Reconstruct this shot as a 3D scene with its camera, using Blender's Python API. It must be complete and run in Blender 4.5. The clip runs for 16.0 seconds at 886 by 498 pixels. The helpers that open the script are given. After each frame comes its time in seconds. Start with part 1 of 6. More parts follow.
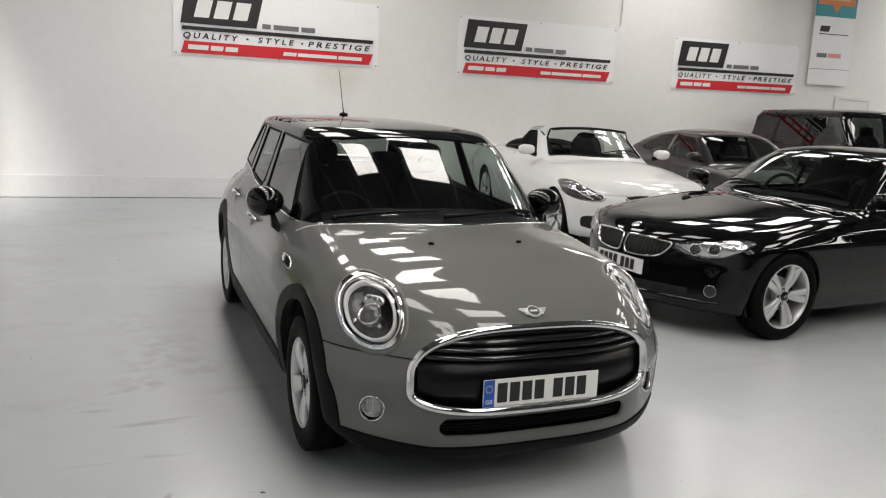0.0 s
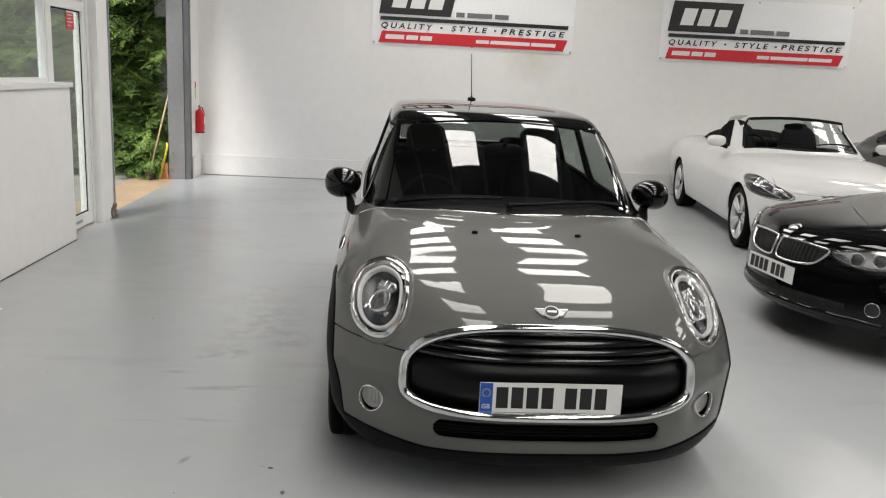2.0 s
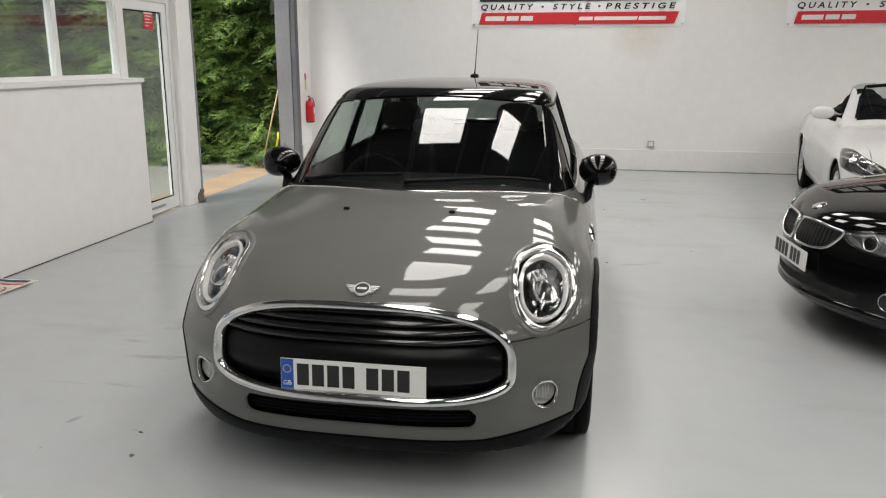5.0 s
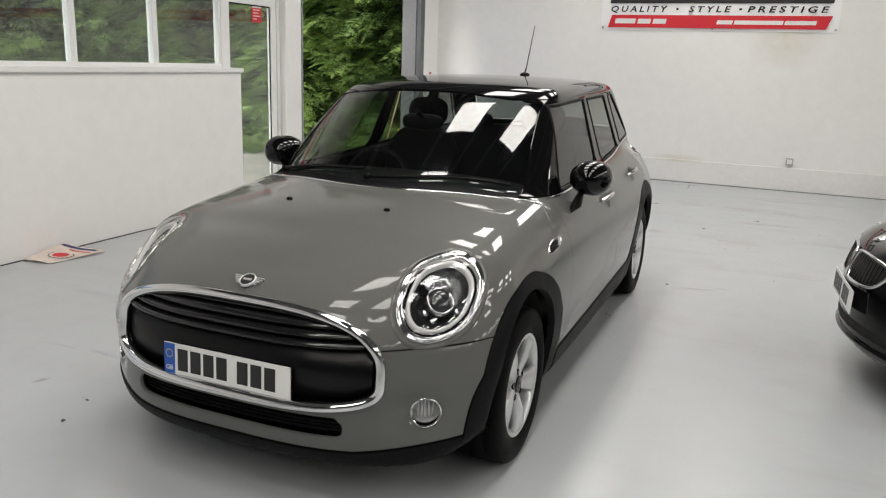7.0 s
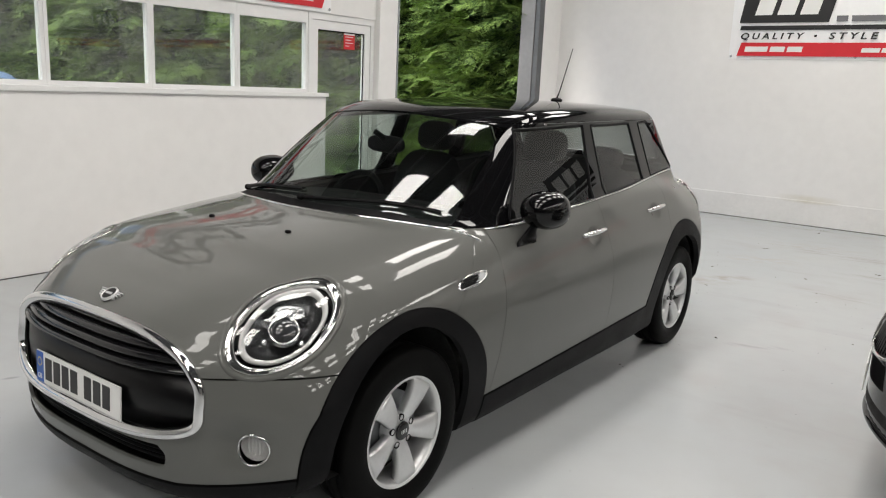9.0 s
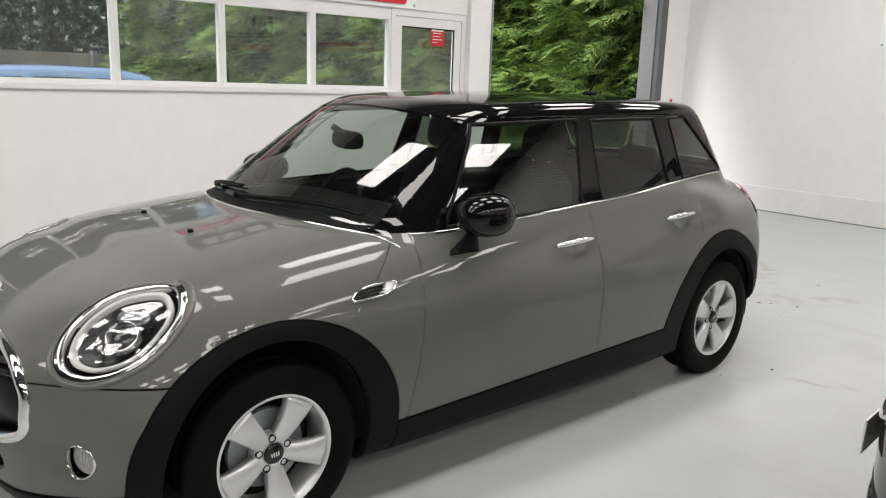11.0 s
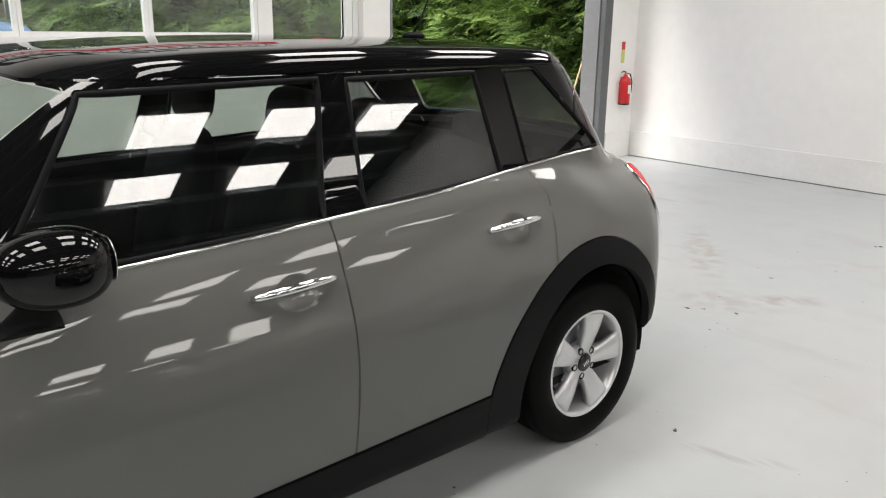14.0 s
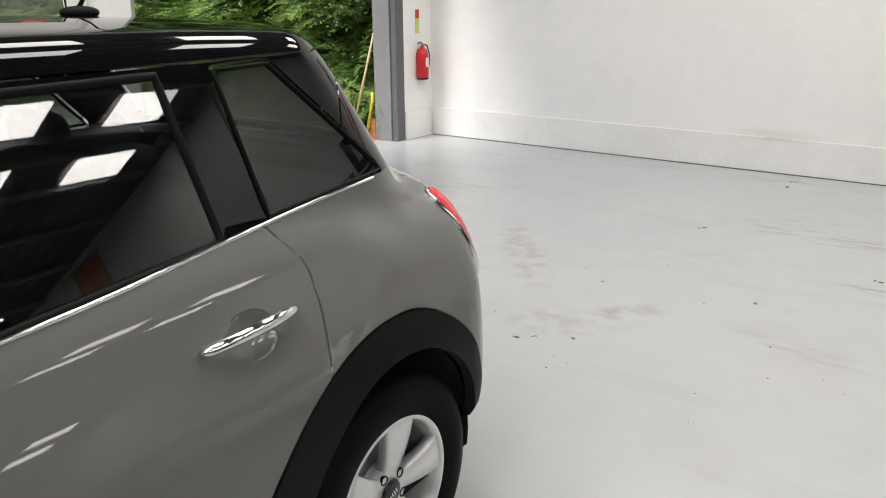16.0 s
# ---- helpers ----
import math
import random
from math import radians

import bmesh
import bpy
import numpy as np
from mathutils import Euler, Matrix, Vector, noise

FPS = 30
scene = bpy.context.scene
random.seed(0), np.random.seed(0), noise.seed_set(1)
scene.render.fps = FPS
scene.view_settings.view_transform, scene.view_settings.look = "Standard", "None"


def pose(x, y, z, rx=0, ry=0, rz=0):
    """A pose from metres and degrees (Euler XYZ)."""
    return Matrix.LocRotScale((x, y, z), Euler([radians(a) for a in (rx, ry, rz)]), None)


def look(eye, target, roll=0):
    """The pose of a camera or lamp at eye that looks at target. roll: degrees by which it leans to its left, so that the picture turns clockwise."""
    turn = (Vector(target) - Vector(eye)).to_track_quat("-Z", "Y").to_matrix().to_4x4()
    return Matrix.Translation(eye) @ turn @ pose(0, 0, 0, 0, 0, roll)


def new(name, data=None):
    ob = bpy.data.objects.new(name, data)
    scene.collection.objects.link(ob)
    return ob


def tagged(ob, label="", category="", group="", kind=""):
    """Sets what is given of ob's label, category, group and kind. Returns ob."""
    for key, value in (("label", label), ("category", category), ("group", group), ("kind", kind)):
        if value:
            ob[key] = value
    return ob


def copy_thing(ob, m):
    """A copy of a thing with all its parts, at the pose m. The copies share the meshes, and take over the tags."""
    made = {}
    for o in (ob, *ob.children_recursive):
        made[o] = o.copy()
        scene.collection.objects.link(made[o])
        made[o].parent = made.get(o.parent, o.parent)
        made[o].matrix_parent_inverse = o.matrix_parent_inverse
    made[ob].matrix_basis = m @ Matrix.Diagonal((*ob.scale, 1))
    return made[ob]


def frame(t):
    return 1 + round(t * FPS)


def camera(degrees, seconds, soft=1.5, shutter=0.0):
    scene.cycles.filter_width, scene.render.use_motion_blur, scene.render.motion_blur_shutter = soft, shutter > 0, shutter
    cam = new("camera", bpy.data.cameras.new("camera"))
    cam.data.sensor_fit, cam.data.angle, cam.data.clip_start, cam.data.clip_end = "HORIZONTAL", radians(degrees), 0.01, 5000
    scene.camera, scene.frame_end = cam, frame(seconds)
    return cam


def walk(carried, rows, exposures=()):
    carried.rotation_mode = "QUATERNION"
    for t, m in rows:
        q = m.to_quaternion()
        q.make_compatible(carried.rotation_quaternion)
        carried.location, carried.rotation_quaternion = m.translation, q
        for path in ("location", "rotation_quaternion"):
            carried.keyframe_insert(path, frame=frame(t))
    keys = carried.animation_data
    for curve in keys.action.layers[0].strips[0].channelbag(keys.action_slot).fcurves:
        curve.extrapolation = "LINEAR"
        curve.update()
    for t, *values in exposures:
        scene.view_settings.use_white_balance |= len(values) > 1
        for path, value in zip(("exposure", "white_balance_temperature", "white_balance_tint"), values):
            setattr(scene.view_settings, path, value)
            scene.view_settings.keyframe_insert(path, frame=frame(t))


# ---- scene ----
cam = camera(59.2, 16.0, soft=1.15)
PATH = [
    (0, (0.096, 0.018, 1.579), (0.863, 1.827, 1.204), 3.3),
    (0.5, (0.342, -0.015, 1.58), (0.93, 1.854, 1.182), 3.6),
    (1, (0.535, -0.033, 1.566), (0.972, 1.87, 1.136), 3.8),
    (1.5, (0.77, -0.021, 1.578), (1.076, 1.907, 1.141), 3.6),
    (2, (0.997, -0.006, 1.579), (1.169, 1.94, 1.148), 3.1),
    (2.5, (1.274, -0.06, 1.586), (1.341, 1.893, 1.16), 3.1),
    (3, (1.484, -0.06, 1.573), (1.498, 1.895, 1.152), 2.2),
    (3.5, (1.711, 0.02, 1.562), (1.68, 1.975, 1.145), 1.6),
    (4, (1.909, 0.082, 1.55), (1.808, 2.031, 1.114), 0.5),
    (4.5, (2.156, 0.088, 1.55), (1.941, 2.023, 1.091), 0.2),
    (4.7, (2.241, 0.106, 1.549), (1.983, 2.033, 1.082), 0.2),
    (6.8, (3.189, 0.519, 1.517), (2.469, 2.324, 1.046), 1.7),
    (7, (3.259, 0.596, 1.51), (2.504, 2.386, 1.039), 2.0),
    (7.5, (3.44, 0.802, 1.525), (2.608, 2.559, 1.056), 2.9),
    (8, (3.671, 0.969, 1.509), (2.738, 2.678, 1.053), 2.9),
    (8.5, (3.879, 1.129, 1.516), (2.827, 2.775, 1.089), 2.9),
    (8.7, (3.942, 1.207, 1.502), (2.849, 2.829, 1.083), 2.8),
    (10.8, (4.514, 2.09, 1.467), (3.04, 3.376, 1.053), 1.8),
    (11, (4.512, 2.205, 1.478), (3.03, 3.48, 1.055), 1.9),
    (11.5, (4.522, 2.478, 1.469), (3.032, 3.742, 1.041), 2.0),
    (12, (4.526, 2.763, 1.479), (3.023, 4.008, 1.042), 1.6),
    (12.5, (4.448, 3.0, 1.466), (2.94, 4.23, 1.007), 2.0),
    (13, (4.314, 3.241, 1.473), (2.815, 4.478, 1.003), 2.3),
    (13.5, (4.205, 3.498, 1.455), (2.716, 4.736, 0.955), 1.8),
    (14, (4.085, 3.77, 1.466), (2.63, 5.028, 0.918), 0.8),
    (14.5, (3.888, 3.994, 1.458), (2.565, 5.373, 0.87), 0.5),
    (15, (3.711, 4.179, 1.459), (2.495, 5.644, 0.849), 0.7),
    (15.5, (3.59, 4.39, 1.464), (2.424, 5.897, 0.857), 0.5),
    (16, (3.503, 4.603, 1.466), (2.407, 6.157, 0.848), -0.3),
]
walk(cam, [(t, look(eye, target, roll)) for t, eye, target, roll in PATH], exposures=[(0, .02), (2.5, -.04), (4.5, -.05), (7, .04), (8.5, .10), (11, .27), (13, .34), (16, .26)])

# ---- world and light ----
world = bpy.data.worlds.new("sky")
scene.world = world
world.use_nodes = True
_wn = world.node_tree
_sky = _wn.nodes.new("ShaderNodeTexSky")
_sky.sky_type, _sky.sun_disc = "NISHITA", False
_sky.sun_elevation, _sky.sun_rotation = radians(50), radians(197)
_wn.links.new(_sky.outputs[0], _wn.nodes["Background"].inputs[0])
_wn.nodes["Background"].inputs[1].default_value = 0.15
_sun = new("sun", bpy.data.lights.new("sun", "SUN"))
_sun.data.energy, _sun.data.angle, _sun.data.color = 4.2, radians(25), (1.0, 0.96, 0.9)
_sun.matrix_world = look((-6, -20, 26), (0, 0, 0))
ROOFLIGHT = 11.7     # strength of the daylight coming through the translucent roof sheets


# ---- materials ----
def mat(name, color, rough=0.5, metal=0.0, **k):
    """Principled material; grain, stains and bump come from noise in object space."""
    m = bpy.data.materials.new(name)
    m.use_nodes = True
    nt = m.node_tree
    b = nt.nodes["Principled BSDF"]
    b.inputs["Base Color"].default_value = (*color, 1)
    b.inputs["Roughness"].default_value, b.inputs["Metallic"].default_value = rough, metal
    for key, val in (("Coat Weight", k.get("coat", 0)), ("Coat Roughness", k.get("coat_rough", 0.03)), ("IOR", k.get("ior", 1.5)),
                     ("Transmission Weight", k.get("glass", 0)), ("Specular IOR Level", k.get("spec", 0.5))):
        b.inputs[key].default_value = val
    if k.get("emit"):
        b.inputs["Emission Color"].default_value = (*k.get("emit_color", color), 1)
        b.inputs["Emission Strength"].default_value = k["emit"]
    scales = k.get("scales")
    if scales or k.get("bump"):
        co = nt.nodes.new("ShaderNodeTexCoord")
    if scales:
        big, small = scales
        amount = k.get("vary", 0.15)
        mix = None
        for s, a, det in ((big, amount, 4), (small, amount * 0.6, 6)):
            n = nt.nodes.new("ShaderNodeTexNoise")
            n.inputs["Scale"].default_value, n.inputs["Detail"].default_value = s, det
            nt.links.new(co.outputs["Object"], n.inputs["Vector"])
            r = nt.nodes.new("ShaderNodeMapRange")
            r.inputs["From Min"].default_value, r.inputs["From Max"].default_value = 0.3, 0.7
            r.inputs["To Min"].default_value, r.inputs["To Max"].default_value = 1 - a, 1 + a * 0.6
            nt.links.new(n.outputs[0], r.inputs[0])
            if mix is None:
                mix = r.outputs[0]
            else:
                mul = nt.nodes.new("ShaderNodeMath")
                mul.operation = "MULTIPLY"
                nt.links.new(mix, mul.inputs[0]), nt.links.new(r.outputs[0], mul.inputs[1])
                mix = mul.outputs[0]
        vm = nt.nodes.new("ShaderNodeVectorMath")
        vm.operation = "SCALE"
        vm.inputs[0].default_value = color
        nt.links.new(mix, vm.inputs["Scale"])
        nt.links.new(vm.outputs[0], b.inputs["Base Color"])
        rr = nt.nodes.new("ShaderNodeMath")
        rr.operation = "MULTIPLY"
        rr.inputs[1].default_value = rough
        nt.links.new(mix, rr.inputs[0])
        if k.get("vary_rough", True):
            nt.links.new(rr.outputs[0], b.inputs["Roughness"])
    if k.get("bump"):
        n = nt.nodes.new("ShaderNodeTexNoise")
        n.inputs["Scale"].default_value, n.inputs["Detail"].default_value = k.get("bump_scale", 60), 5
        nt.links.new(co.outputs["Object"], n.inputs["Vector"])
        bp = nt.nodes.new("ShaderNodeBump")
        bp.inputs["Strength"].default_value, bp.inputs["Distance"].default_value = k["bump"], k.get("bump_dist", 0.01)
        nt.links.new(n.outputs[0], bp.inputs["Height"])
        nt.links.new(bp.outputs[0], b.inputs["Normal"])
    return m


def glass_mat(name, tint, see=0.9, rough=0.0, base=0.04, film=0.0):
    """A thin pane: what is behind it shows, tinted, and Fresnel drives the gloss."""
    m = bpy.data.materials.new(name)
    m.use_nodes = True
    nt = m.node_tree
    nt.nodes.clear()
    out = nt.nodes.new("ShaderNodeOutputMaterial")
    tr, gl, mx, lw, pw, ma = (nt.nodes.new(n) for n in ("ShaderNodeBsdfTransparent", "ShaderNodeBsdfGlossy", "ShaderNodeMixShader", "ShaderNodeLayerWeight", "ShaderNodeMath", "ShaderNodeMath"))
    tr.inputs[0].default_value = (*[c * see for c in tint], 1)
    gl.inputs["Roughness"].default_value = rough
    lw.inputs[0].default_value = 0.5
    pw.operation, pw.inputs[1].default_value = "POWER", 5
    ma.operation, ma.inputs[1].default_value, ma.inputs[2].default_value = "MULTIPLY_ADD", 1 - 2 * base, 2 * base
    nt.links.new(lw.outputs["Facing"], pw.inputs[0]), nt.links.new(pw.outputs[0], ma.inputs[0])
    nt.links.new(ma.outputs[0], mx.inputs[0]), nt.links.new(tr.outputs[0], mx.inputs[1]), nt.links.new(gl.outputs[0], mx.inputs[2])
    nt.links.new(mx.outputs[0], out.inputs[0])
    if film:            # thin uneven film: dust, with the room's reflected haze put into its pale colour
        dust_haze, over, no, co = (nt.nodes.new(n) for n in ("ShaderNodeBsdfDiffuse", "ShaderNodeMixShader", "ShaderNodeTexNoise", "ShaderNodeTexCoord"))
        amount = nt.nodes.new("ShaderNodeMapRange")
        amount.inputs["From Min"].default_value, amount.inputs["From Max"].default_value = .3, .7
        amount.inputs["To Min"].default_value, amount.inputs["To Max"].default_value = film * .7, film * 1.3
        dust_haze.inputs[0].default_value = (.8, .82, .8, 1)
        no.inputs["Scale"].default_value, no.inputs["Detail"].default_value = 3, 5
        nt.links.new(co.outputs["Object"], no.inputs["Vector"]), nt.links.new(no.outputs[0], amount.inputs[0])
        nt.links.new(amount.outputs[0], over.inputs[0]), nt.links.new(mx.outputs[0], over.inputs[1]), nt.links.new(dust_haze.outputs[0], over.inputs[2])
        nt.links.new(over.outputs[0], out.inputs[0])
    return m


M_WALL = mat("white painted wall", (0.82, 0.81, 0.795), 0.5, scales=(0.6, 9), vary=0.035, bump=0.08, bump_scale=14)
M_SKIRT = mat("white painted upstand", (0.79, 0.78, 0.765), 0.55, scales=(1.5, 22), vary=0.05, bump=0.2, bump_scale=30)
M_WHITE = mat("white plastic", (0.78, 0.78, 0.77), 0.35, scales=(2, 40), vary=0.03)
M_PAINT = mat("grey car paint", (0.114, 0.1155, 0.1092), 0.5, 0.0, spec=0.1, coat=1.0, coat_rough=0.015, scales=(3, 300), vary=0.03, vary_rough=False)
M_PAINT.node_tree.nodes["Principled BSDF"].inputs["Coat IOR"].default_value = 1.37
M_BLACK = mat("black car paint", (0.003, 0.003, 0.0034), 0.012, spec=0.34)
M_BLACKPLASTIC = mat("black textured plastic", (0.0065, 0.0065, 0.0072), 0.5, spec=0.08, scales=(6, 150), vary=0.15, bump=0.25, bump_scale=500, bump_dist=0.001)
M_GLOSSBLACK = mat("gloss black plastic", (0.008, 0.008, 0.009), 0.12)
M_DARK = mat("dark cavity", (0.006, 0.006, 0.006), 0.9, scales=(10, 90), vary=0.2)
M_RUBBER = mat("tyre rubber", (0.005, 0.005, 0.005), 0.6, spec=0.05, scales=(5, 120), vary=0.2, bump=0.25, bump_scale=220, bump_dist=0.002)
M_CHROME = mat("chrome", (0.74, 0.74, 0.745), 0.05, 1.0)
M_BEZEL = mat("satin chrome", (.66, .66, .655), .10, 1.0)
M_MIRROR = mat("mirror glass", (0.7, 0.7, 0.71), 0.16, 1.0)
M_ALLOY = mat("silver alloy paint", (0.66, 0.665, 0.67), 0.32, 0.55, coat=0.6, scales=(4, 80), vary=0.05)
M_STEEL = mat("galvanised steel", (0.36, 0.38, 0.40), 0.42, 0.6, scales=(1.6, 30), vary=0.2)
M_CARGLASS = glass_mat("car glass", (0.92, 1.0, 0.96), 0.70)
M_SIDEGLASS = glass_mat("car side glass", (0.92, 1.0, 0.96), 0.72)
M_TINT = glass_mat("tinted car glass", (0.9, 0.96, 0.94), 0.3)
M_CLEAR = glass_mat("clear lens", (1, 1, 1), 0.97)
M_WINDOW = glass_mat("window glass", (0.95, 0.98, 0.96), 0.98, base=0.03, film=.03)
M_WHITECAR = mat("white car paint", (0.74, 0.74, 0.735), 0.5, spec=0.1, coat=1.0, coat_rough=0.015, scales=(3, 200), vary=0.02, vary_rough=False)
M_CHARCOAL = mat("charcoal car paint", (0.016, 0.0145, 0.0145), 0.4, 0.0, spec=0.1, coat=1.0, coat_rough=0.015)
M_LEATHER = mat("dark seat cloth", (0.011, 0.011, 0.012), 0.8, spec=0.15, scales=(8, 200), vary=0.2, bump=0.3, bump_scale=300, bump_dist=0.002)
M_RED = mat("red paint", (0.55, 0.015, 0.02), 0.35, scales=(3, 60), vary=0.06)
M_LAMPRED = mat("red lamp plastic", (0.62, 0.012, 0.02), 0.2, spec=0.3)
M_PLATEW = mat("number plate white", (0.78, 0.78, 0.76), 0.3)
M_BLUE = mat("plate blue", (0.01, 0.09, 0.42), 0.3)
M_INK = mat("black ink", (0.012, 0.012, 0.013), 0.45)
M_BANNER = mat("white banner vinyl", (0.88, 0.885, 0.89), 0.42, scales=(1.2, 20), vary=0.03)
M_BANRED = mat("banner red", (0.62, 0.018, 0.03), 0.42, scales=(2, 30), vary=0.05)
M_ROOFLIGHT = mat("translucent roof sheet", (0.9, 0.93, 0.95), 0.5, emit=ROOFLIGHT, emit_color=(1.0, 0.958, 0.905))


# ---- mesh helpers ----
def mesh_ob(name, verts, faces, material, parent=None, label="", smooth=False, normals=None):
    me = bpy.data.meshes.new(name)
    me.from_pydata([tuple(v) for v in verts], [], [tuple(int(i) for i in f) for f in faces])
    me.materials.append(material)
    if smooth:
        me.polygons.foreach_set("use_smooth", [True] * len(me.polygons))
    me.update()
    if normals is not None:
        me.normals_split_custom_set_from_vertices([tuple(n) for n in normals])
    ob = new(name, me)
    if parent is not None:
        ob.parent = parent
    if label:
        ob["label"] = label
    return ob


def part(name, bm, material, parent=None, label="", smooth=False, bevel=0.0):
    """Links a bmesh as ONE mesh object, under a thing or a part if one is given."""
    if bevel:
        bmesh.ops.bevel(bm, geom=list(bm.edges), offset=bevel, segments=2, profile=0.7, affect="EDGES", clamp_overlap=True)
    me = bpy.data.meshes.new(name)
    bm.normal_update()
    bm.to_mesh(me)
    bm.free()
    me.materials.append(material)
    if smooth:
        me.polygons.foreach_set("use_smooth", [True] * len(me.polygons))
    ob = new(name, me)
    if parent is not None:
        ob.parent = parent
    if label:
        ob["label"] = label
    return ob


def thing(name, label, category, m=None, group="", kind=""):
    ob = new(name)
    ob.empty_display_size = 0.1
    if m is not None:
        ob.matrix_world = m
    return tagged(ob, label, category, group, kind)


def box(x0, x1, y0, y1, z0, z1, bm=None):
    bm = bm or bmesh.new()
    vs = [bm.verts.new((x, y, z)) for x in (x0, x1) for y in (y0, y1) for z in (z0, z1)]
    for f in ((0, 1, 3, 2), (4, 6, 7, 5), (0, 4, 5, 1), (2, 3, 7, 6), (0, 2, 6, 4), (1, 5, 7, 3)):
        bm.faces.new([vs[i] for i in f])
    return bm


def tube(points, r, sides=8, bm=None, closed=False, cap=True):
    """A round bar along points; r may be one radius or one for each point."""
    bm = bm or bmesh.new()
    pts = [Vector(p) for p in points]
    n = len(pts)
    rs = [r] * n if not hasattr(r, "__len__") else [float(q) for q in r]
    rings, up = [], None
    for i, p in enumerate(pts):
        a, b = (pts[i - 1] if (i or closed) else p), (pts[(i + 1) % n] if (i < n - 1 or closed) else p)
        d = (b - a).normalized()
        if up is None:
            up = d.orthogonal().normalized()
        up = (up - d * up.dot(d)).normalized()
        side = d.cross(up)
        rings.append([bm.verts.new(p + rs[i] * (math.cos(t) * up + math.sin(t) * side)) for t in (2 * math.pi * k / sides for k in range(sides))])
    for i in range(n if closed else n - 1):
        a, b = rings[i], rings[(i + 1) % n]
        for k in range(sides):
            bm.faces.new((a[k], a[(k + 1) % sides], b[(k + 1) % sides], b[k]))
    if cap and not closed:
        bm.faces.new(rings[0][::-1]), bm.faces.new(rings[-1])
    return bm


def lathe(profile, steps=48, bm=None, axis="x"):
    """Turns (along, radius) pairs round an axis."""
    bm = bm or bmesh.new()
    rings = []
    for a, r in profile:
        ring = []
        for k in range(steps):
            t = 2 * math.pi * k / steps
            c, s = r * math.cos(t), r * math.sin(t)
            ring.append(bm.verts.new({"x": (a, c, s), "y": (c, a, s), "z": (c, s, a)}[axis]))
        rings.append(ring)
    for a, b in zip(rings, rings[1:]):
        for k in range(steps):
            bm.faces.new((a[k], a[(k + 1) % steps], b[(k + 1) % steps], b[k]))
    return bm


def blob(rx, ry, rz, p=2.6, nu=20, nv=12, centre=(0, 0, 0), bm=None):
    """A rounded block: a superellipsoid."""
    bm = bm or bmesh.new()
    def sp(c, e):
        return math.copysign(abs(c) ** e, c)
    rows, e = [], 2 / p
    for j in range(1, nv):
        a = -math.pi / 2 + math.pi * j / nv
        rows.append([bm.verts.new((centre[0] + rx * sp(math.cos(a), e) * sp(math.cos(t), e), centre[1] + ry * sp(math.cos(a), e) * sp(math.sin(t), e),
                                   centre[2] + rz * sp(math.sin(a), e))) for t in (2 * math.pi * k / nu for k in range(nu))])
    lo, hi = bm.verts.new((centre[0], centre[1], centre[2] - rz)), bm.verts.new((centre[0], centre[1], centre[2] + rz))
    for a, b in zip(rows, rows[1:]):
        for k in range(nu):
            bm.faces.new((a[k], a[(k + 1) % nu], b[(k + 1) % nu], b[k]))
    for k in range(nu):
        bm.faces.new((lo, rows[0][(k + 1) % nu], rows[0][k])), bm.faces.new((hi, rows[-1][k], rows[-1][(k + 1) % nu]))
    return bm


def words(text, size, material, m, parent=None, name="lettering", extrude=0.0008, wide=None, shear=0.0, spacing=1.0, bold=0.0):
    """Raised letters in the built-in font as a mesh, centred on the pose m; wide: their whole width."""
    cu = bpy.data.curves.new(name, "FONT")
    cu.body, cu.size, cu.align_x, cu.align_y, cu.extrude, cu.shear, cu.space_character = text, size, "CENTER", "CENTER", extrude, shear, spacing
    cu.resolution_u, cu.offset = 3, bold * size
    tmp = bpy.data.objects.new(name, cu)
    scene.collection.objects.link(tmp)
    me = bpy.data.meshes.new_from_object(tmp.evaluated_get(bpy.context.evaluated_depsgraph_get()))
    bpy.data.objects.remove(tmp), bpy.data.curves.remove(cu)
    xs = [v.co.x for v in me.vertices]
    k = wide / (max(xs) - min(xs)) if wide else 1.0
    mid = (max(xs) + min(xs)) / 2
    for v in me.vertices:
        v.co.x = (v.co.x - mid) * k
    # one mesh for each letter: faces whose spans across overlap belong together
    co = np.array([v.co for v in me.vertices])
    across = co[:, 0] - shear * k * co[:, 1]
    faces = sorted((tuple(p.vertices) for p in me.polygons), key=lambda f: min(across[q] for q in f))
    bpy.data.meshes.remove(me)
    letters, reach = [], -1e9
    for f in faces:
        if min(across[q] for q in f) > reach + 1e-4:
            letters.append([])
        letters[-1].append(f)
        reach = max(reach, max(across[q] for q in f))
    for group in letters:
        used = sorted({q for f in group for q in f})
        index = {q: i for i, q in enumerate(used)}
        me = bpy.data.meshes.new(name)
        me.from_pydata([tuple(co[q]) for q in used], [], [tuple(index[q] for q in f) for f in group])
        me.materials.append(material)
        ob = new("letter", me)
        ob.matrix_world = m
        ob.parent = parent


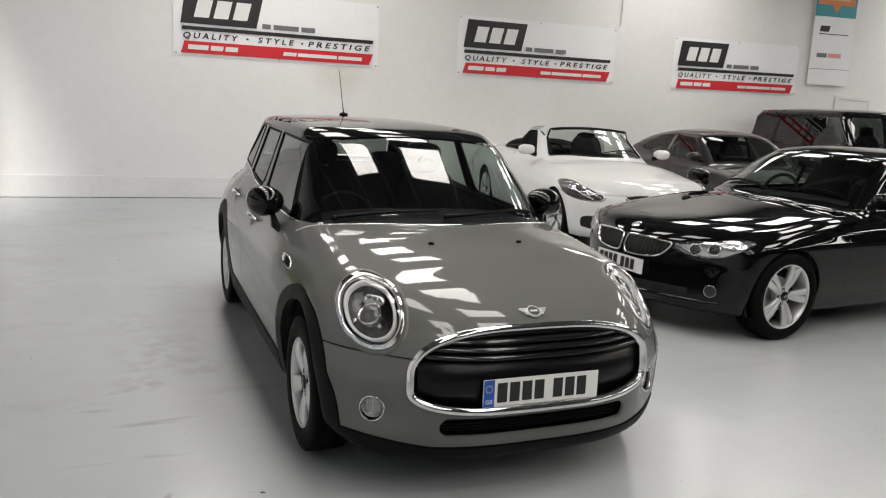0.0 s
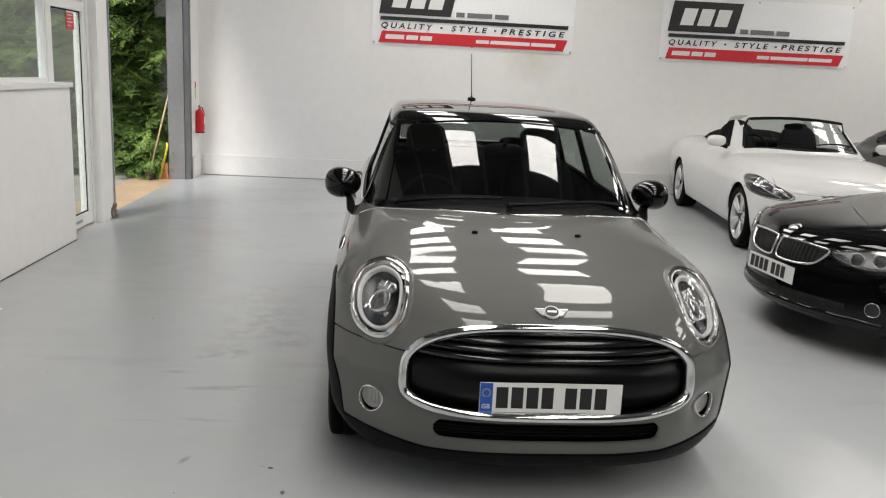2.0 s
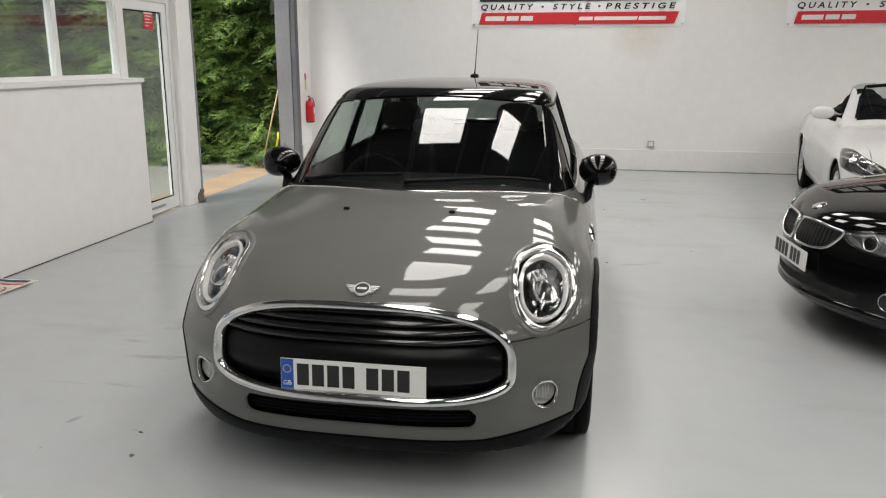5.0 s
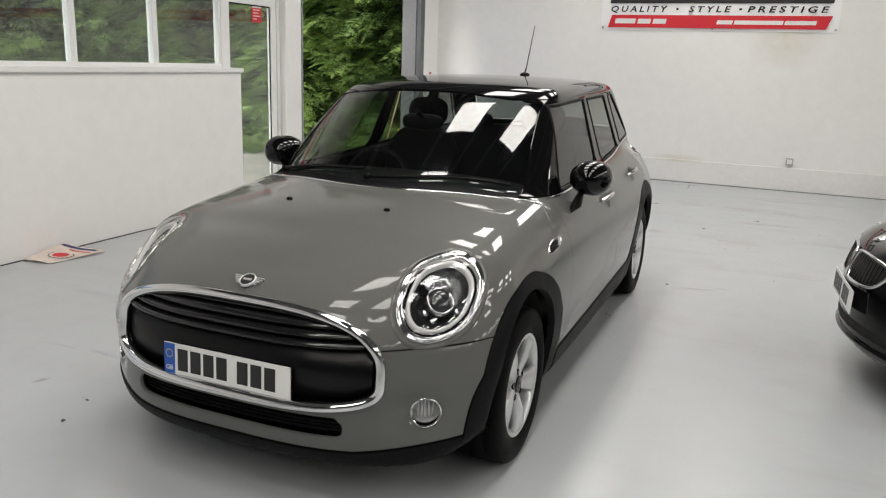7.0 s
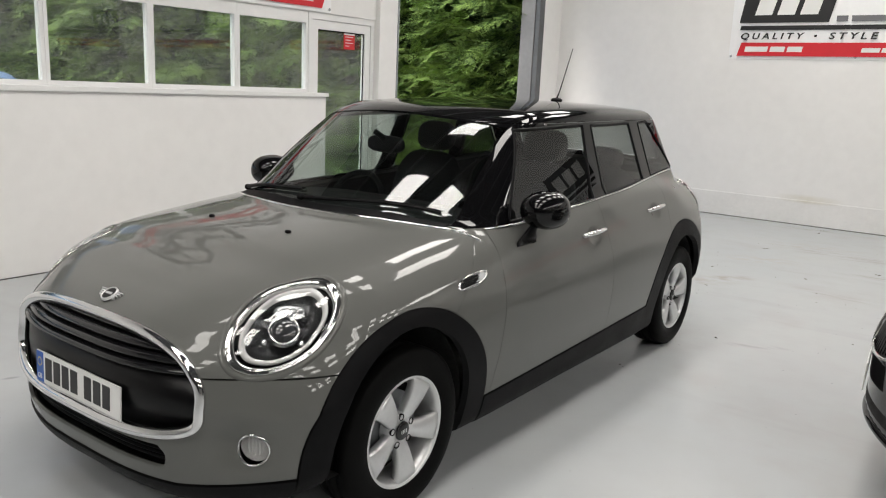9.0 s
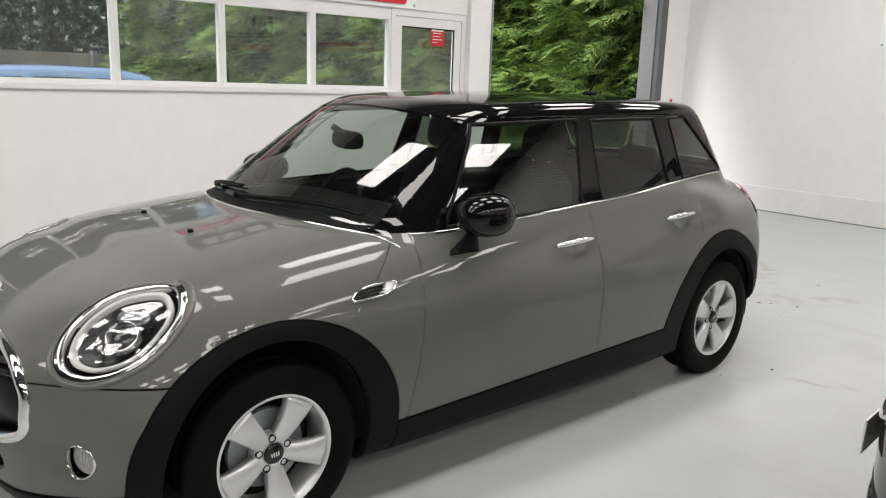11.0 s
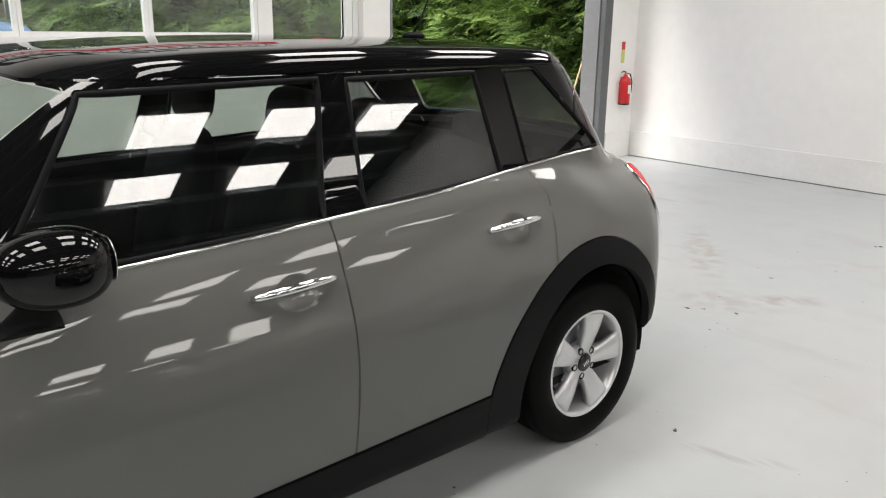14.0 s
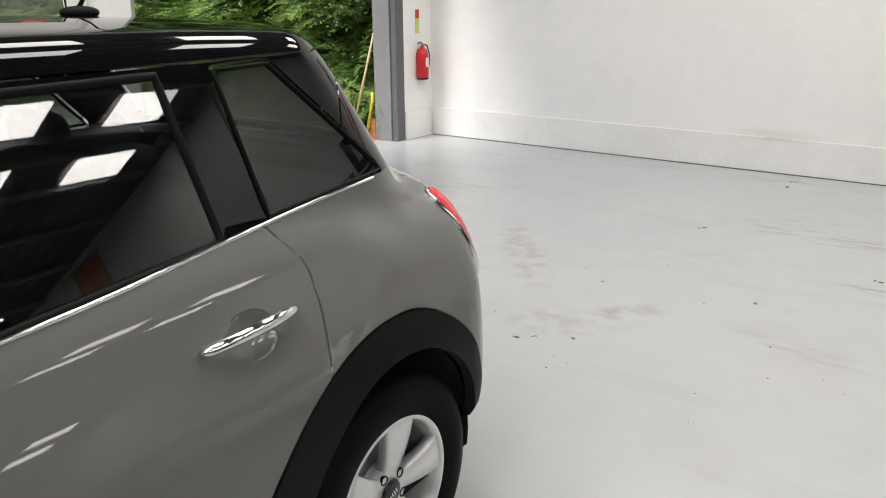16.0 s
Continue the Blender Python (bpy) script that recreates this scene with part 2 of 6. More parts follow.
# ---- smooth curves and car forms ----
def curve(*pts):
    """A monotone cubic through (x, y) pairs, level beyond its ends."""
    xs, ys = np.array([p[0] for p in pts], float), np.array([p[1] for p in pts], float)
    h, d = np.diff(xs), np.diff(ys) / np.diff(xs)
    m = np.zeros(len(xs))
    m[0], m[-1] = d[0], d[-1]
    for i in range(1, len(xs) - 1):
        if d[i - 1] * d[i] > 0:
            w1, w2 = 2 * h[i] + h[i - 1], h[i] + 2 * h[i - 1]
            m[i] = (w1 + w2) / (w1 / d[i - 1] + w2 / d[i])
    def f(x):
        x = np.clip(np.asarray(x, float), xs[0], xs[-1])
        i = np.clip(np.searchsorted(xs, x) - 1, 0, len(h) - 1)
        t = (x - xs[i]) / h[i]
        return (ys[i] * (1 + 2 * t) * (1 - t) ** 2 + m[i] * h[i] * t * (1 - t) ** 2 + ys[i + 1] * t * t * (3 - 2 * t) - m[i + 1] * h[i] * t * t * (1 - t))
    return f


def smax(a, b, r):
    h = np.maximum(r - np.abs(a - b), 0) / r
    return np.maximum(a, b) + h * h * r / 4


def smin(a, b, r):
    return -smax(-a, -b, r)


class Form:
    """A car's outer skin as a field, below nought inside: x across, y back from the nose, z up."""

    def __init__(s, field, spine, length):
        s.field, s.spine, s.length = field, spine, length

    def f(s, p):
        return s.field(np.abs(p[..., 0]), p[..., 1], p[..., 2])

    def normal(s, p):
        e = 2e-3
        g = np.stack([s.f(p + e * d) - s.f(p - e * d) for d in np.eye(3)], -1)
        return g / np.maximum(np.linalg.norm(g, axis=-1, keepdims=True), 1e-9)

    def cast(s, o, d, far=3.0, near=0.0):
        """Where rays from inside leave the skin."""
        o, d = np.broadcast_arrays(np.asarray(o, float), np.asarray(d, float))
        lo, hi = np.full(o.shape[:-1], near), np.full(o.shape[:-1], far)
        for _ in range(22):
            mid = (lo + hi) / 2
            inside = s.f(o + mid[..., None] * d) < 0
            lo, hi = np.where(inside, mid, lo), np.where(inside, hi, mid)
        return o + lo[..., None] * d

    def from_side(s, y, z, sign=1):
        y, z = np.asarray(y, float), np.asarray(z, float)
        o = np.stack([np.zeros_like(y), y, z], -1)
        return s.cast(o, np.array([sign, 0.0, 0.0]))

    def from_front(s, x, z, start=1.0):
        x, z = np.asarray(x, float), np.asarray(z, float)
        return s.cast(np.stack([x, np.full_like(x, start), z], -1), np.array([0, -1.0, 0]))

    def from_top(s, x, y, start=0.6):
        x, y = np.asarray(x, float), np.asarray(y, float)
        return s.cast(np.stack([x, y, np.full_like(x, start)], -1), np.array([0, 0, 1.0]))

    def skin(s, step=0.02, round_steps=176):
        (ya, za), (yb, zb) = s.spine
        t = np.linspace(0, 2 * math.pi, round_steps, endpoint=False)
        ring = np.stack([np.sin(t), np.zeros_like(t), np.cos(t)], -1)
        rows = []
        cap = max(10, int(0.8 / step))
        for k in range(1, cap):
            a = math.pi / 2 * k / cap
            d = ring * math.sin(a) + np.array([0, -math.cos(a), 0])
            rows.append(s.cast(np.array([0, ya, za]), d))
        n = int((yb - ya) / step)
        for k in range(n + 1):
            u = k / n
            rows.append(s.cast(np.array([0, ya + u * (yb - ya), za + u * (zb - za)]), ring))
        for k in range(cap - 1, 0, -1):
            a = math.pi / 2 * k / cap
            d = ring * math.sin(a) + np.array([0, math.cos(a), 0])
            rows.append(s.cast(np.array([0, yb, zb]), d))
        V = np.concatenate(rows + [s.cast(np.array([[0, ya, za]]), np.array([[0, -1.0, 0]])), s.cast(np.array([[0, yb, zb]]), np.array([[0, 1.0, 0]]))])
        R, N = len(rows), round_steps
        i, j = np.meshgrid(np.arange(R - 1), np.arange(N), indexing="ij")
        a, b = i * N + j, i * N + (j + 1) % N
        c, d = b + N, a + N
        T = np.concatenate([np.stack([a, b, c], -1).reshape(-1, 3), np.stack([a, c, d], -1).reshape(-1, 3)])
        j = np.arange(N)
        T = np.concatenate([T, np.stack([np.full(N, R * N), (j + 1) % N, j], -1), np.stack([np.full(N, R * N + 1), (R - 1) * N + j, (R - 1) * N + (j + 1) % N], -1)])
        return V, T


def split(skin, g):
    """Cuts a triangle skin where g (a value for each vertex) passes nought: the part below, the part above."""
    V, T = skin
    s = g[T] < 0
    k = s.sum(1)
    ins, outs, mixed = T[k == 3], T[k == 0], T[(k > 0) & (k < 3)]
    V, made, a_t, b_t = list(V), {}, [], []
    def mid(i, j):
        key = (min(i, j), max(i, j))
        if key not in made:
            u = g[i] / (g[i] - g[j])
            made[key] = len(V)
            V.append(V[i] + u * (V[j] - V[i]))
        return made[key]
    for tri in mixed:
        lo, hi = [], []
        for q in range(3):
            i, j = int(tri[q]), int(tri[(q + 1) % 3])
            (lo if g[i] < 0 else hi).append(i)
            if (g[i] < 0) != (g[j] < 0):
                m = mid(i, j)
                lo.append(m), hi.append(m)
        for poly, dest in ((lo, a_t), (hi, b_t)):
            for q in range(1, len(poly) - 1):
                dest.append((poly[0], poly[q], poly[q + 1]))
    V = np.array(V)
    def clean(base, extra):
        t = np.concatenate([base, np.array(extra, int).reshape(-1, 3)])
        used, inv = np.unique(t, return_inverse=True)
        return V[used], inv.reshape(-1, 3)
    return clean(ins, a_t), clean(outs, b_t)


def pieces(skin, least=40):
    """The separate sheets of a skin, crumbs left out."""
    V, T = skin
    mark = np.arange(len(V))
    while True:
        low = mark[T].min(1)
        new_mark = mark.copy()
        for q in range(3):
            np.minimum.at(new_mark, T[:, q], low)
        if (new_mark == mark).all():
            break
        mark = new_mark[new_mark]
    out = []
    for m in np.unique(mark[T[:, 0]]):
        t = T[mark[T[:, 0]] == m]
        if len(t) >= least:
            used, inv = np.unique(t, return_inverse=True)
            out.append((V[used], inv.reshape(-1, 3)))
    return out


def panel(name, form, skin, material, parent, label="", lift=0.0, edge=0.012, n=None):
    """A skin as an object, with edges turned inward so that it has thickness and open joints."""
    V, T = skin
    if not len(T):
        return None
    n = form.normal(V) if n is None else n
    P = V + n * lift
    e = np.sort(np.concatenate([T[:, [0, 1]], T[:, [1, 2]], T[:, [2, 0]]]), 1)
    directed = np.concatenate([T[:, [0, 1]], T[:, [1, 2]], T[:, [2, 0]]])
    _, idx, cnt = np.unique(e, axis=0, return_index=True, return_counts=True)
    rim = directed[idx[cnt == 1]]
    verts, faces, normals = list(P), [tuple(t) for t in T], list(n)
    if edge and len(rim):
        first, inner = {}, {}
        for i in np.unique(rim):
            d = n[i]
            first[i] = len(verts)
            verts.append(P[i]), normals.append(d)
            inner[i] = len(verts)
            verts.append(P[i] - d * edge), normals.append(d)
        for a, b in rim:
            faces.append((first[b], first[a], inner[a], inner[b]))
    ob = mesh_ob(name, verts, faces, material, parent, label, smooth=True, normals=normals)
    return ob


def poly_field(P, pts, soft=0.0):
    """Signed distance to a closed outline, below nought inside it; soft rounds its corners."""
    pts = np.array(pts, float)
    d = np.full(len(P), 1e9)
    inside = np.zeros(len(P), bool)
    for a, b in zip(pts, np.roll(pts, -1, 0)):
        w, e = P - a, b - a
        t = np.clip((w @ e) / (e @ e), 0, 1)
        d = np.minimum(d, np.linalg.norm(w - t[:, None] * e, axis=1))
        cond = (a[1] > P[:, 1]) != (b[1] > P[:, 1])
        with np.errstate(divide="ignore", invalid="ignore"):
            xi = a[0] + (P[:, 1] - a[1]) * e[0] / e[1]
        inside ^= cond & (P[:, 0] < xi)
    return np.where(inside, -d, d) - soft


def ribbon(form, path, width, proud, material, name, parent, label="", closed=False, across=None, steps=6, sink=0.006):
    """A raised strip that follows points of the skin: a low rounded bar of that width."""
    P = np.asarray(path, float)
    n = form.normal(P)
    tan = np.roll(P, -1, 0) - np.roll(P, 1, 0)
    if not closed:
        tan[0], tan[-1] = P[1] - P[0], P[-1] - P[-2]
    tan /= np.maximum(np.linalg.norm(tan, axis=1, keepdims=True), 1e-9)
    side = np.cross(n, tan)
    rows = []
    for k in range(steps + 1):
        a = math.pi * k / steps
        rows.append(P + side * (width / 2 * math.cos(a)) + n * (proud * math.sin(a) ** 0.7 - sink * (1 - math.sin(a))))
    R = np.stack(rows, 1)
    m, w = len(P), steps + 1
    verts = R.reshape(-1, 3)
    faces = []
    for i in range(m if closed else m - 1):
        j = (i + 1) % m
        for k in range(steps):
            faces.append((i * w + k, i * w + k + 1, j * w + k + 1, j * w + k))
    return mesh_ob(name, verts, faces, material, parent, label, smooth=True)


def skin_loop(form, corners, sx, per=9):
    """A rounded closed line through corners, laid onto the skin."""
    C = np.array(corners, float) * (sx, 1, 1)
    u = np.linspace(0, 1, per, endpoint=False)[:, None]
    rows = []
    for k in range(len(C)):
        a, b, c, d = C[k - 1], C[k], C[(k + 1) % len(C)], C[(k + 2) % len(C)]
        rows.append(.5 * (2 * b + (c - a) * u + (2 * a - 5 * b + 4 * c - d) * u ** 2 + (3 * b - a - 3 * c + d) * u ** 3))
    return to_skin(form, np.concatenate(rows))


def to_skin(form, P):
    for _ in range(6):
        P = P - .8 * form.f(P)[..., None] * form.normal(P)
    return P


def skin_patch(form, loop, name, material, parent, lift=.002, label="", crown=0.0):
    """A smooth sheet over the skin inside a closed line."""
    bm, rows, mid = bmesh.new(), [], loop.mean(0)
    for s in (1.0, .9, .75, .55, .3, .08):
        P = to_skin(form, mid + (loop - mid) * s)
        P = P + form.normal(P) * (-.004 if s == 1 else lift + crown * (1 - s * s))
        rows.append([bm.verts.new(q) for q in P])
    n = len(loop)
    for a, b in zip(rows, rows[1:]):
        for q in range(n):
            bm.faces.new((a[q], a[(q + 1) % n], b[(q + 1) % n], b[q]))
    bm.faces.new(rows[-1])
    return part(name, bm, material, parent, label, smooth=True)


# ---- the building ----
WEST, NORTH, EAST, SOUTH, EAVES = -1.64, 11.634, 27.0, -15.0, 4.54
RIDGE_X, RIDGE_Z = 12.6, 4.60


def structure(name, bm, material, label, category, bevel=0.0, parent=None):
    ob = part(name, bm, material, parent, bevel=bevel)
    return tagged(ob, label, category, kind="structure")


def floor_material():
    m = mat("grey floor paint", (0.395, 0.418, 0.430), 0.3)
    nt = m.node_tree
    b = nt.nodes["Principled BSDF"]
    co = nt.nodes.new("ShaderNodeTexCoord")
    def noise_node(scale, detail, lo, hi, stretch=None):
        n = nt.nodes.new("ShaderNodeTexNoise")
        n.inputs["Scale"].default_value, n.inputs["Detail"].default_value = scale, detail
        src = co.outputs["Object"]
        if stretch:
            mp = nt.nodes.new("ShaderNodeMapping")
            mp.inputs["Scale"].default_value = stretch
            nt.links.new(src, mp.inputs[0])
            src = mp.outputs[0]
        nt.links.new(src, n.inputs["Vector"])
        r = nt.nodes.new("ShaderNodeMapRange")
        r.inputs["From Min"].default_value, r.inputs["From Max"].default_value = lo, hi
        nt.links.new(n.outputs[0], r.inputs[0])
        return r.outputs[0]
    def blend(a, col, fac, amount):
        mx = nt.nodes.new("ShaderNodeMix")
        mx.data_type = "RGBA"
        f = nt.nodes.new("ShaderNodeMath")
        f.operation = "MULTIPLY"
        f.inputs[1].default_value = amount
        nt.links.new(fac, f.inputs[0]), nt.links.new(f.outputs[0], mx.inputs[0])
        if isinstance(a, tuple):
            mx.inputs[6].default_value = (*a, 1)
        else:
            nt.links.new(a, mx.inputs[6])
        mx.inputs[7].default_value = (*col, 1)
        return mx.outputs[2]
    c = blend((0.436, 0.457, 0.468), (0.476, 0.488, 0.488), noise_node(0.7, 4, 0.35, 0.7), 0.7)         # broad cloudy patches
    c = blend(c, (0.38, 0.38, 0.37), noise_node(5, 7, 0.45, 0.85), 0.25)                            # mottling
    c = blend(c, (0.34, 0.30, 0.26), noise_node(0.9, 10, 0.56, 0.86), 0.45)                         # tyre and oil stains
    c = blend(c, (0.30, 0.29, 0.28), noise_node(1.6, 8, 0.60, 0.85, (0.4, 2.4, 1)), 0.35)           # drag marks
    c = blend(c, (0.16, 0.15, 0.14), noise_node(24, 2, 0.755, 0.79), 0.6)                           # specks of dirt
    def spot(cx, cy, rx, ry, turn, ragged):
        mp = nt.nodes.new("ShaderNodeMapping")
        mp.vector_type = "TEXTURE"
        mp.inputs["Location"].default_value, mp.inputs["Rotation"].default_value, mp.inputs["Scale"].default_value = (cx, cy, 0), (0, 0, radians(turn)), (rx, ry, 1)
        nt.links.new(co.outputs["Object"], mp.inputs[0])
        ln = nt.nodes.new("ShaderNodeVectorMath")
        ln.operation = "LENGTH"
        nt.links.new(mp.outputs[0], ln.inputs[0])
        r = nt.nodes.new("ShaderNodeMapRange")
        r.inputs["From Min"].default_value, r.inputs["From Max"].default_value = 1.0, .35
        nt.links.new(ln.outputs["Value"], r.inputs[0])
        mul = nt.nodes.new("ShaderNodeMath")
        mul.operation = "MULTIPLY"
        nt.links.new(r.outputs[0], mul.inputs[0]), nt.links.new(ragged, mul.inputs[1])
        return mul.outputs[0]
    fine, streak = noise_node(9, 8, .42, .62), noise_node(7, 8, .46, .62, (.5, 3, 1))
    # scuffs and stains where cars have been turned and goods dragged
    for cx, cy, rx, ry, turn, tone, amount, rag in (
            (.33, 3.73, .30, .05, 4, (.25, .22, .19), .6, streak), (-.10, 3.93, .22, .10, 12, (.28, .26, .24), .35, streak), (.25, 2.98, .05, .02, 70, (.2, .2, .2), .5, fine),
            (.30, 4.75, .30, .62, -18, (.31, .30, .28), .32, fine), (.50, 4.45, .16, .22, 10, (.27, .26, .24), .35, fine), (.20, 5.40, .22, .40, 12, (.34, .33, .31), .28, fine), (.20, 4.25, .18, .14, 0, (.27, .26, .25), .4, fine),
            (.08, 4.17, .10, .04, 30, (.25, .24, .22), .45, fine), (.16, 3.35, .35, .03, 2, (.27, .26, .25), .4, streak), (.60, 2.92, .06, .012, -20, (.18, .17, .16), .6, fine),
            (2.22, 11.39, .12, .05, 0, (.20, .19, .18), .75, fine), (.30, 11.14, .25, .03, 6, (.25, .25, .24), .6, streak), (1.10, 11.40, .25, .035, 4, (.26, .25, .24), .6, streak),
            (1.93, 11.39, .20, .04, 0, (.22, .22, .21), .6, streak), (1.34, 8.52, .16, .80, 36, (.38, .345, .30), .7, fine), (2.21, 7.97, .26, .13, 48, (.33, .30, .265), .6, fine), (2.0, 7.7, .45, .25, 40, (.37, .34, .30), .45, fine), (2.19, 8.98, .40, .20, 20, (.42, .37, .32), .35, fine),
            (2.39, 10.1, .55, .20, 10, (.41, .37, .33), .35, fine), (2.09, 11.3, .50, .08, 8, (.26, .24, .22), .6, streak), (-.2, 9.6, 1.5, .30, 20, (.38, .36, .33), .5, streak),
            (3.1, 9.8, 1.1, .25, -6, (.30, .28, .26), .55, streak), (3.3, 9.0, .5, .12, 10, (.28, .27, .25), .55, streak), (3.5, 10.7, .9, .20, 3, (.32, .31, .29), .5, streak),
            (3.0, 8.0, .35, .10, -15, (.30, .29, .27), .45, streak), (-.6, 6.6, .9, .22, 65, (.36, .36, .34), .35, streak), (2.9, 6.2, .25, .06, 30, (.30, .29, .28), .5, streak)):
        c = blend(c, tone, spot(cx, cy, rx, ry, turn, rag), amount)
    nt.links.new(c, b.inputs["Base Color"])
    b.inputs["Roughness"].default_value = 0.24
    return m


def stained(m, spots, tone, amount):
    """Lays ragged stains of that tone over a material, each (x, y, z, radii)."""
    nt = m.node_tree
    b = nt.nodes["Principled BSDF"]
    co = nt.nodes.new("ShaderNodeTexCoord")
    n = nt.nodes.new("ShaderNodeTexNoise")
    n.inputs["Scale"].default_value, n.inputs["Detail"].default_value = 7, 8
    nt.links.new(co.outputs["Object"], n.inputs["Vector"])
    for place, radii in spots:
        mp = nt.nodes.new("ShaderNodeMapping")
        mp.vector_type = "TEXTURE"
        mp.inputs["Location"].default_value, mp.inputs["Scale"].default_value = place, radii
        ln, r, mul, mx = (nt.nodes.new(k) for k in ("ShaderNodeVectorMath", "ShaderNodeMapRange", "ShaderNodeMath", "ShaderNodeMix"))
        ln.operation, mul.operation, mx.data_type = "LENGTH", "MULTIPLY", "RGBA"
        r.inputs["From Min"].default_value, r.inputs["From Max"].default_value, r.inputs["To Max"].default_value = 1.0, .2, amount * 2
        nt.links.new(co.outputs["Object"], mp.inputs[0]), nt.links.new(mp.outputs[0], ln.inputs[0]), nt.links.new(ln.outputs["Value"], r.inputs[0])
        nt.links.new(r.outputs[0], mul.inputs[0]), nt.links.new(n.outputs[0], mul.inputs[1]), nt.links.new(mul.outputs[0], mx.inputs[0])
        nt.links.new(b.inputs["Base Color"].links[0].from_socket, mx.inputs[6])
        mx.inputs[7].default_value = (*tone, 1)
        nt.links.new(mx.outputs[2], b.inputs["Base Color"])


stained(M_SKIRT, (((2.0, NORTH, .31), (.42, .3, .05)),), (.52, .47, .33), .5)
stained(M_WALL, (((2.0, NORTH, .33), (.42, .3, .05)), ((3.2, NORTH, 1.9), (.5, .3, .4))), (.62, .58, .47), .45)
M_FLOOR = floor_material()
structure("floor", box(-1.78, EAST + 0.2, SOUTH - 0.2, NORTH + 0.2, -0.2, 0.0), M_FLOOR, "worn light grey painted concrete workshop floor", "floor")

# back wall with a painted upstand along its foot
structure("wall_north", box(-2.2, EAST + 0.2, NORTH, NORTH + 0.2, 0.0, 7.2), M_WALL, "tall white painted showroom wall", "wall")
structure("baseboard_north", box(-1.55, EAST, NORTH - 0.02, NORTH, 0.0, 0.30), M_SKIRT, "scuffed white upstand along the wall foot", "baseboard", bevel=0.006)
# Thin dark strips along the foot of the north and west walls.
M_JOINT = mat("dark floor joint", (.085, .08, .075), .9, scales=(2, 30), vary=.4)
structure("joint_north", box(-1.57, EAST, NORTH - .0265, NORTH - .0205, -.003, .007), M_JOINT, "dark joint along the wall foot", "trim")
structure("joint_west", box(-1.6395, -1.6335, SOUTH, 6.98, -.003, .007), M_JOINT, "dark joint along the dwarf wall foot", "trim")
# East and south walls are unseen; their tones steer the light on the cars.
M_BLOCK = mat("dark grey closing wall", (.13, .13, .128), .8, scales=(1, 12), vary=.12)
structure("wall_east", box(EAST, EAST + 0.2, SOUTH, NORTH, 0.0, 7.2), M_WALL, "plain white closing wall, unseen", "wall")
structure("wall_south", box(-2.2, EAST + 0.2, SOUTH - 0.2, SOUTH, 0.0, 7.2), M_BLOCK, "plain dark grey closing wall, unseen", "wall")

# glazed side wall: a thick white dwarf wall, windows above, a door, then the large goods opening
WIN_Y = [0.80 + 0.864 * k for k in range(8)]            # mullions; the last stands beside the door
SILL, HEAD = 1.365, 2.08
structure("wall_west_dwarf", box(-1.86, WEST, SOUTH, 6.98, 0.0, 1.325), M_WALL, "smooth white dwarf wall under the windows", "wall", bevel=0.004)
structure("window_sill", box(-1.80, -1.615, SOUTH, 7.0, 1.325, SILL), M_WHITE, "white window board with a rounded edge", "window sill", bevel=0.01)
bm = box(-1.86, -1.74, SOUTH, 8.1, HEAD + 0.06, 7.0)
box(-1.86, -1.74, SOUTH, WIN_Y[0], SILL, HEAD + 0.06, bm)
structure("wall_west", bm, M_WALL, "white painted wall above the windows", "wall")
structure("pillar_white", box(-1.90, -1.68, 7.81, 8.1, 0.0, 7.0), M_WALL, "white boxed pillar beside the goods opening", "pillar", bevel=0.005)
structure("wall_west_end", box(-1.88, -1.60, 11.15, NORTH, 0.0, 7.0), M_WALL, "short white wall beside the goods opening", "wall")
structure("lintel_west", box(-1.88, -1.60, 8.1, 11.15, 3.7, 7.0), M_WALL, "white wall over the goods opening", "wall")


def window(y0, y1, index):
    w = thing("window_%d" % index, "white plastic framed fixed window pane", "window", kind="structure")
    bm = box(-1.82, -1.76, y0, y1, SILL, SILL + 0.035)
    box(-1.82, -1.76, y0, y1, HEAD - 0.05, HEAD + 0.06, bm)
    for y in (y0, y1 - 0.028):
        box(-1.82, -1.76, y, y + 0.028, SILL + 0.035, HEAD - 0.05, bm)
    part("window_frame", bm, M_WHITE, w)
    part("pane", box(-1.796, -1.790, y0 + 0.028, y1 - 0.028, SILL + 0.035, HEAD - 0.05), M_WINDOW, w)
    return w


for k, (a, b) in enumerate(zip(WIN_Y, WIN_Y[1:])):
    window(a + 0.001, b - 0.001, k + 1)

# ---- the roof: dark lining with bands of translucent sheets ----
M_ROOF = mat("grey roof lining", (0.12, 0.122, 0.125), 0.7, scales=(1, 14), vary=0.12)
# Columns from x 14.92 are unseen, added for light from the east.
ROOF_PANELS = [((c, c + w), (4.85 + 1.73 * k, 4.85 + 1.73 * k + .87)) for c, w in ((.88, .78), (2.62, .78), (7.90, .70), (9.30, .70), (14.92, .70), (16.32, .70)) for k in range(-5, 4)]


def roof_z(x):
    return EAVES + (RIDGE_Z - EAVES) * (1 - abs(x - RIDGE_X) / (RIDGE_X + 1.9 if x < RIDGE_X else EAST + 0.2 - RIDGE_X))


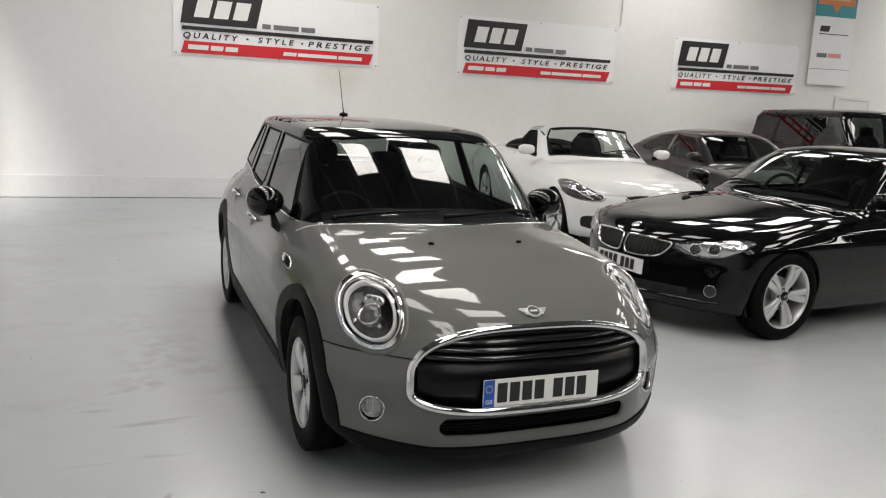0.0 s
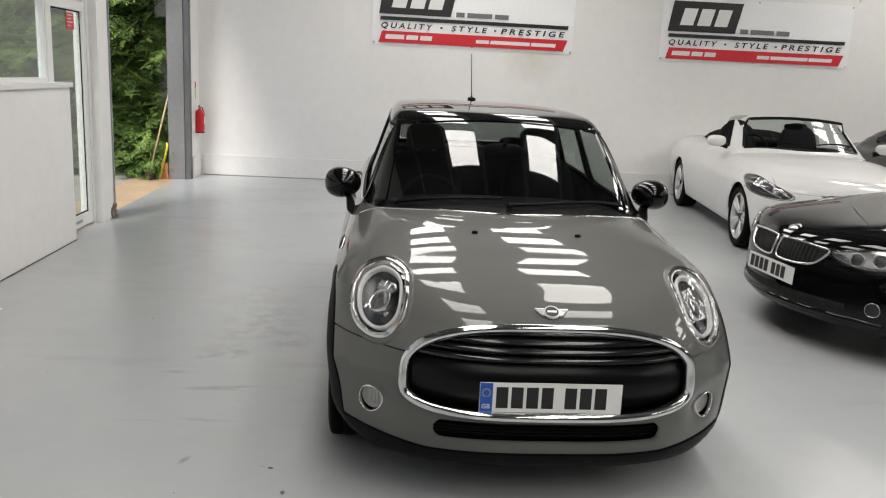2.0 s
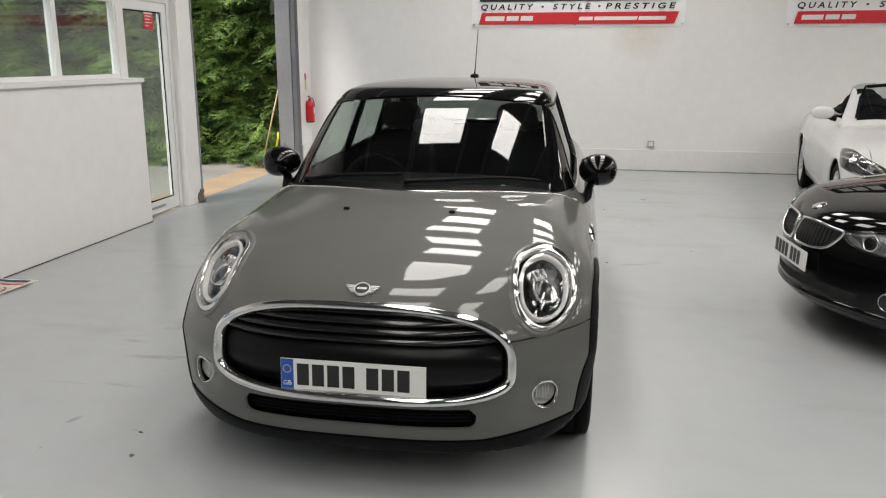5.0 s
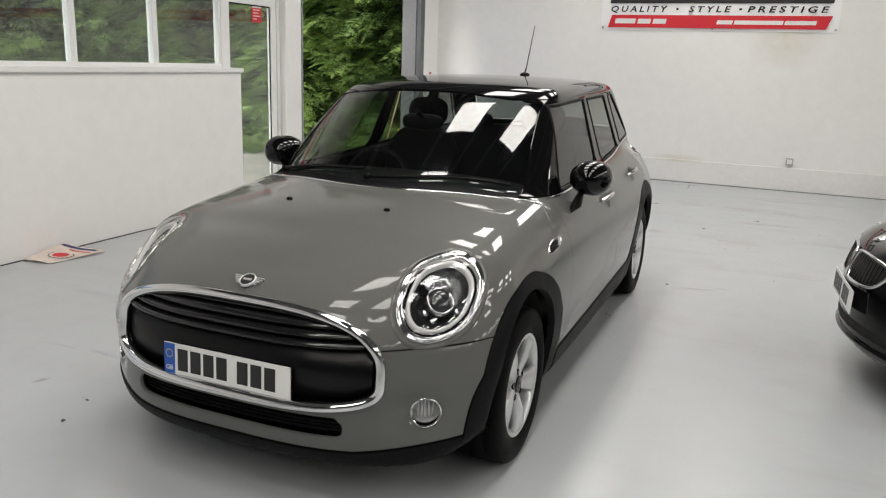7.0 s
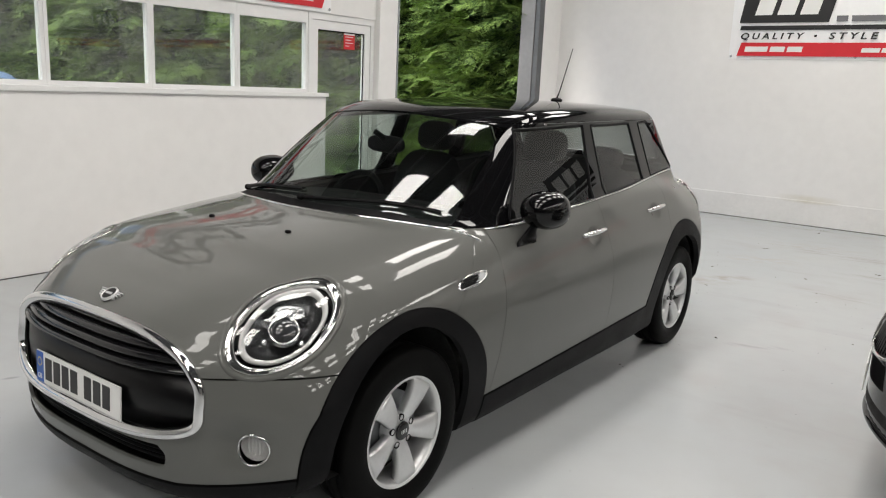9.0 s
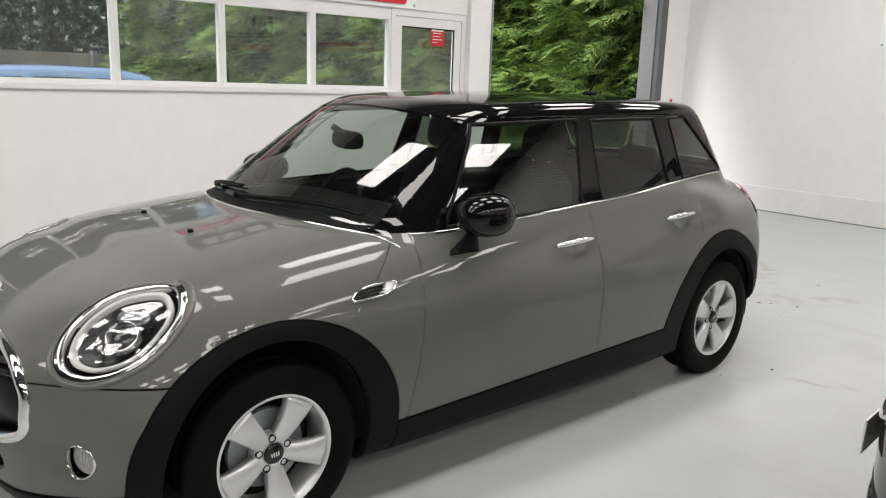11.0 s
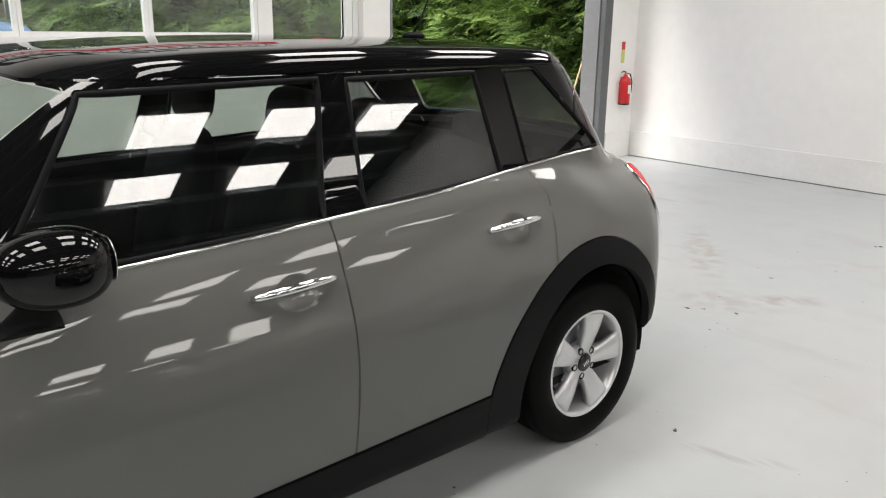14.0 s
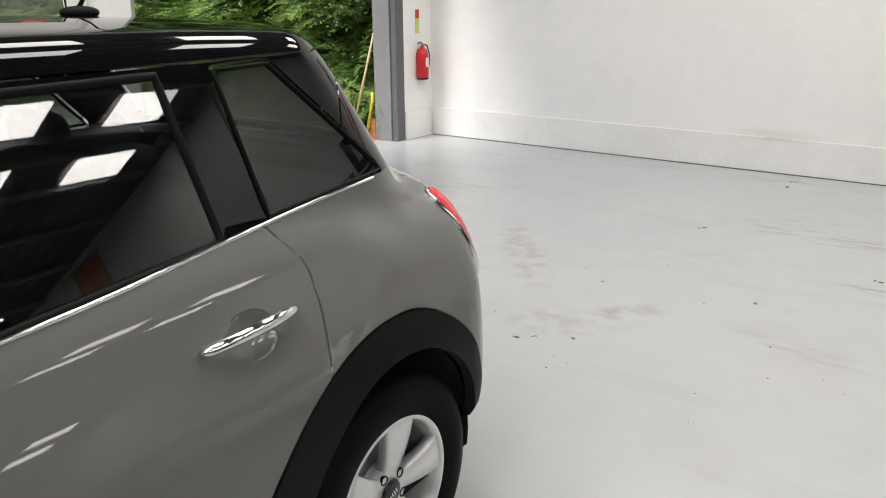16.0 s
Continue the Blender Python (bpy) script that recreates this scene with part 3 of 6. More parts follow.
bm = bmesh.new()
n = 340
ys = [SOUTH - 0.2 + (NORTH + 0.4 - SOUTH) * k / n for k in range(n + 1)]
rows = []
for x in (-1.9, RIDGE_X, EAST + 0.2):
    rows.append([bm.verts.new((x, y, roof_z(x) + 0.09 + (0.03 if (k // 2) % 2 else 0.0))) for k, y in enumerate(ys)])
for a, b in zip(rows, rows[1:]):
    for k in range(n):
        bm.faces.new((a[k], a[k + 1], b[k + 1], b[k]))
structure("ceiling", bm, M_ROOF, "grey corrugated pitched roof lining", "ceiling")
for x in (-0.5, 0.74, 1.72, 2.48, 3.46, 4.9, 6.4, 7.74, 8.66, 9.16, 10.06, 11.5, 13.2, 14.76, 15.68, 16.18, 17.08, 19.0, 20.5, 21.78, 22.70, 23.20, 24.10, 25.5):
    structure("purlin", box(x, x + 0.09, SOUTH, NORTH, roof_z(x) + 0.03, roof_z(x) + 0.088), M_STEEL, "grey steel roof purlin", "purlin")
for (c0, c1), (r0, r1) in ROOF_PANELS:
    bm = bmesh.new()
    n = 12
    a, b = ([bm.verts.new((x, r0 + (r1 - r0) * k / n, roof_z(x) + 0.06 + 0.012 * (k % 2))) for k in range(n + 1)] for x in (c0, c1))
    for k in range(n):
        bm.faces.new((a[k], a[k + 1], b[k + 1], b[k]))
    structure("rooflight", bm, M_ROOFLIGHT, "daylit translucent corrugated roof sheet", "rooflight")

# ---- outside ----
M_YARD = mat("yard concrete", (0.36, 0.34, 0.305), 0.85, scales=(0.8, 12), vary=0.25, bump=0.3, bump_scale=25)
structure("ground", box(-60, -2.35, -40, 50, -0.3, -0.02), M_YARD, "stained pale concrete yard with fallen needles", "ground")
M_THRESH = mat("bare concrete threshold", (0.47, 0.34, 0.22), 0.8, scales=(2, 20), vary=0.2, bump=0.3, bump_scale=30)
structure("threshold", box(-2.35, -1.78, SOUTH, NORTH + 0.2, -0.2, -0.004), M_THRESH, "sandy bare concrete strip at the opening", "threshold")


# ---- the grey hatchback ----
# outline of a headlamp on the wing
LAMP_LINE = ((.60, .545, .855), (.687, .543, .835), (.736, .51, .785), (.753, .44, .717), (.742, .37, .665), (.71, .30, .632), (.655, .238, .616), (.60, .198, .632), (.556, .20, .675), (.53, .24, .73), (.518, .33, .79), (.532, .44, .836))


GLASS_WIDE = curve((1.0, .70), (1.5, .715), (2.2, .722), (2.9, .712), (3.5, .685), (3.9, .64))


def side_plane(y, z):
    """Half the width of the leaning glass house."""
    return GLASS_WIDE(y) - (z - .95) * .34


def hatch_form():
    top = curve((-.2, .66), (0, .708), (.08, .723), (.163, .755), (.24, .784), (.32, .8157), (.4, .8412), (.5, .8653), (.62, .9008), (.75, .9262), (.88, .945), (1.0, .9605), (1.3, .985), (1.45, 1.0), (1.8, 1.04), (2.4, 1.08), (3.0, 1.12), (3.25, 1.10), (3.5, 1.06), (3.75, 1.03), (4.0, .97))
    crown = curve((0, .05), (.4, .06), (1.0, .085), (1.3, .07), (1.6, .05), (3.05, .04), (3.5, .13), (4, .14))
    nose = curve((.15, .09), (.25, .045), (.33, .03), (.5, .024), (.62, .012), (.72, .012), (.85, .03), (1.0, .1))
    tail = curve((.15, 3.86), (.3, 3.95), (.45, 3.98), (.6, 3.97), (.75, 3.965), (.9, 3.94), (1.05, 3.86), (1.2, 3.7))
    wide = curve((0, .82), (.3, .832), (.76, .842), (1.4, .857), (2.6, .862), (3.3, .860), (3.6, .842), (3.98, .80))
    inset = curve((.15, .06), (.25, .04), (.35, .022), (.5, .003), (.6, 0), (.7, .012), (.78, .038), (.84, .062), (.90, .089), (.96, .118), (1.0, .15), (1.1, .36))
    roof = curve((1.3, 1.30), (1.6, 1.376), (1.8, 1.402), (2.2, 1.426), (2.6, 1.432), (3.0, 1.428), (3.4, 1.412), (3.7, 1.385))

    def field(x, y, z):
        low = smax(z - (top(y) - crown(y) * (x / .8) ** 3), x - (wide(y) - inset(z)), .13)
        low = smax(low, nose(z) + .33 * (np.minimum(x, .72) / .8) ** 3.2 + 1.1 * np.maximum(x - .72, 0) + .30 * np.clip((z - .5) / .3, 0, 1) * (np.minimum(x, .65) / .8) ** 3.2 - y, .06 + .16 * np.clip((z - .50) / .2, 0, 1))
        low = low + np.where(y < .6, .05, 0) * np.exp(-((x - .632) / .06) ** 2 - ((z - .385) / .052) ** 2)
        low = smax(low, y - (tail(z) - .40 * x ** 3), .10)
        low = smax(low, .17 + .10 * np.clip((x - .60) / .22, 0, 1) ** 1.5 * np.clip((.85 - y) / .3, 0, 1) + .17 * np.clip((y - 3.42) / .2, 0, 1) - z, .05)
        g = smax(z - (roof(y) - .032 * (x / .58) ** 3), x - side_plane(y, z), .055)
        screen = ((1.03 + (z - .97) * 1.27 + .62 * (z - .97) ** 2 + .175 * x ** 2 + .87 * x ** 3) - y) * .56
        g = smax(g, screen, .06)
        back = (y - (3.84 - (z - 1.0) * .75 - .95 * x ** 3)) * .78
        g = smax(g, back, .06)
        g = smax(g, .7 - z, .03)
        return smin(low, g, .035)
    return Form(field, ((.80, .58), (3.2, .62)), 3.98)


HATCH = hatch_form()
HX, HY = 1.65, 2.54
hatch = thing("hatchback_car", "plain mid-grey five-door hatchback with black roof and mirrors", "car", pose(HX, HY, 0))
belt = curve((1.0, .945), (1.2, .94), (1.4, .938), (1.9, .957), (2.3, .978), (2.7, 1.0), (3.0, 1.024), (3.45, 1.052), (4.0, 1.06))


def cowl(x):
    return 1.01 + .57 * np.abs(x) ** 2.2


GAP = 0.0028


def cut(skin, g):
    """Two panels either side of a joint where g (a function of the points) passes nought."""
    a, rest = split(skin, g(skin[0]) + GAP)
    return a, split(rest, g(rest[0]) - GAP)[1]


def cut_out(skin, g):
    return split(skin, g(skin[0]))


def by_side(skin):
    return split(skin, -skin[0][:, 0])


def ellipse_field(P, cy, cz, ry, rz, i=1):
    return np.sqrt(((P[:, i] - cy) / ry) ** 2 + ((P[:, 2] - cz) / rz) ** 2) - 1


def frame_at(c, n):
    """A turn that carries z onto n, x level."""
    n = Vector(n).normalized()
    x = Vector((0, 0, 1)).cross(n)
    x = x.normalized() if x.length > 1e-4 else Vector((1, 0, 0))
    y = n.cross(x)
    m = Matrix((x, y, n)).transposed().to_4x4()
    m.translation = Vector(c)
    return m


def loop_on(form, c, axis, ru, rv, n=72, p=2.0, back=0.45):
    """An oval about c in the plane across axis, carried along axis to the skin."""
    m = frame_at((0, 0, 0), axis).to_3x3()
    u, v, a = (np.array(m.col[k]) for k in range(3))
    t = np.linspace(0, 2 * math.pi, n, endpoint=False)
    cs, sn = np.cos(t), np.sin(t)
    o = np.array(c) - a * back + (ru * np.sign(cs) * np.abs(cs) ** (2 / p))[:, None] * u + (rv * np.sign(sn) * np.abs(sn) ** (2 / p))[:, None] * v
    return form.cast(o, a, far=1.2)


def wheel(parent, m, radius=.304, rim=.198, width=.175, spokes=5, twin=False, steel=M_ALLOY):
    """A road wheel whose outer face looks along +x."""
    w, h = width / 2, radius - rim
    face = part("wheel", lathe([(w * .96, rim + .004), (w * .97, rim - .006), (w * .80, rim - .012), (w * .62, rim - .020), (-w * .9, rim - .03), (-w * .96, rim + .004)], 64), steel, parent, smooth=True)
    face.matrix_world = parent.matrix_world @ m
    face.parent = parent
    face.matrix_parent_inverse = Matrix()
    face.matrix_basis = m
    prof = [(w * .90, rim - .004), (w * .99, rim + .006), (w * 1.06, rim + h * .35), (w * 1.06, rim + h * .6), (w * .98, radius - .014), (w * .86, radius - .003), (w * .4, radius)]
    prof += [(w * .36, radius - .006), (w * .30, radius - .006), (w * .26, radius)]
    full = prof + [(-a, r) for a, r in reversed(prof)]
    part("tyre", lathe(full, 64), M_RUBBER, face, smooth=True)
    for k in range(spokes):
        bm = bmesh.new()
        for off in ((-.17, .17) if twin else (0,)):
            rows = []
            for q in range(9):
                f = q / 8
                r = .045 + (rim - .056) * f
                half = (.017 + .009 * f if twin else .028 + .026 * f ** 1.3)
                a0 = 2 * math.pi * (k + .5) / spokes + math.pi / 2 + off * (1 - .15 * f)
                x = w * (.66 + .22 * math.sin(f * math.pi * .62)) + .004
                rad, tan = Vector((0, math.cos(a0), math.sin(a0))), Vector((0, -math.sin(a0), math.cos(a0)))
                row = []
                for s, dx in ((-1, -.030), (-1, -.004), (-.86, 0), (0, .005), (.86, 0), (1, -.004), (1, -.030)):
                    row.append(bm.verts.new(rad * r + tan * (half * s) + Vector((x + dx, 0, 0))))
                rows.append(row)
            for a, b in zip(rows, rows[1:]):
                for j in range(6):
                    bm.faces.new((a[j], a[j + 1], b[j + 1], b[j]))
                bm.faces.new((a[6], a[0], b[0], b[6]))
            bm.faces.new(rows[-1])
        part("spoke", bm, steel, face, smooth=True)
    part("hub", lathe([(w * .2, .066), (w * .66, .068), (w * .74, .060), (w * .76, .036), (w * .70, .034)], 40), steel, face, smooth=True)
    part("hub_cap", lathe([(w * .72, .034), (w * .80, .033), (w * .83, .028), (w * .845, .0)], 32), M_GLOSSBLACK, face, "black centre cap", smooth=True)
    bm = bmesh.new()
    for dy in (-.012, -.004, .004, .012):
        box(w * .835, w * .86, dy - .002, dy + .002, -.007, .007, bm)
    part("emblem", bm, M_CHROME, face)
    for k in range(5):
        a = 2 * math.pi * k / 5 + math.pi / 2
        b = part("wheel_bolt", lathe([(w * .55, .014), (w * .77, .013), (w * .775, .010), (w * .72, .009), (w * .72, .0)], 12), M_BLACKPLASTIC, face, "dark wheel bolt")
        b.location = (0, .052 * math.cos(a), .052 * math.sin(a))
    part("brake_disc", lathe([(-.01, .0), (-.01, .132), (.012, .132), (.012, .05), (.03, .05), (.03, .0)], 40), M_STEEL, face, "grey brake disc")
    part("wheel_barrel", lathe([(-.035, .0), (-.035, rim - .03), (-.02, rim - .026)], 32), M_DARK, face)
    return face


def plate(parent, m, letters, euro=True):
    """A number plate, 520 x 111 mm; its characters are plain bars."""
    base = part("number_plate", box(-.26, .26, -.0555, .0555, -.003, .003), M_PLATEW, parent, "white number plate with dark characters", bevel=.0015)
    base.matrix_basis = m
    x = -.20 if euro else -.235
    if euro:
        part("plate_band", box(-.2585, -.213, -.054, .054, .0030, .0042), M_BLUE, base, "blue band")
        bm = bmesh.new()
        for k in range(12):
            a = 2 * math.pi * k / 12
            box(-.236 + .014 * math.cos(a) - .0018, -.236 + .014 * math.cos(a) + .0018, .018 + .014 * math.sin(a) - .0018, .018 + .014 * math.sin(a) + .0018, .0042, .005, bm)
        part("star_ring", bm, mat("plate yellow", (.7, .55, .05), .4), base)
        words("GB", .024, M_PLATEW, Matrix.Translation((-.236, -.034, .0047)), base, extrude=.0004)
    for k, c in enumerate(letters):
        if c == " ":
            x += .030
            continue
        part("character_bar", box(x, x + .043, -.0395, .0395, .003, .0042), M_INK, base)
        x += .055
    return base


# ---- body skin cut into panels ----
skin = HATCH.skin()
V = skin[0]
upper, lower = split(skin, np.maximum(cowl(V[:, 0]) - V[:, 1], belt(V[:, 1]) - V[:, 2]))
FRONT_AXLE, REAR_AXLE = .76, 3.327


def arch_outer(P):
    front = np.sqrt(((P[:, 1] - .775) / .462) ** 2 + ((P[:, 2] - .30) / .442) ** 2)
    rear = np.sqrt(((P[:, 1] - 3.34) / np.where(P[:, 1] < 3.34, .52, .40)) ** 2 + ((P[:, 2] - .30) / .475) ** 2)
    return np.where(np.abs(P[:, 0]) > .45, (np.minimum(front, rear) - 1) * .44, 1)


def arch_inner(P):
    r = np.minimum(np.hypot(P[:, 1] - FRONT_AXLE, (P[:, 2] - .305) * .94), np.hypot(P[:, 1] - REAR_AXLE, (P[:, 2] - .305) * .94)) - .356
    return np.where(np.abs(P[:, 0]) > .45, r, 1)


lower = cut_out(lower, arch_inner)[1]
GRILLE_Z = .505


GRILLE_UP, GRILLE_DOWN = 3.0, 3.5       # how square the grille's upper and lower corners are


def grille_half(z, grow=0.0):
    """Half the grille opening's width at a height."""
    u = (z - GRILLE_Z) / np.where(z > GRILLE_Z, .192 + grow, .098 + grow)
    p = np.where(z > GRILLE_Z, GRILLE_UP, GRILLE_DOWN)
    return (.528 + grow) * np.maximum(1 - np.abs(u) ** p, 0) ** (1 / p)


def grille_field(P, grow=0.0):
    up = P[:, 2] > GRILLE_Z
    p = np.where(up, GRILLE_UP, GRILLE_DOWN)
    e = (np.abs(P[:, 0]) / (.528 + grow)) ** p + (np.abs(P[:, 2] - GRILLE_Z) / np.where(up, .192 + grow, .098 + grow)) ** p
    return np.where(P[:, 1] < .6, e ** (1 / p) - 1, 1)


lower = cut_out(lower, grille_field)[1]


def rounded_slot(P, half, z0, z1, r):
    qx, qz = np.abs(P[:, 0]) - half + r, np.abs(P[:, 2] - (z0 + z1) / 2) - (z1 - z0) / 2 + r
    d = np.hypot(np.maximum(qx, 0), np.maximum(qz, 0)) + np.minimum(np.maximum(qx, qz), 0) - r
    return np.where(P[:, 1] < .5, d, 1)


lower = cut_out(lower, lambda P: rounded_slot(P, .425, .296, .372, .030))[1]
FOG_C, FOG_N = (.640, .25, .380), (.48, -.88, 0.0)


def oval_field(c, n, ru, rv, roll=0.0):
    m = frame_at((0, 0, 0), n).to_3x3()
    u, v, a = (np.array(m.col[k]) for k in range(3))
    u, v = u * math.cos(roll) - v * math.sin(roll), v * math.cos(roll) + u * math.sin(roll)
    def g(P):
        Q = np.abs(P * np.array([1, 0, 0])) + P * np.array([0, 1, 1]) - np.array(c)
        return np.where(np.abs(Q @ a) < .3, np.hypot(Q @ u / ru, Q @ v / rv) - 1, 1)
    return g


LAMP_RIM = skin_loop(HATCH, LAMP_LINE, 1, 5)
LAMP_MID = to_skin(HATCH, LAMP_RIM.mean(0)[None])[0]
LAMP_AXIS = HATCH.normal(LAMP_RIM).mean(0)
LAMP_AXIS /= np.linalg.norm(LAMP_AXIS)
LAMP_U, LAMP_V = (np.array(frame_at((0, 0, 0), LAMP_AXIS).to_3x3().col[k]) for k in (0, 1))


def lamp_hole(s):
    line = np.stack([(LAMP_RIM - LAMP_MID) @ LAMP_U, (LAMP_RIM - LAMP_MID) @ LAMP_V], -1)
    def g(P):
        Q = np.abs(P * np.array([1, 0, 0])) + P * np.array([0, 1, 1]) - LAMP_MID
        near = np.linalg.norm(Q, axis=1) < .4
        out = np.ones(len(P))
        out[near] = poly_field(np.stack([Q[near] @ LAMP_U, Q[near] @ LAMP_V], -1), line * s)
        return out
    return g


lower = cut_out(lower, lamp_hole(.985))[1]
lower = cut_out(lower, oval_field(FOG_C, FOG_N, .050, .050))[1]
TAIL_C, TAIL_N = (.70, 3.838, .832), (.60, .80, .05)
tail_lamps, lower = cut(lower, oval_field(TAIL_C, TAIL_N, .085, .135))
for s in by_side(tail_lamps):
    panel("tail_lamp", HATCH, s, M_LAMPRED, hatch, "red tail lamp in a chrome ring", lift=.008)
trims, lower = cut(lower, arch_outer)
for half in by_side(trims):
    for s in split(half, half[0][:, 1] - 2):
        panel("wheel_arch_trim", HATCH, s, M_BLACKPLASTIC, hatch, "black plastic wheel arch trim", lift=.003, edge=.03)
sills, lower = cut(lower, lambda P: np.where((P[:, 1] > 1.1) & (P[:, 1] < 3.1), P[:, 2] - (.296 + (P[:, 1] - 1.28) * .032), 1))
sills = split(sills, .55 - np.abs(sills[0][:, 0]))[0]
for s in by_side(sills):
    panel("sill", HATCH, s, M_BLACKPLASTIC, hatch, "black plastic sill", lift=.006, edge=.03)
lip, lower = cut(lower, lambda P: np.where(P[:, 1] < 1, P[:, 2] - (.246 + .12 * np.maximum(np.abs(P[:, 0]) - .45, 0)), 1))
panel("front_lip", HATCH, lip, M_BLACKPLASTIC, hatch, "black plastic front lip", lift=.006, edge=.03)
skirt, lower = cut(lower, lambda P: np.where(P[:, 1] > 3.3, P[:, 2] - .34, 1))
panel("rear_valance", HATCH, skirt, M_BLACKPLASTIC, hatch, "black plastic rear valance", edge=.03)
bonnet, lower = cut(lower, lambda P: np.maximum(.602 - P[:, 2], P[:, 1] - np.minimum(1.02 + (P[:, 2] - .70) * 1.17, cowl(P[:, 0]))))
panel("bonnet", HATCH, bonnet, M_PAINT, hatch)
bumper, lower = cut(lower, lambda P: P[:, 1] - .80)
panel("front_bumper", HATCH, bumper, M_PAINT, hatch)
scuttles, lower = cut(lower, lambda P: P[:, 1] - (1.276 + (P[:, 2] - .3) * .133))
for s in by_side(scuttles):
    panel("front_wing_panel", HATCH, s, M_PAINT, hatch)
doors, lower = cut(lower, lambda P: P[:, 1] - 2.306)
floor_pan, doors = split(doors, .19 - doors[0][:, 2])[::-1]
doors = cut_out(doors, lambda P: ellipse_field(P, 2.163, .822, .066, .046))[1]
for s in by_side(doors):
    panel("front_door", HATCH, s, M_PAINT, hatch)
rear_line = curve((.3, 2.95), (.6, 3.078), (.71, 3.10), (.80, 3.122), (.87, 3.134), (.935, 3.138), (1.0, 3.105), (1.1, 3.06))
doors, lower = cut(lower, lambda P: P[:, 1] - rear_line(P[:, 2]))
doors = split(doors, .19 - doors[0][:, 2])[0]
doors = cut_out(doors, lambda P: ellipse_field(P, 2.953, .862, .066, .046))[1]
for s in by_side(doors):
    panel("rear_door", HATCH, s, M_PAINT, hatch)
gate, lower = cut(lower, lambda P: np.maximum(np.maximum(np.abs(P[:, 0]) - .54, .56 - P[:, 2]), 3.5 - P[:, 1]))
panel("tailgate", HATCH, gate, M_PAINT, hatch)
bumper, lower = cut(lower, lambda P: np.maximum(P[:, 2] - .585, 3.6 - P[:, 1]))
panel("rear_bumper", HATCH, bumper, M_PAINT, hatch)
for half in by_side(lower):
    for s in pieces(half):
        panel("rear_wing", HATCH, s, M_PAINT, hatch)

# ---- glass house ----
WIN_FRONT = [(1.533, .956), (1.765, 1.305), (2.36, 1.320), (2.293, .983)]
WIN_REAR = [(2.444, .994), (2.465, 1.316), (2.945, 1.322), (2.977, 1.028)]
WIN_QUARTER = [(3.119, 1.042), (3.09, 1.325), (3.235, 1.328), (3.51, 1.066)]


def side_win(pts, soft):
    return lambda P: np.where((np.abs(P[:, 0]) > .42), poly_field(P[:, 1:], pts, soft), 1)


def screen_field(P):
    x = np.abs(P[:, 0])
    g = np.maximum(x - (.610 - (P[:, 2] - .97) * .20), P[:, 2] - (1.362 - .035 * (x / .5) ** 2))
    return np.where(P[:, 1] < 1.95, np.maximum(g, cowl(x) + .045 - P[:, 1]), 1)


glass, upper = cut(upper, screen_field)
panel("windscreen", HATCH, glass, M_CARGLASS, hatch, "clear windscreen glass", lift=-.003, edge=0)
for pts, name, material in ((WIN_FRONT, "front_door_window", M_SIDEGLASS), (WIN_REAR, "rear_door_window", M_SIDEGLASS), (WIN_QUARTER, "quarter_window", M_TINT)):
    glass, upper = cut(upper, side_win(pts, .012))
    for W, T in by_side(glass):
        # the pane runs straight down behind the swelling waistline
        x, sx = np.minimum(np.abs(W[:, 0]), side_plane(W[:, 1], W[:, 2])), np.sign(W[:, 0])
        n = np.stack([sx, (side_plane(W[:, 1] - .1, W[:, 2]) - side_plane(W[:, 1] + .1, W[:, 2])) / .2, np.full(len(W), .34)], -1)
        n /= np.linalg.norm(n, axis=1, keepdims=True)
        panel(name, HATCH, (np.stack([sx * x, W[:, 1], W[:, 2]], -1), T), material, hatch, lift=-.004, edge=0, n=n)
glass, upper = cut(upper, lambda P: np.where(P[:, 1] > 3.3, np.maximum(np.abs(P[:, 0]) - (.50 - (P[:, 2] - 1.1) * .1), np.abs(P[:, 2] - 1.21) - .115), 1))
panel("rear_window", HATCH, glass, M_TINT, hatch, lift=-.004, edge=0)
roof, upper = cut(upper, lambda P: np.maximum(1.338 + .006 * (P[:, 1] - 1.7) - P[:, 2], np.maximum(1.56 - P[:, 1] + .9 * np.abs(P[:, 0]) ** 3, P[:, 1] - 3.7)))
panel("roof", HATCH, roof, M_BLACK, hatch, "gloss black roof")
tail, upper = cut(upper, lambda P: 3.62 - .9 * np.abs(P[:, 0]) ** 3 - P[:, 1])
panel("tailgate_top", HATCH, tail, M_BLACK, hatch, "gloss black tailgate surround")
scuttle, upper = cut(upper, lambda P: P[:, 1] - cowl(P[:, 0]) - .044 + np.where(np.abs(P[:, 0]) > .63, 1, 0))
panel("windscreen_scuttle", HATCH, scuttle, M_BLACKPLASTIC, hatch, "black plastic scuttle panel")
for half in by_side(upper):
    front, rest = split(half, half[0][:, 1] - 2.0)
    mid, rear = split(rest, rest[0][:, 1] - 2.75)
    for s in (front, mid, rear):
        panel("window_pillar", HATCH, s, M_BLACK, hatch, "gloss black window pillar")

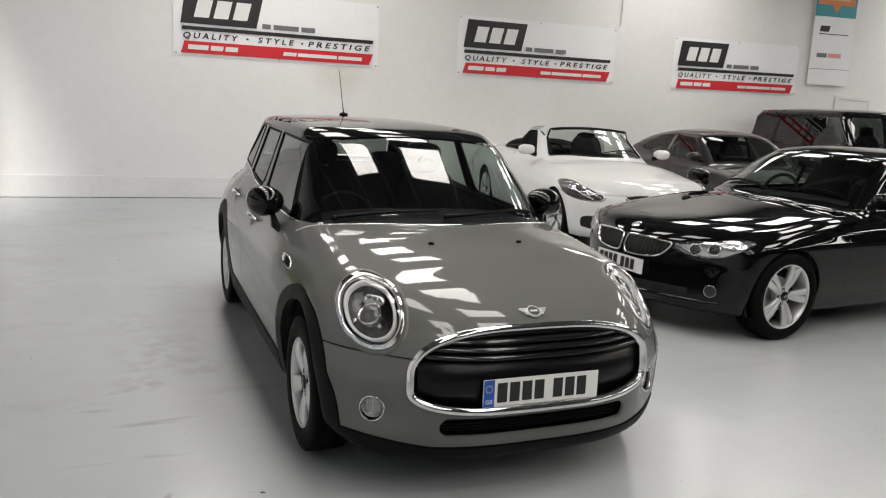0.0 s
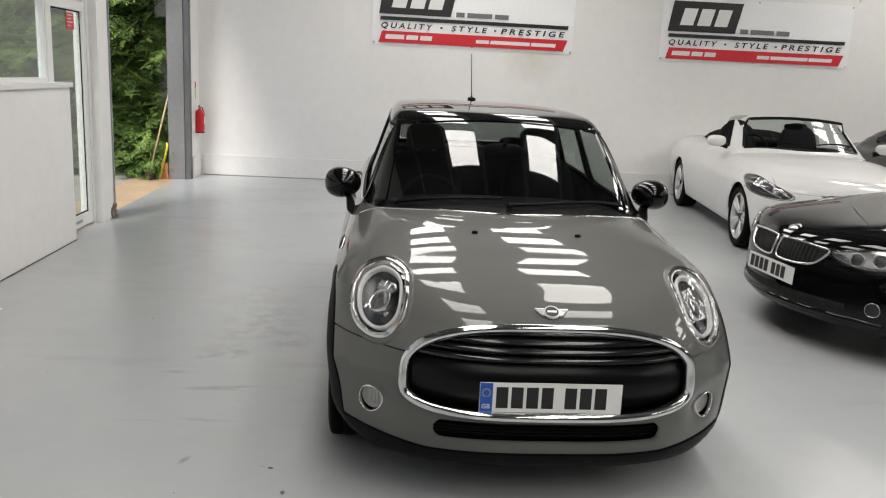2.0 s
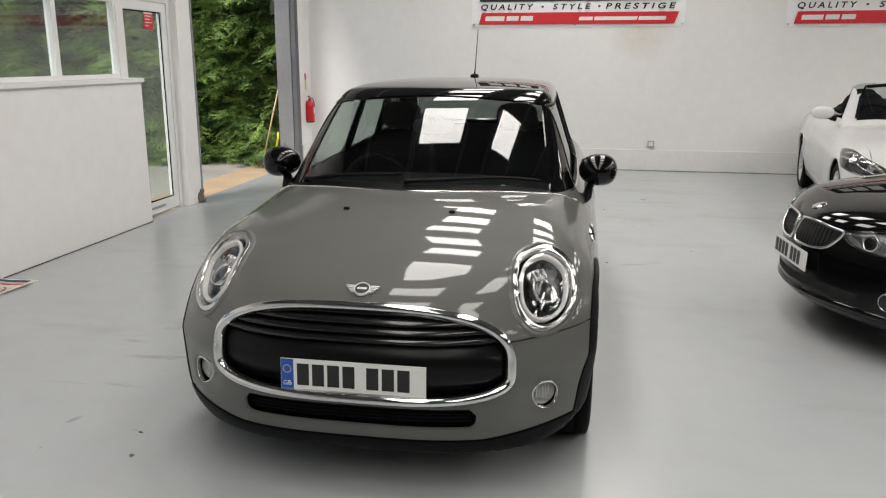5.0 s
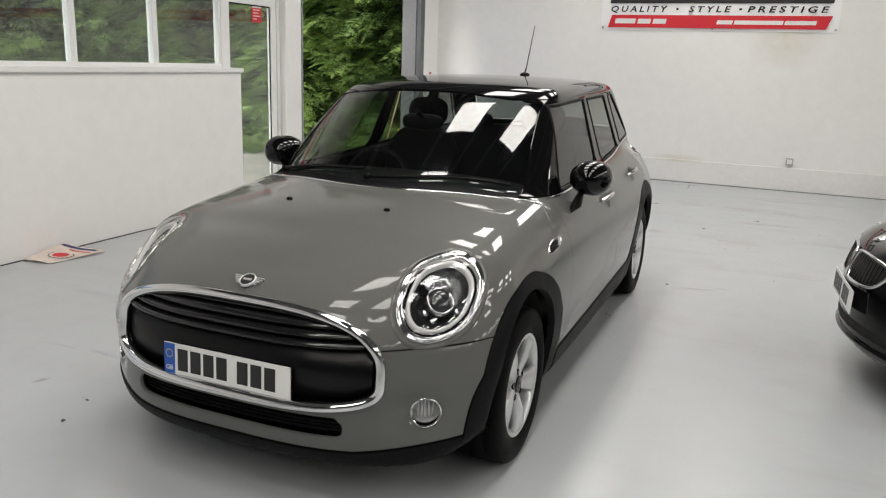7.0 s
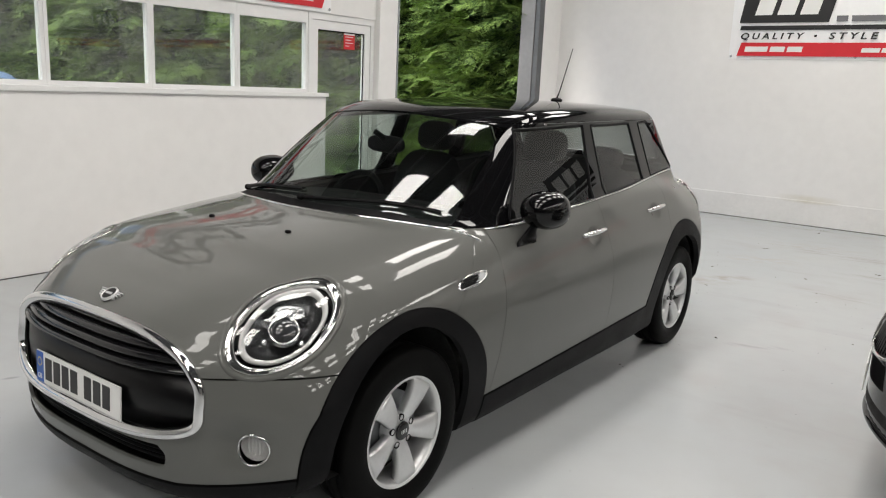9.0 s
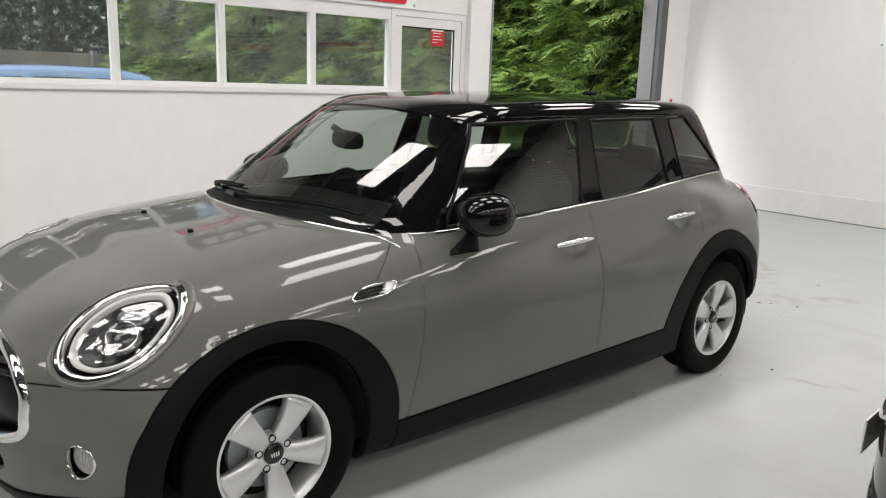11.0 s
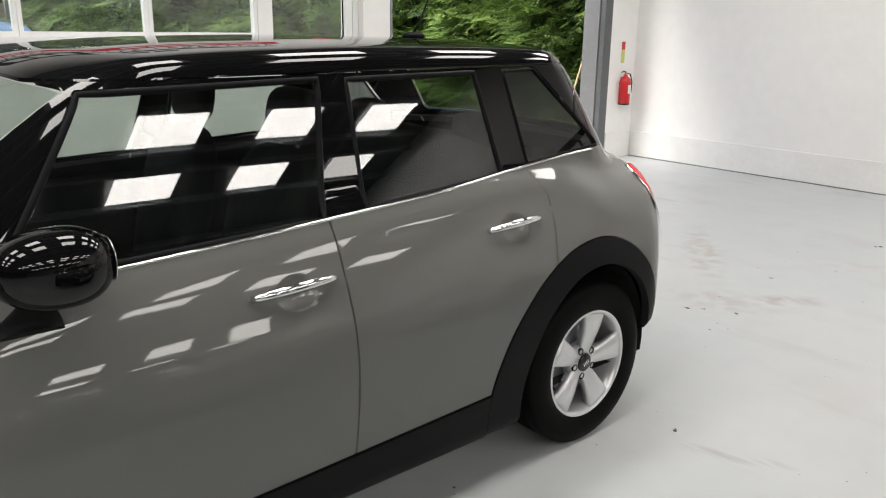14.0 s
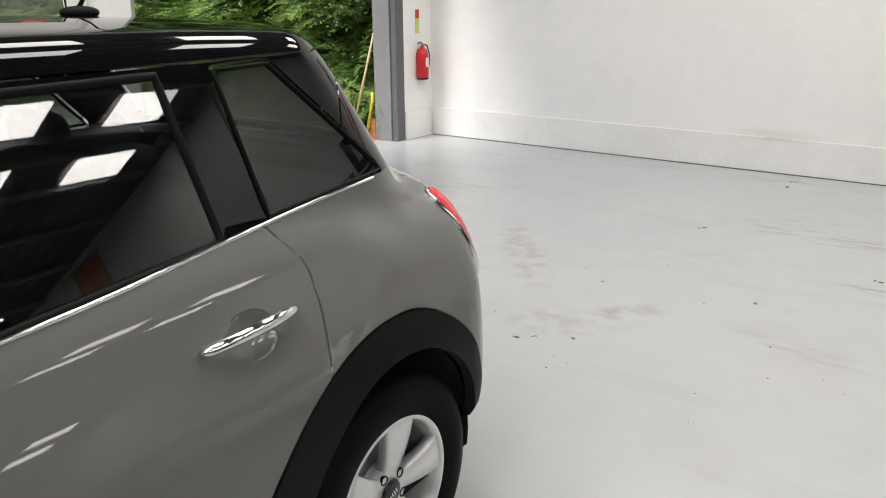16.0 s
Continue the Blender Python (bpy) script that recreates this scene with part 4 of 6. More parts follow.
# dark lining behind the joints
lining = split(skin, np.maximum(belt(V[:, 1]) - .02 - V[:, 2], cowl(V[:, 0]) - .01 - V[:, 1]))[1]
lining = cut_out(lining, arch_inner)[1]
lining = cut_out(lining, grille_field)[1]
lining = cut_out(lining, lambda P: rounded_slot(P, .43, .29, .378, .03))[1]
lining = cut_out(lining, lamp_hole(1.1))[1]
lining = cut_out(lining, oval_field(FOG_C, FOG_N, .06, .06))[1]
panel("body_lining", HATCH, lining, M_DARK, hatch, lift=-.020, edge=0)
for y in (FRONT_AXLE, REAR_AXLE):
    for sx in (-1, 1):
        bm = bmesh.new()
        prof = [(.46, .0), (.46, .362), (.79, .362)]
        lathe([(sx * a, r) for a, r in prof], 40, bm)
        for v in bm.verts:
            v.co.z = max(v.co.z * 1.06, -.05)
        ob = part("wheel_well", bm, M_DARK, hatch, smooth=True)
        ob.location = (0, y, .305)
        wheel(hatch, pose(sx * .735, y, .304, 8 * y, 0, 0 if sx > 0 else 180))

# window rubbers and bright trims
def widened(pts, d):
    """The polygon with each edge moved outwards by d, as a closed row of places."""
    p = np.array(pts)
    e = np.roll(p, -1, 0) - p
    e /= np.linalg.norm(e, axis=1, keepdims=True)
    n = np.stack([-e[:, 1], e[:, 0]], -1)
    n *= np.sign(((p - p.mean(0)) * n).sum(1))[:, None]
    m = np.roll(n, 1, 0)
    corner = p + (n + m) / (1 + (n * m).sum(1))[:, None] * d
    rows = [corner[k] + (corner[(k + 1) % len(p)] - corner[k]) * j / 14 for k in range(len(p)) for j in range(14)]
    return np.array(rows)


for pts, seal in ((WIN_FRONT, .018), (WIN_REAR, .018), (WIN_QUARTER, .009)):
    R = widened(pts, seal * .4)
    for sx in (-1, 1):
        ribbon(HATCH, HATCH.from_side(R[:, 0], R[:, 1], sx), seal, .004, M_BLACKPLASTIC, "window_seal", hatch, closed=True)
ys = np.linspace(1.36, 3.47, 90)
for sx in (-1, 1):
    ribbon(HATCH, HATCH.from_side(ys, belt(ys) - .004, sx), .0125, .005, M_BEZEL, "belt_trim", hatch, "chrome waistline strip")
xs = np.linspace(-.735, .735, 90)
cy = cowl(xs) - .004
P = HATCH.from_top(xs, cy, .5)
ribbon(HATCH, P, .011, .005, M_BEZEL, "bonnet_trim", hatch, "chrome strip along the bonnet's rear edge")

# ---- nose ----
M_DRL = mat("frosted light ring", (.66, .66, .655), .25, scales=(30, 200), vary=.04)
M_LAMPSILVER = mat("silver lamp reflector", (.55, .56, .58), .18, .9)
M_LAMPGREY = mat("smoked silver reflector", (.115, .118, .122), .22, .85, scales=(25, 90), vary=.35, bump=.5, bump_scale=70, bump_dist=.006)
M_PROJECTOR = mat("projector glass", (.03, .032, .035), .04, coat=1)
t = np.linspace(0, 2 * math.pi, 160, endpoint=False)
power = 2 / np.where(np.sin(t) > 0, GRILLE_UP, GRILLE_DOWN)
ring = HATCH.from_front(.538 * np.sign(np.cos(t)) * np.abs(np.cos(t)) ** power, GRILLE_Z + np.where(np.sin(t) > 0, .202, .108) * np.sign(np.sin(t)) * np.abs(np.sin(t)) ** power)
ribbon(HATCH, ring, .036, .018, M_CHROME, "grille_surround", hatch, "chrome grille surround", closed=True, steps=10)


def nose_strip(z0, z1, half, depth, name, material, proud=0.0, n=40, label=""):
    """A bar across the nose between two heights, following its curve."""
    bm = bmesh.new()
    xs = np.linspace(-half, half, n)
    rows = []
    for z, off in ((z0, depth + .03), (z0, depth), ((z0 + z1) / 2, depth - proud), (z1, depth), (z1, depth + .03)):
        y = HATCH.from_front(xs, np.full_like(xs, min(z, .70)))[:, 1] + off
        rows.append([bm.verts.new((x, yy, z)) for x, yy in zip(xs, y)])
    for a, b in zip(rows, rows[1:]):
        for k in range(n - 1):
            bm.faces.new((a[k], a[k + 1], b[k + 1], b[k]))
    return part(name, bm, material, hatch, label, smooth=True)


nose_strip(.380, .735, .56, .055, "grille_backing", M_DARK)
for k, z in enumerate((.604, .630, .656, .681)):
    half = float(grille_half(z + .012)) - .008
    nose_strip(z, z + .017, half, .012 + .004 * k, "grille_slat", M_GLOSSBLACK, proud=.010, label="gloss black grille slat")
nose_strip(.405, .594, .505, .024, "grille_panel", mat("satin black grille panel", (.0035, .0035, .004), .3, spec=.2), label="plain black lower grille panel")
nose_strip(.295, .378, .43, .045, "lower_intake", M_DARK)
for z in (.31, .325, .34, .355):
    nose_strip(z, z + .004, .42, .03, "intake_slat", M_BLACKPLASTIC)
plate(hatch, Matrix.Translation((-.006, .036, .4715)) @ pose(0, 0, 0, 88, 0, 0), "AAAA AAA")
nose_strip(.405, .4145, .10, -.004, "plate_holder_strip", M_INK)
# winged badge: plain disc and bars
badge = part("badge", lathe([(-.004, .031), (.004, .030), (.006, .0275), (.004, .025), (.002, .025)], 36, axis="z"), M_ALLOY, hatch, "silver winged badge with dark disc", smooth=True)
P = HATCH.from_top(np.array([0.0]), np.array([.165]))[0]
n = HATCH.normal(P[None])[0]
badge.matrix_basis = frame_at(P + n * .007, n)
part("badge_disc", lathe([(.0030, .026), (.0040, .015), (.0042, .0)], 28, axis="z"), M_INK, badge)
for sx in (-1, 1):
    bm = bmesh.new()
    for k, w in enumerate((.061, .055, .049, .043)):
        a, b = sorted((sx * .029, sx * w))
        box(a, b, .014 - .0085 * k - .0021, .014 - .0085 * k + .0021, -.006, .003, bm)
    a, b = sorted((sx * .029, sx * .036))
    box(a, b, -.016, .017, -.006, .001, bm)
    part("badge_wing", bm, M_ALLOY, badge)
part("badge_word_bar", box(-.017, .017, -.0045, .0045, .0042, .0052), M_ALLOY, badge)
for sx in (-1, 1):
    # headlamp: bright oval ring, clear lens, dark bowl, daylight ring and projector
    L, c, a = LAMP_RIM * (sx, 1, 1), LAMP_MID * (sx, 1, 1), LAMP_AXIS * (sx, 1, 1)
    F = frame_at(c, a)
    m3 = np.array(F.to_3x3())
    def oval(profile, name, material, parent=None, label=""):
        """Rings of the lamp: its outline drawn in by a share, then set out from the skin."""
        bm, rows, n = bmesh.new(), [], len(L)
        for q, d in profile:
            P = to_skin(HATCH, c + (L - c) * q) + (HATCH.normal(to_skin(HATCH, c + (L - c) * q)) if d > -.025 else a) * d
            rows.append([bm.verts.new(p) for p in P])
        for r0, r1 in zip(rows, rows[1:]):
            for k in range(n):
                bm.faces.new((r0[k], r0[(k + 1) % n], r1[(k + 1) % n], r1[k]))
        if profile[-1][0] < .2:
            bm.faces.new(rows[-1])
        return part(name, bm, material, parent, label, smooth=True)
    lamp = oval([(1.0, -.012), (1.0, .003), (.985, .006), (.955, .003), (.94, .005), (.88, .003), (.862, -.002), (.855, -.018)], "headlamp", M_BEZEL, hatch, "oval headlamp in a satin chrome ring")
    ribbon(HATCH, to_skin(HATCH, c + (L - c) * 1.07), .022, .004, M_PAINT, "lamp_lip", lamp, "raised painted lip round the lamp", closed=True)
    oval([(.93, -.012), (.86, -.022), (.80, -.035), (.6, -.085), (.3, -.10), (.05, -.10)], "lamp_bowl", M_GLOSSBLACK, lamp, "gloss black lamp bowl")
    oval([(.785, -.024), (.78, -.012), (.765, -.006), (.715, -.006), (.69, -.012), (.68, -.024)], "daylight_ring", M_DRL, lamp, "frosted daylight running ring")
    oval([(.675, -.026), (.6, -.045), (.5, -.060), (.35, -.072), (.05, -.076)], "inner_reflector", M_LAMPGREY, lamp, "grey faceted inner reflector")
    for name, prof, material in (("projector_ring", [(-.05, .050), (-.024, .048), (-.022, .045), (-.04, .043)], M_CHROME), ("projector_lens", [(-.032, .044), (-.022, .036), (-.014, .02), (-.012, .0)], M_PROJECTOR)):
        part(name, lathe(prof, 36, axis="z"), material, lamp, smooth=True).matrix_basis = F
    part("upper_reflector", blob(.052, .026, .016, 2.6, 22, 10), M_LAMPSILVER, lamp, "silver upper reflector", smooth=True).matrix_basis = F @ Matrix.Translation((.012 * sx, .066, -.040))
    for dx in (-.022, .004, .030):
        part("reflector_rib", blob(.003, .022, .006, 2.4, 8, 8), M_CHROME, lamp, smooth=True).matrix_basis = F @ Matrix.Translation(((.012 + dx) * sx, .066, -.026))
    for dx, dy in ((-.06, -.035), (.055, -.04)):
        part("reflector_facet", blob(.010, .012, .010, 2.4, 10, 8), M_CHROME, lamp, smooth=True).matrix_basis = F @ Matrix.Translation((dx, dy, -.045))
    oval([(.90, .001), (.80, .005), (.6, .008), (.35, .010), (.12, .010)], "lamp_lens", M_CLEAR, lamp, "clear lens")
    # fog lamp in a chrome ring
    c, a = np.array(FOG_C) * (sx, 1, 1), np.array(FOG_N) * (sx, 1, 1)
    a = a / np.linalg.norm(a)
    fog = ribbon(HATCH, loop_on(HATCH, c, a, .050, .050, 40), .008, .005, M_BEZEL, "fog_lamp", hatch, "round clear fog lamp", closed=True)
    c0 = HATCH.cast(c - a * .4, a, far=1.2)
    ob = part("fog_reflector", lathe([(-.006, .049), (-.02, .045), (-.03, .033), (-.035, .0)], 32, axis="z"), M_DRL, fog, smooth=True)
    ob.matrix_basis = frame_at(c0, a)
    for dx in (-.024, -.012, 0, .012, .024):
        ob = part("fog_flute", blob(.004, .034 * math.sqrt(1 - (dx / .04) ** 2), .004, 2.2, 8, 8), M_DRL, fog, smooth=True)
        ob.matrix_basis = frame_at(c0, a) @ Matrix.Translation((dx, 0, -.010))
    ob = part("fog_lens", lathe([(-.006, .049), (.002, .039), (.005, .017), (.006, .0)], 32, axis="z"), M_CLEAR, fog, smooth=True)
    ob.matrix_basis = frame_at(c0, a)
    # tail lamp ring
    c, a = np.array(TAIL_C) * (sx, 1, 1), np.array(TAIL_N) * (sx, 1, 1)
    ribbon(HATCH, loop_on(HATCH, c, a / np.linalg.norm(a), .090, .140, 56), .009, .008, M_BEZEL, "tail_lamp_ring", hatch, closed=True)
    # side scuttle with bright surround
    ring = [(1.135 + .088 * math.copysign(abs(math.cos(t)) ** .7, math.cos(t)) + .10 * .2 * math.sin(t), .782 + .021 * math.copysign(abs(math.sin(t)) ** .8, math.sin(t)) + .06 * math.cos(t) * .15) for t in (2 * math.pi * k / 48 for k in range(48))]
    R = np.array(ring)
    vent = ribbon(HATCH, HATCH.from_side(R[:, 0], R[:, 1], sx), .008, .006, M_CHROME, "side_vent", hatch, "silver ringed side vent with black slats", closed=True)
    S = np.stack([1.122 + (R[:, 0] - 1.135) * .84, .781 + (R[:, 1] - .782) * .84], -1)
    skin_patch(HATCH, HATCH.from_side(R[:, 0], R[:, 1], sx), "vent_plate", M_ALLOY, vent, .003, "satin silver plate")
    skin_patch(HATCH, HATCH.from_side(1.11 + (S[:, 0] - 1.122) * .86, S[:, 1], sx), "vent_slot", M_DARK, vent, .005)
    for k in range(4):
        z = .7695 + .0084 * k
        yy = np.linspace(1.062, 1.165 + .005 * k, 12)
        ribbon(HATCH, HATCH.from_side(yy, np.full(12, z) + (yy - 1.13) * .08, sx), .006, .009, M_GLOSSBLACK, "vent_slat", vent)
    # door handles: chrome bars over a scooped recess
    for y0, y1, z in ((2.035, 2.275, .829), (2.83, 3.065, .868)):
        yy = np.linspace(y0, y1, 15)
        zz = z + (yy - y0) * .035
        P = HATCH.from_side(yy, zz, sx)
        n = HATCH.normal(P)
        lift = np.sin(np.linspace(0, math.pi, 15)) ** .5 * .030 + .004
        r = .009 + .004 * np.sin(np.linspace(0, math.pi, 15))
        t = np.linspace(0, 2 * math.pi, 40, endpoint=False)
        skin_patch(HATCH, HATCH.from_side((y0 + y1) / 2 + .008 + .068 * np.cos(t), z - .006 + .048 * np.sin(t), sx), "handle_recess", M_PAINT, hatch, -.001, crown=-.013)
        handle = part("door_handle", tube(P + n * lift[:, None], list(r), 12), M_CHROME, hatch, "chrome bar door handle", smooth=True)

# ---- mirrors ----
for sx in (-1, 1):
    bm = bmesh.new()
    blob(.096, .130, .079, 2.25, 32, 20, (0, 0, 0), bm)
    for v in bm.verts:
        v.co.y = v.co.y * (1.0 if v.co.y < 0 else .78)
        v.co.z *= 1 - .10 * (v.co.x / .1) * sx * -1
    mir = part("door_mirror", bm, M_BLACK, hatch, "gloss black oval door mirror", smooth=True)
    mir.location = (sx * .838, 1.615, 1.005)
    ob = part("mirror_glass", blob(.060, .004, .048, 2.3, 28, 10), M_MIRROR, mir, smooth=True)
    ob.location = (0, .092, 0)
    foot = [((-.052, -.060, -.150), .070, .036), ((-.050, -.060, -.126), .066, .036), ((-.046, -.050, -.100), .046, .032), ((-.036, -.03, -.068), .036, .030), ((-.02, -.01, -.035), .030, .030)]
    bm, rows = bmesh.new(), []
    for (x, y, z), ry, rz in foot:
        rows.append([bm.verts.new((sx * (x + rz * .75 * math.cos(t)), y + ry * math.sin(t), z + rz * .55 * math.cos(t))) for t in (2 * math.pi * k / 20 for k in range(20))])
    for r0, r1 in zip(rows, rows[1:]):
        for k in range(20):
            bm.faces.new((r0[k], r0[(k + 1) % 20], r1[(k + 1) % 20], r1[k]))
    bm.faces.new(rows[0]), bm.faces.new(rows[-1])
    part("mirror_foot", bm, M_BLACKPLASTIC, mir, "black plastic mirror foot", smooth=True)

# ---- wipers, washer jets, aerial ----
for xa, xb in ((-.03, .56), (-.56, -.06)):
    xs = np.linspace(xa, xb, 14)
    yy = cowl(xs) + np.linspace(.050, .085, 14)
    P = HATCH.from_top(xs, yy, .6)
    n = HATCH.normal(P)
    wiper = part("wiper", tube(P + n * .014, [.0085] * 5 + [.006] * 9, 8), M_BLACKPLASTIC, hatch, "black windscreen wiper")
    part("wiper_blade", tube(P + n * .008 + np.array((0, .012, .008)), .0045, 6), M_RUBBER, wiper)
    piv = part("wiper_pivot", blob(.016, .016, .014, 2.3, 14, 8, tuple((P + n * .012)[0])), M_BLACKPLASTIC, wiper, smooth=True)
for sx in (-1, 1):
    P = HATCH.from_top(np.array([sx * .227]), np.array([.75]))[0]
    part("washer_jet", blob(.014, .010, .008, 2.4, 12, 8, tuple(P + (0, 0, .004))), M_BLACKPLASTIC, hatch, smooth=True)
P = HATCH.from_top(np.array([0.0]), np.array([3.17]))[0]
aerial = part("aerial", blob(.030, .05, .016, 2.2, 18, 8, tuple(P + (0, 0, .008))), M_BLACKPLASTIC, hatch, "short black roof aerial", smooth=True)
part("aerial_rod", tube([P + np.array(q) for q in ((0, 0, .02), (0, .03, .06), (0, .165, .33))], [.006, .0035, .0025], 8), M_BLACKPLASTIC, aerial, smooth=True)

# ---- cabin ----
def seat(x, y, parent):
    bm = blob(.24, .26, .09, 3, 24, 12, (x, y, .50))
    s = part("front_seat", bm, M_LEATHER, parent, "dark cloth front seat", smooth=True)
    bm = blob(.235, .075, .33, 3.2, 24, 14, (0, 0, 0))
    b = part("seat_back", bm, M_LEATHER, s, smooth=True)
    b.matrix_basis = pose(x, y + .30, .80, -14, 0, 0)
    h = part("headrest", blob(.125, .05, .085, 3, 18, 10), M_LEATHER, s, smooth=True)
    h.matrix_basis = pose(x, y + .405, 1.205, -10, 0, 0)
    for dx in (-.05, .05):
        part("headrest_post", tube([(x + dx, y + .375, 1.05), (x + dx, y + .40, 1.20)], .006, 8), M_STEEL, s)
    return s


for x in (-.36, .36):
    seat(x, 2.02, hatch)
bench = part("rear_bench", blob(.60, .24, .10, 3.5, 28, 12, (0, 2.86, .52)), M_LEATHER, hatch, "dark cloth rear bench", smooth=True)
b = part("bench_back", blob(.60, .08, .30, 3.5, 28, 12), M_LEATHER, bench, smooth=True)
b.matrix_basis = pose(0, 3.12, .80, -16, 0, 0)
for x in (-.34, .34):
    part("headrest", blob(.12, .05, .07, 3, 18, 10, (x, 3.20, 1.10)), M_LEATHER, bench, smooth=True)
part("dashboard", blob(.66, .28, .10, 3.2, 30, 12, (0, 1.42, .875)), M_LEATHER, hatch, "dark dashboard", smooth=True)
part("cabin_floor", box(-.70, .70, .95, 3.45, .26, .29), M_DARK, hatch)
ring = [(.175 * math.cos(t) - .36, 1.74 + .07 * math.sin(t), .868 + .160 * math.sin(t)) for t in (2 * math.pi * k / 40 for k in range(40))]
wheel_rim = part("steering_wheel", tube(ring, .015, 10, closed=True), M_LEATHER, hatch, "dark steering wheel", smooth=True)
part("wheel_centre", blob(.07, .03, .06, 2.5, 18, 10, (-.36, 1.725, .868)), M_LEATHER, wheel_rim, smooth=True)
for a in (-2.6, -.54, -1.57):
    part("wheel_arm", tube([(-.36, 1.725, .868), (-.36 + .165 * math.cos(a), 1.735 + .07 * math.sin(a), .868 + .155 * math.sin(a))], .013, 8), M_LEATHER, wheel_rim, smooth=True)
mir = part("rear_view_mirror", blob(.108, .028, .040, 3, 22, 10, (0, 1.56, 1.212)), M_BLACKPLASTIC, hatch, "black rear-view mirror", smooth=True)
part("mirror_stem", tube([(0, 1.55, 1.235), (0, 1.50, 1.262), (0, 1.485, 1.27)], .014, 8), M_BLACKPLASTIC, mir)
part("rear_parcel_shelf", box(-.56, .56, 3.22, 3.62, .98, .995), M_LEATHER, hatch)


# ---- the other parked cars ----
def body_form(k):
    """A car skin from its side, plan and section curves."""
    def field(x, y, z):
        w = k["half"]
        low = smax(z - (k["top"](y) - k["crown"] * (x / w) ** 3), x - (k["wide"](y) - k["inset"](z)), .11)
        low = smax(low, k["nose"](z) + k["bow"] * (x / w) ** 2.0 - y, .06)
        low = smax(low, y - (k["tail"](z) - .24 * (x / w) ** 2.6), .10)
        low = smax(low, k.get("clear", .17) - z, .05)
        zb = k["belt_z"]
        g = smax(z - (k["roof"](y) - .06 * (x / (w * .7)) ** 2.4), x - (k["gwide"] - (z - zb) * k["lean"]), .08)
        g = smax(g, (k["screen"][0] + (z - zb) * k["screen"][1] + .75 * x ** 3 - y) * (1 / math.hypot(1, k["screen"][1])), .06)
        g = smax(g, (y - (k["back"][0] - (z - zb) * k["back"][1] - .5 * x ** 3)) * (1 / math.hypot(1, k["back"][1])), .06)
        g = smax(g, zb - .25 - z, .03)
        return smin(low, g, .03)
    return Form(field, ((k["axle"], .56), (k["length"] - 1.0, .60)), k["length"])


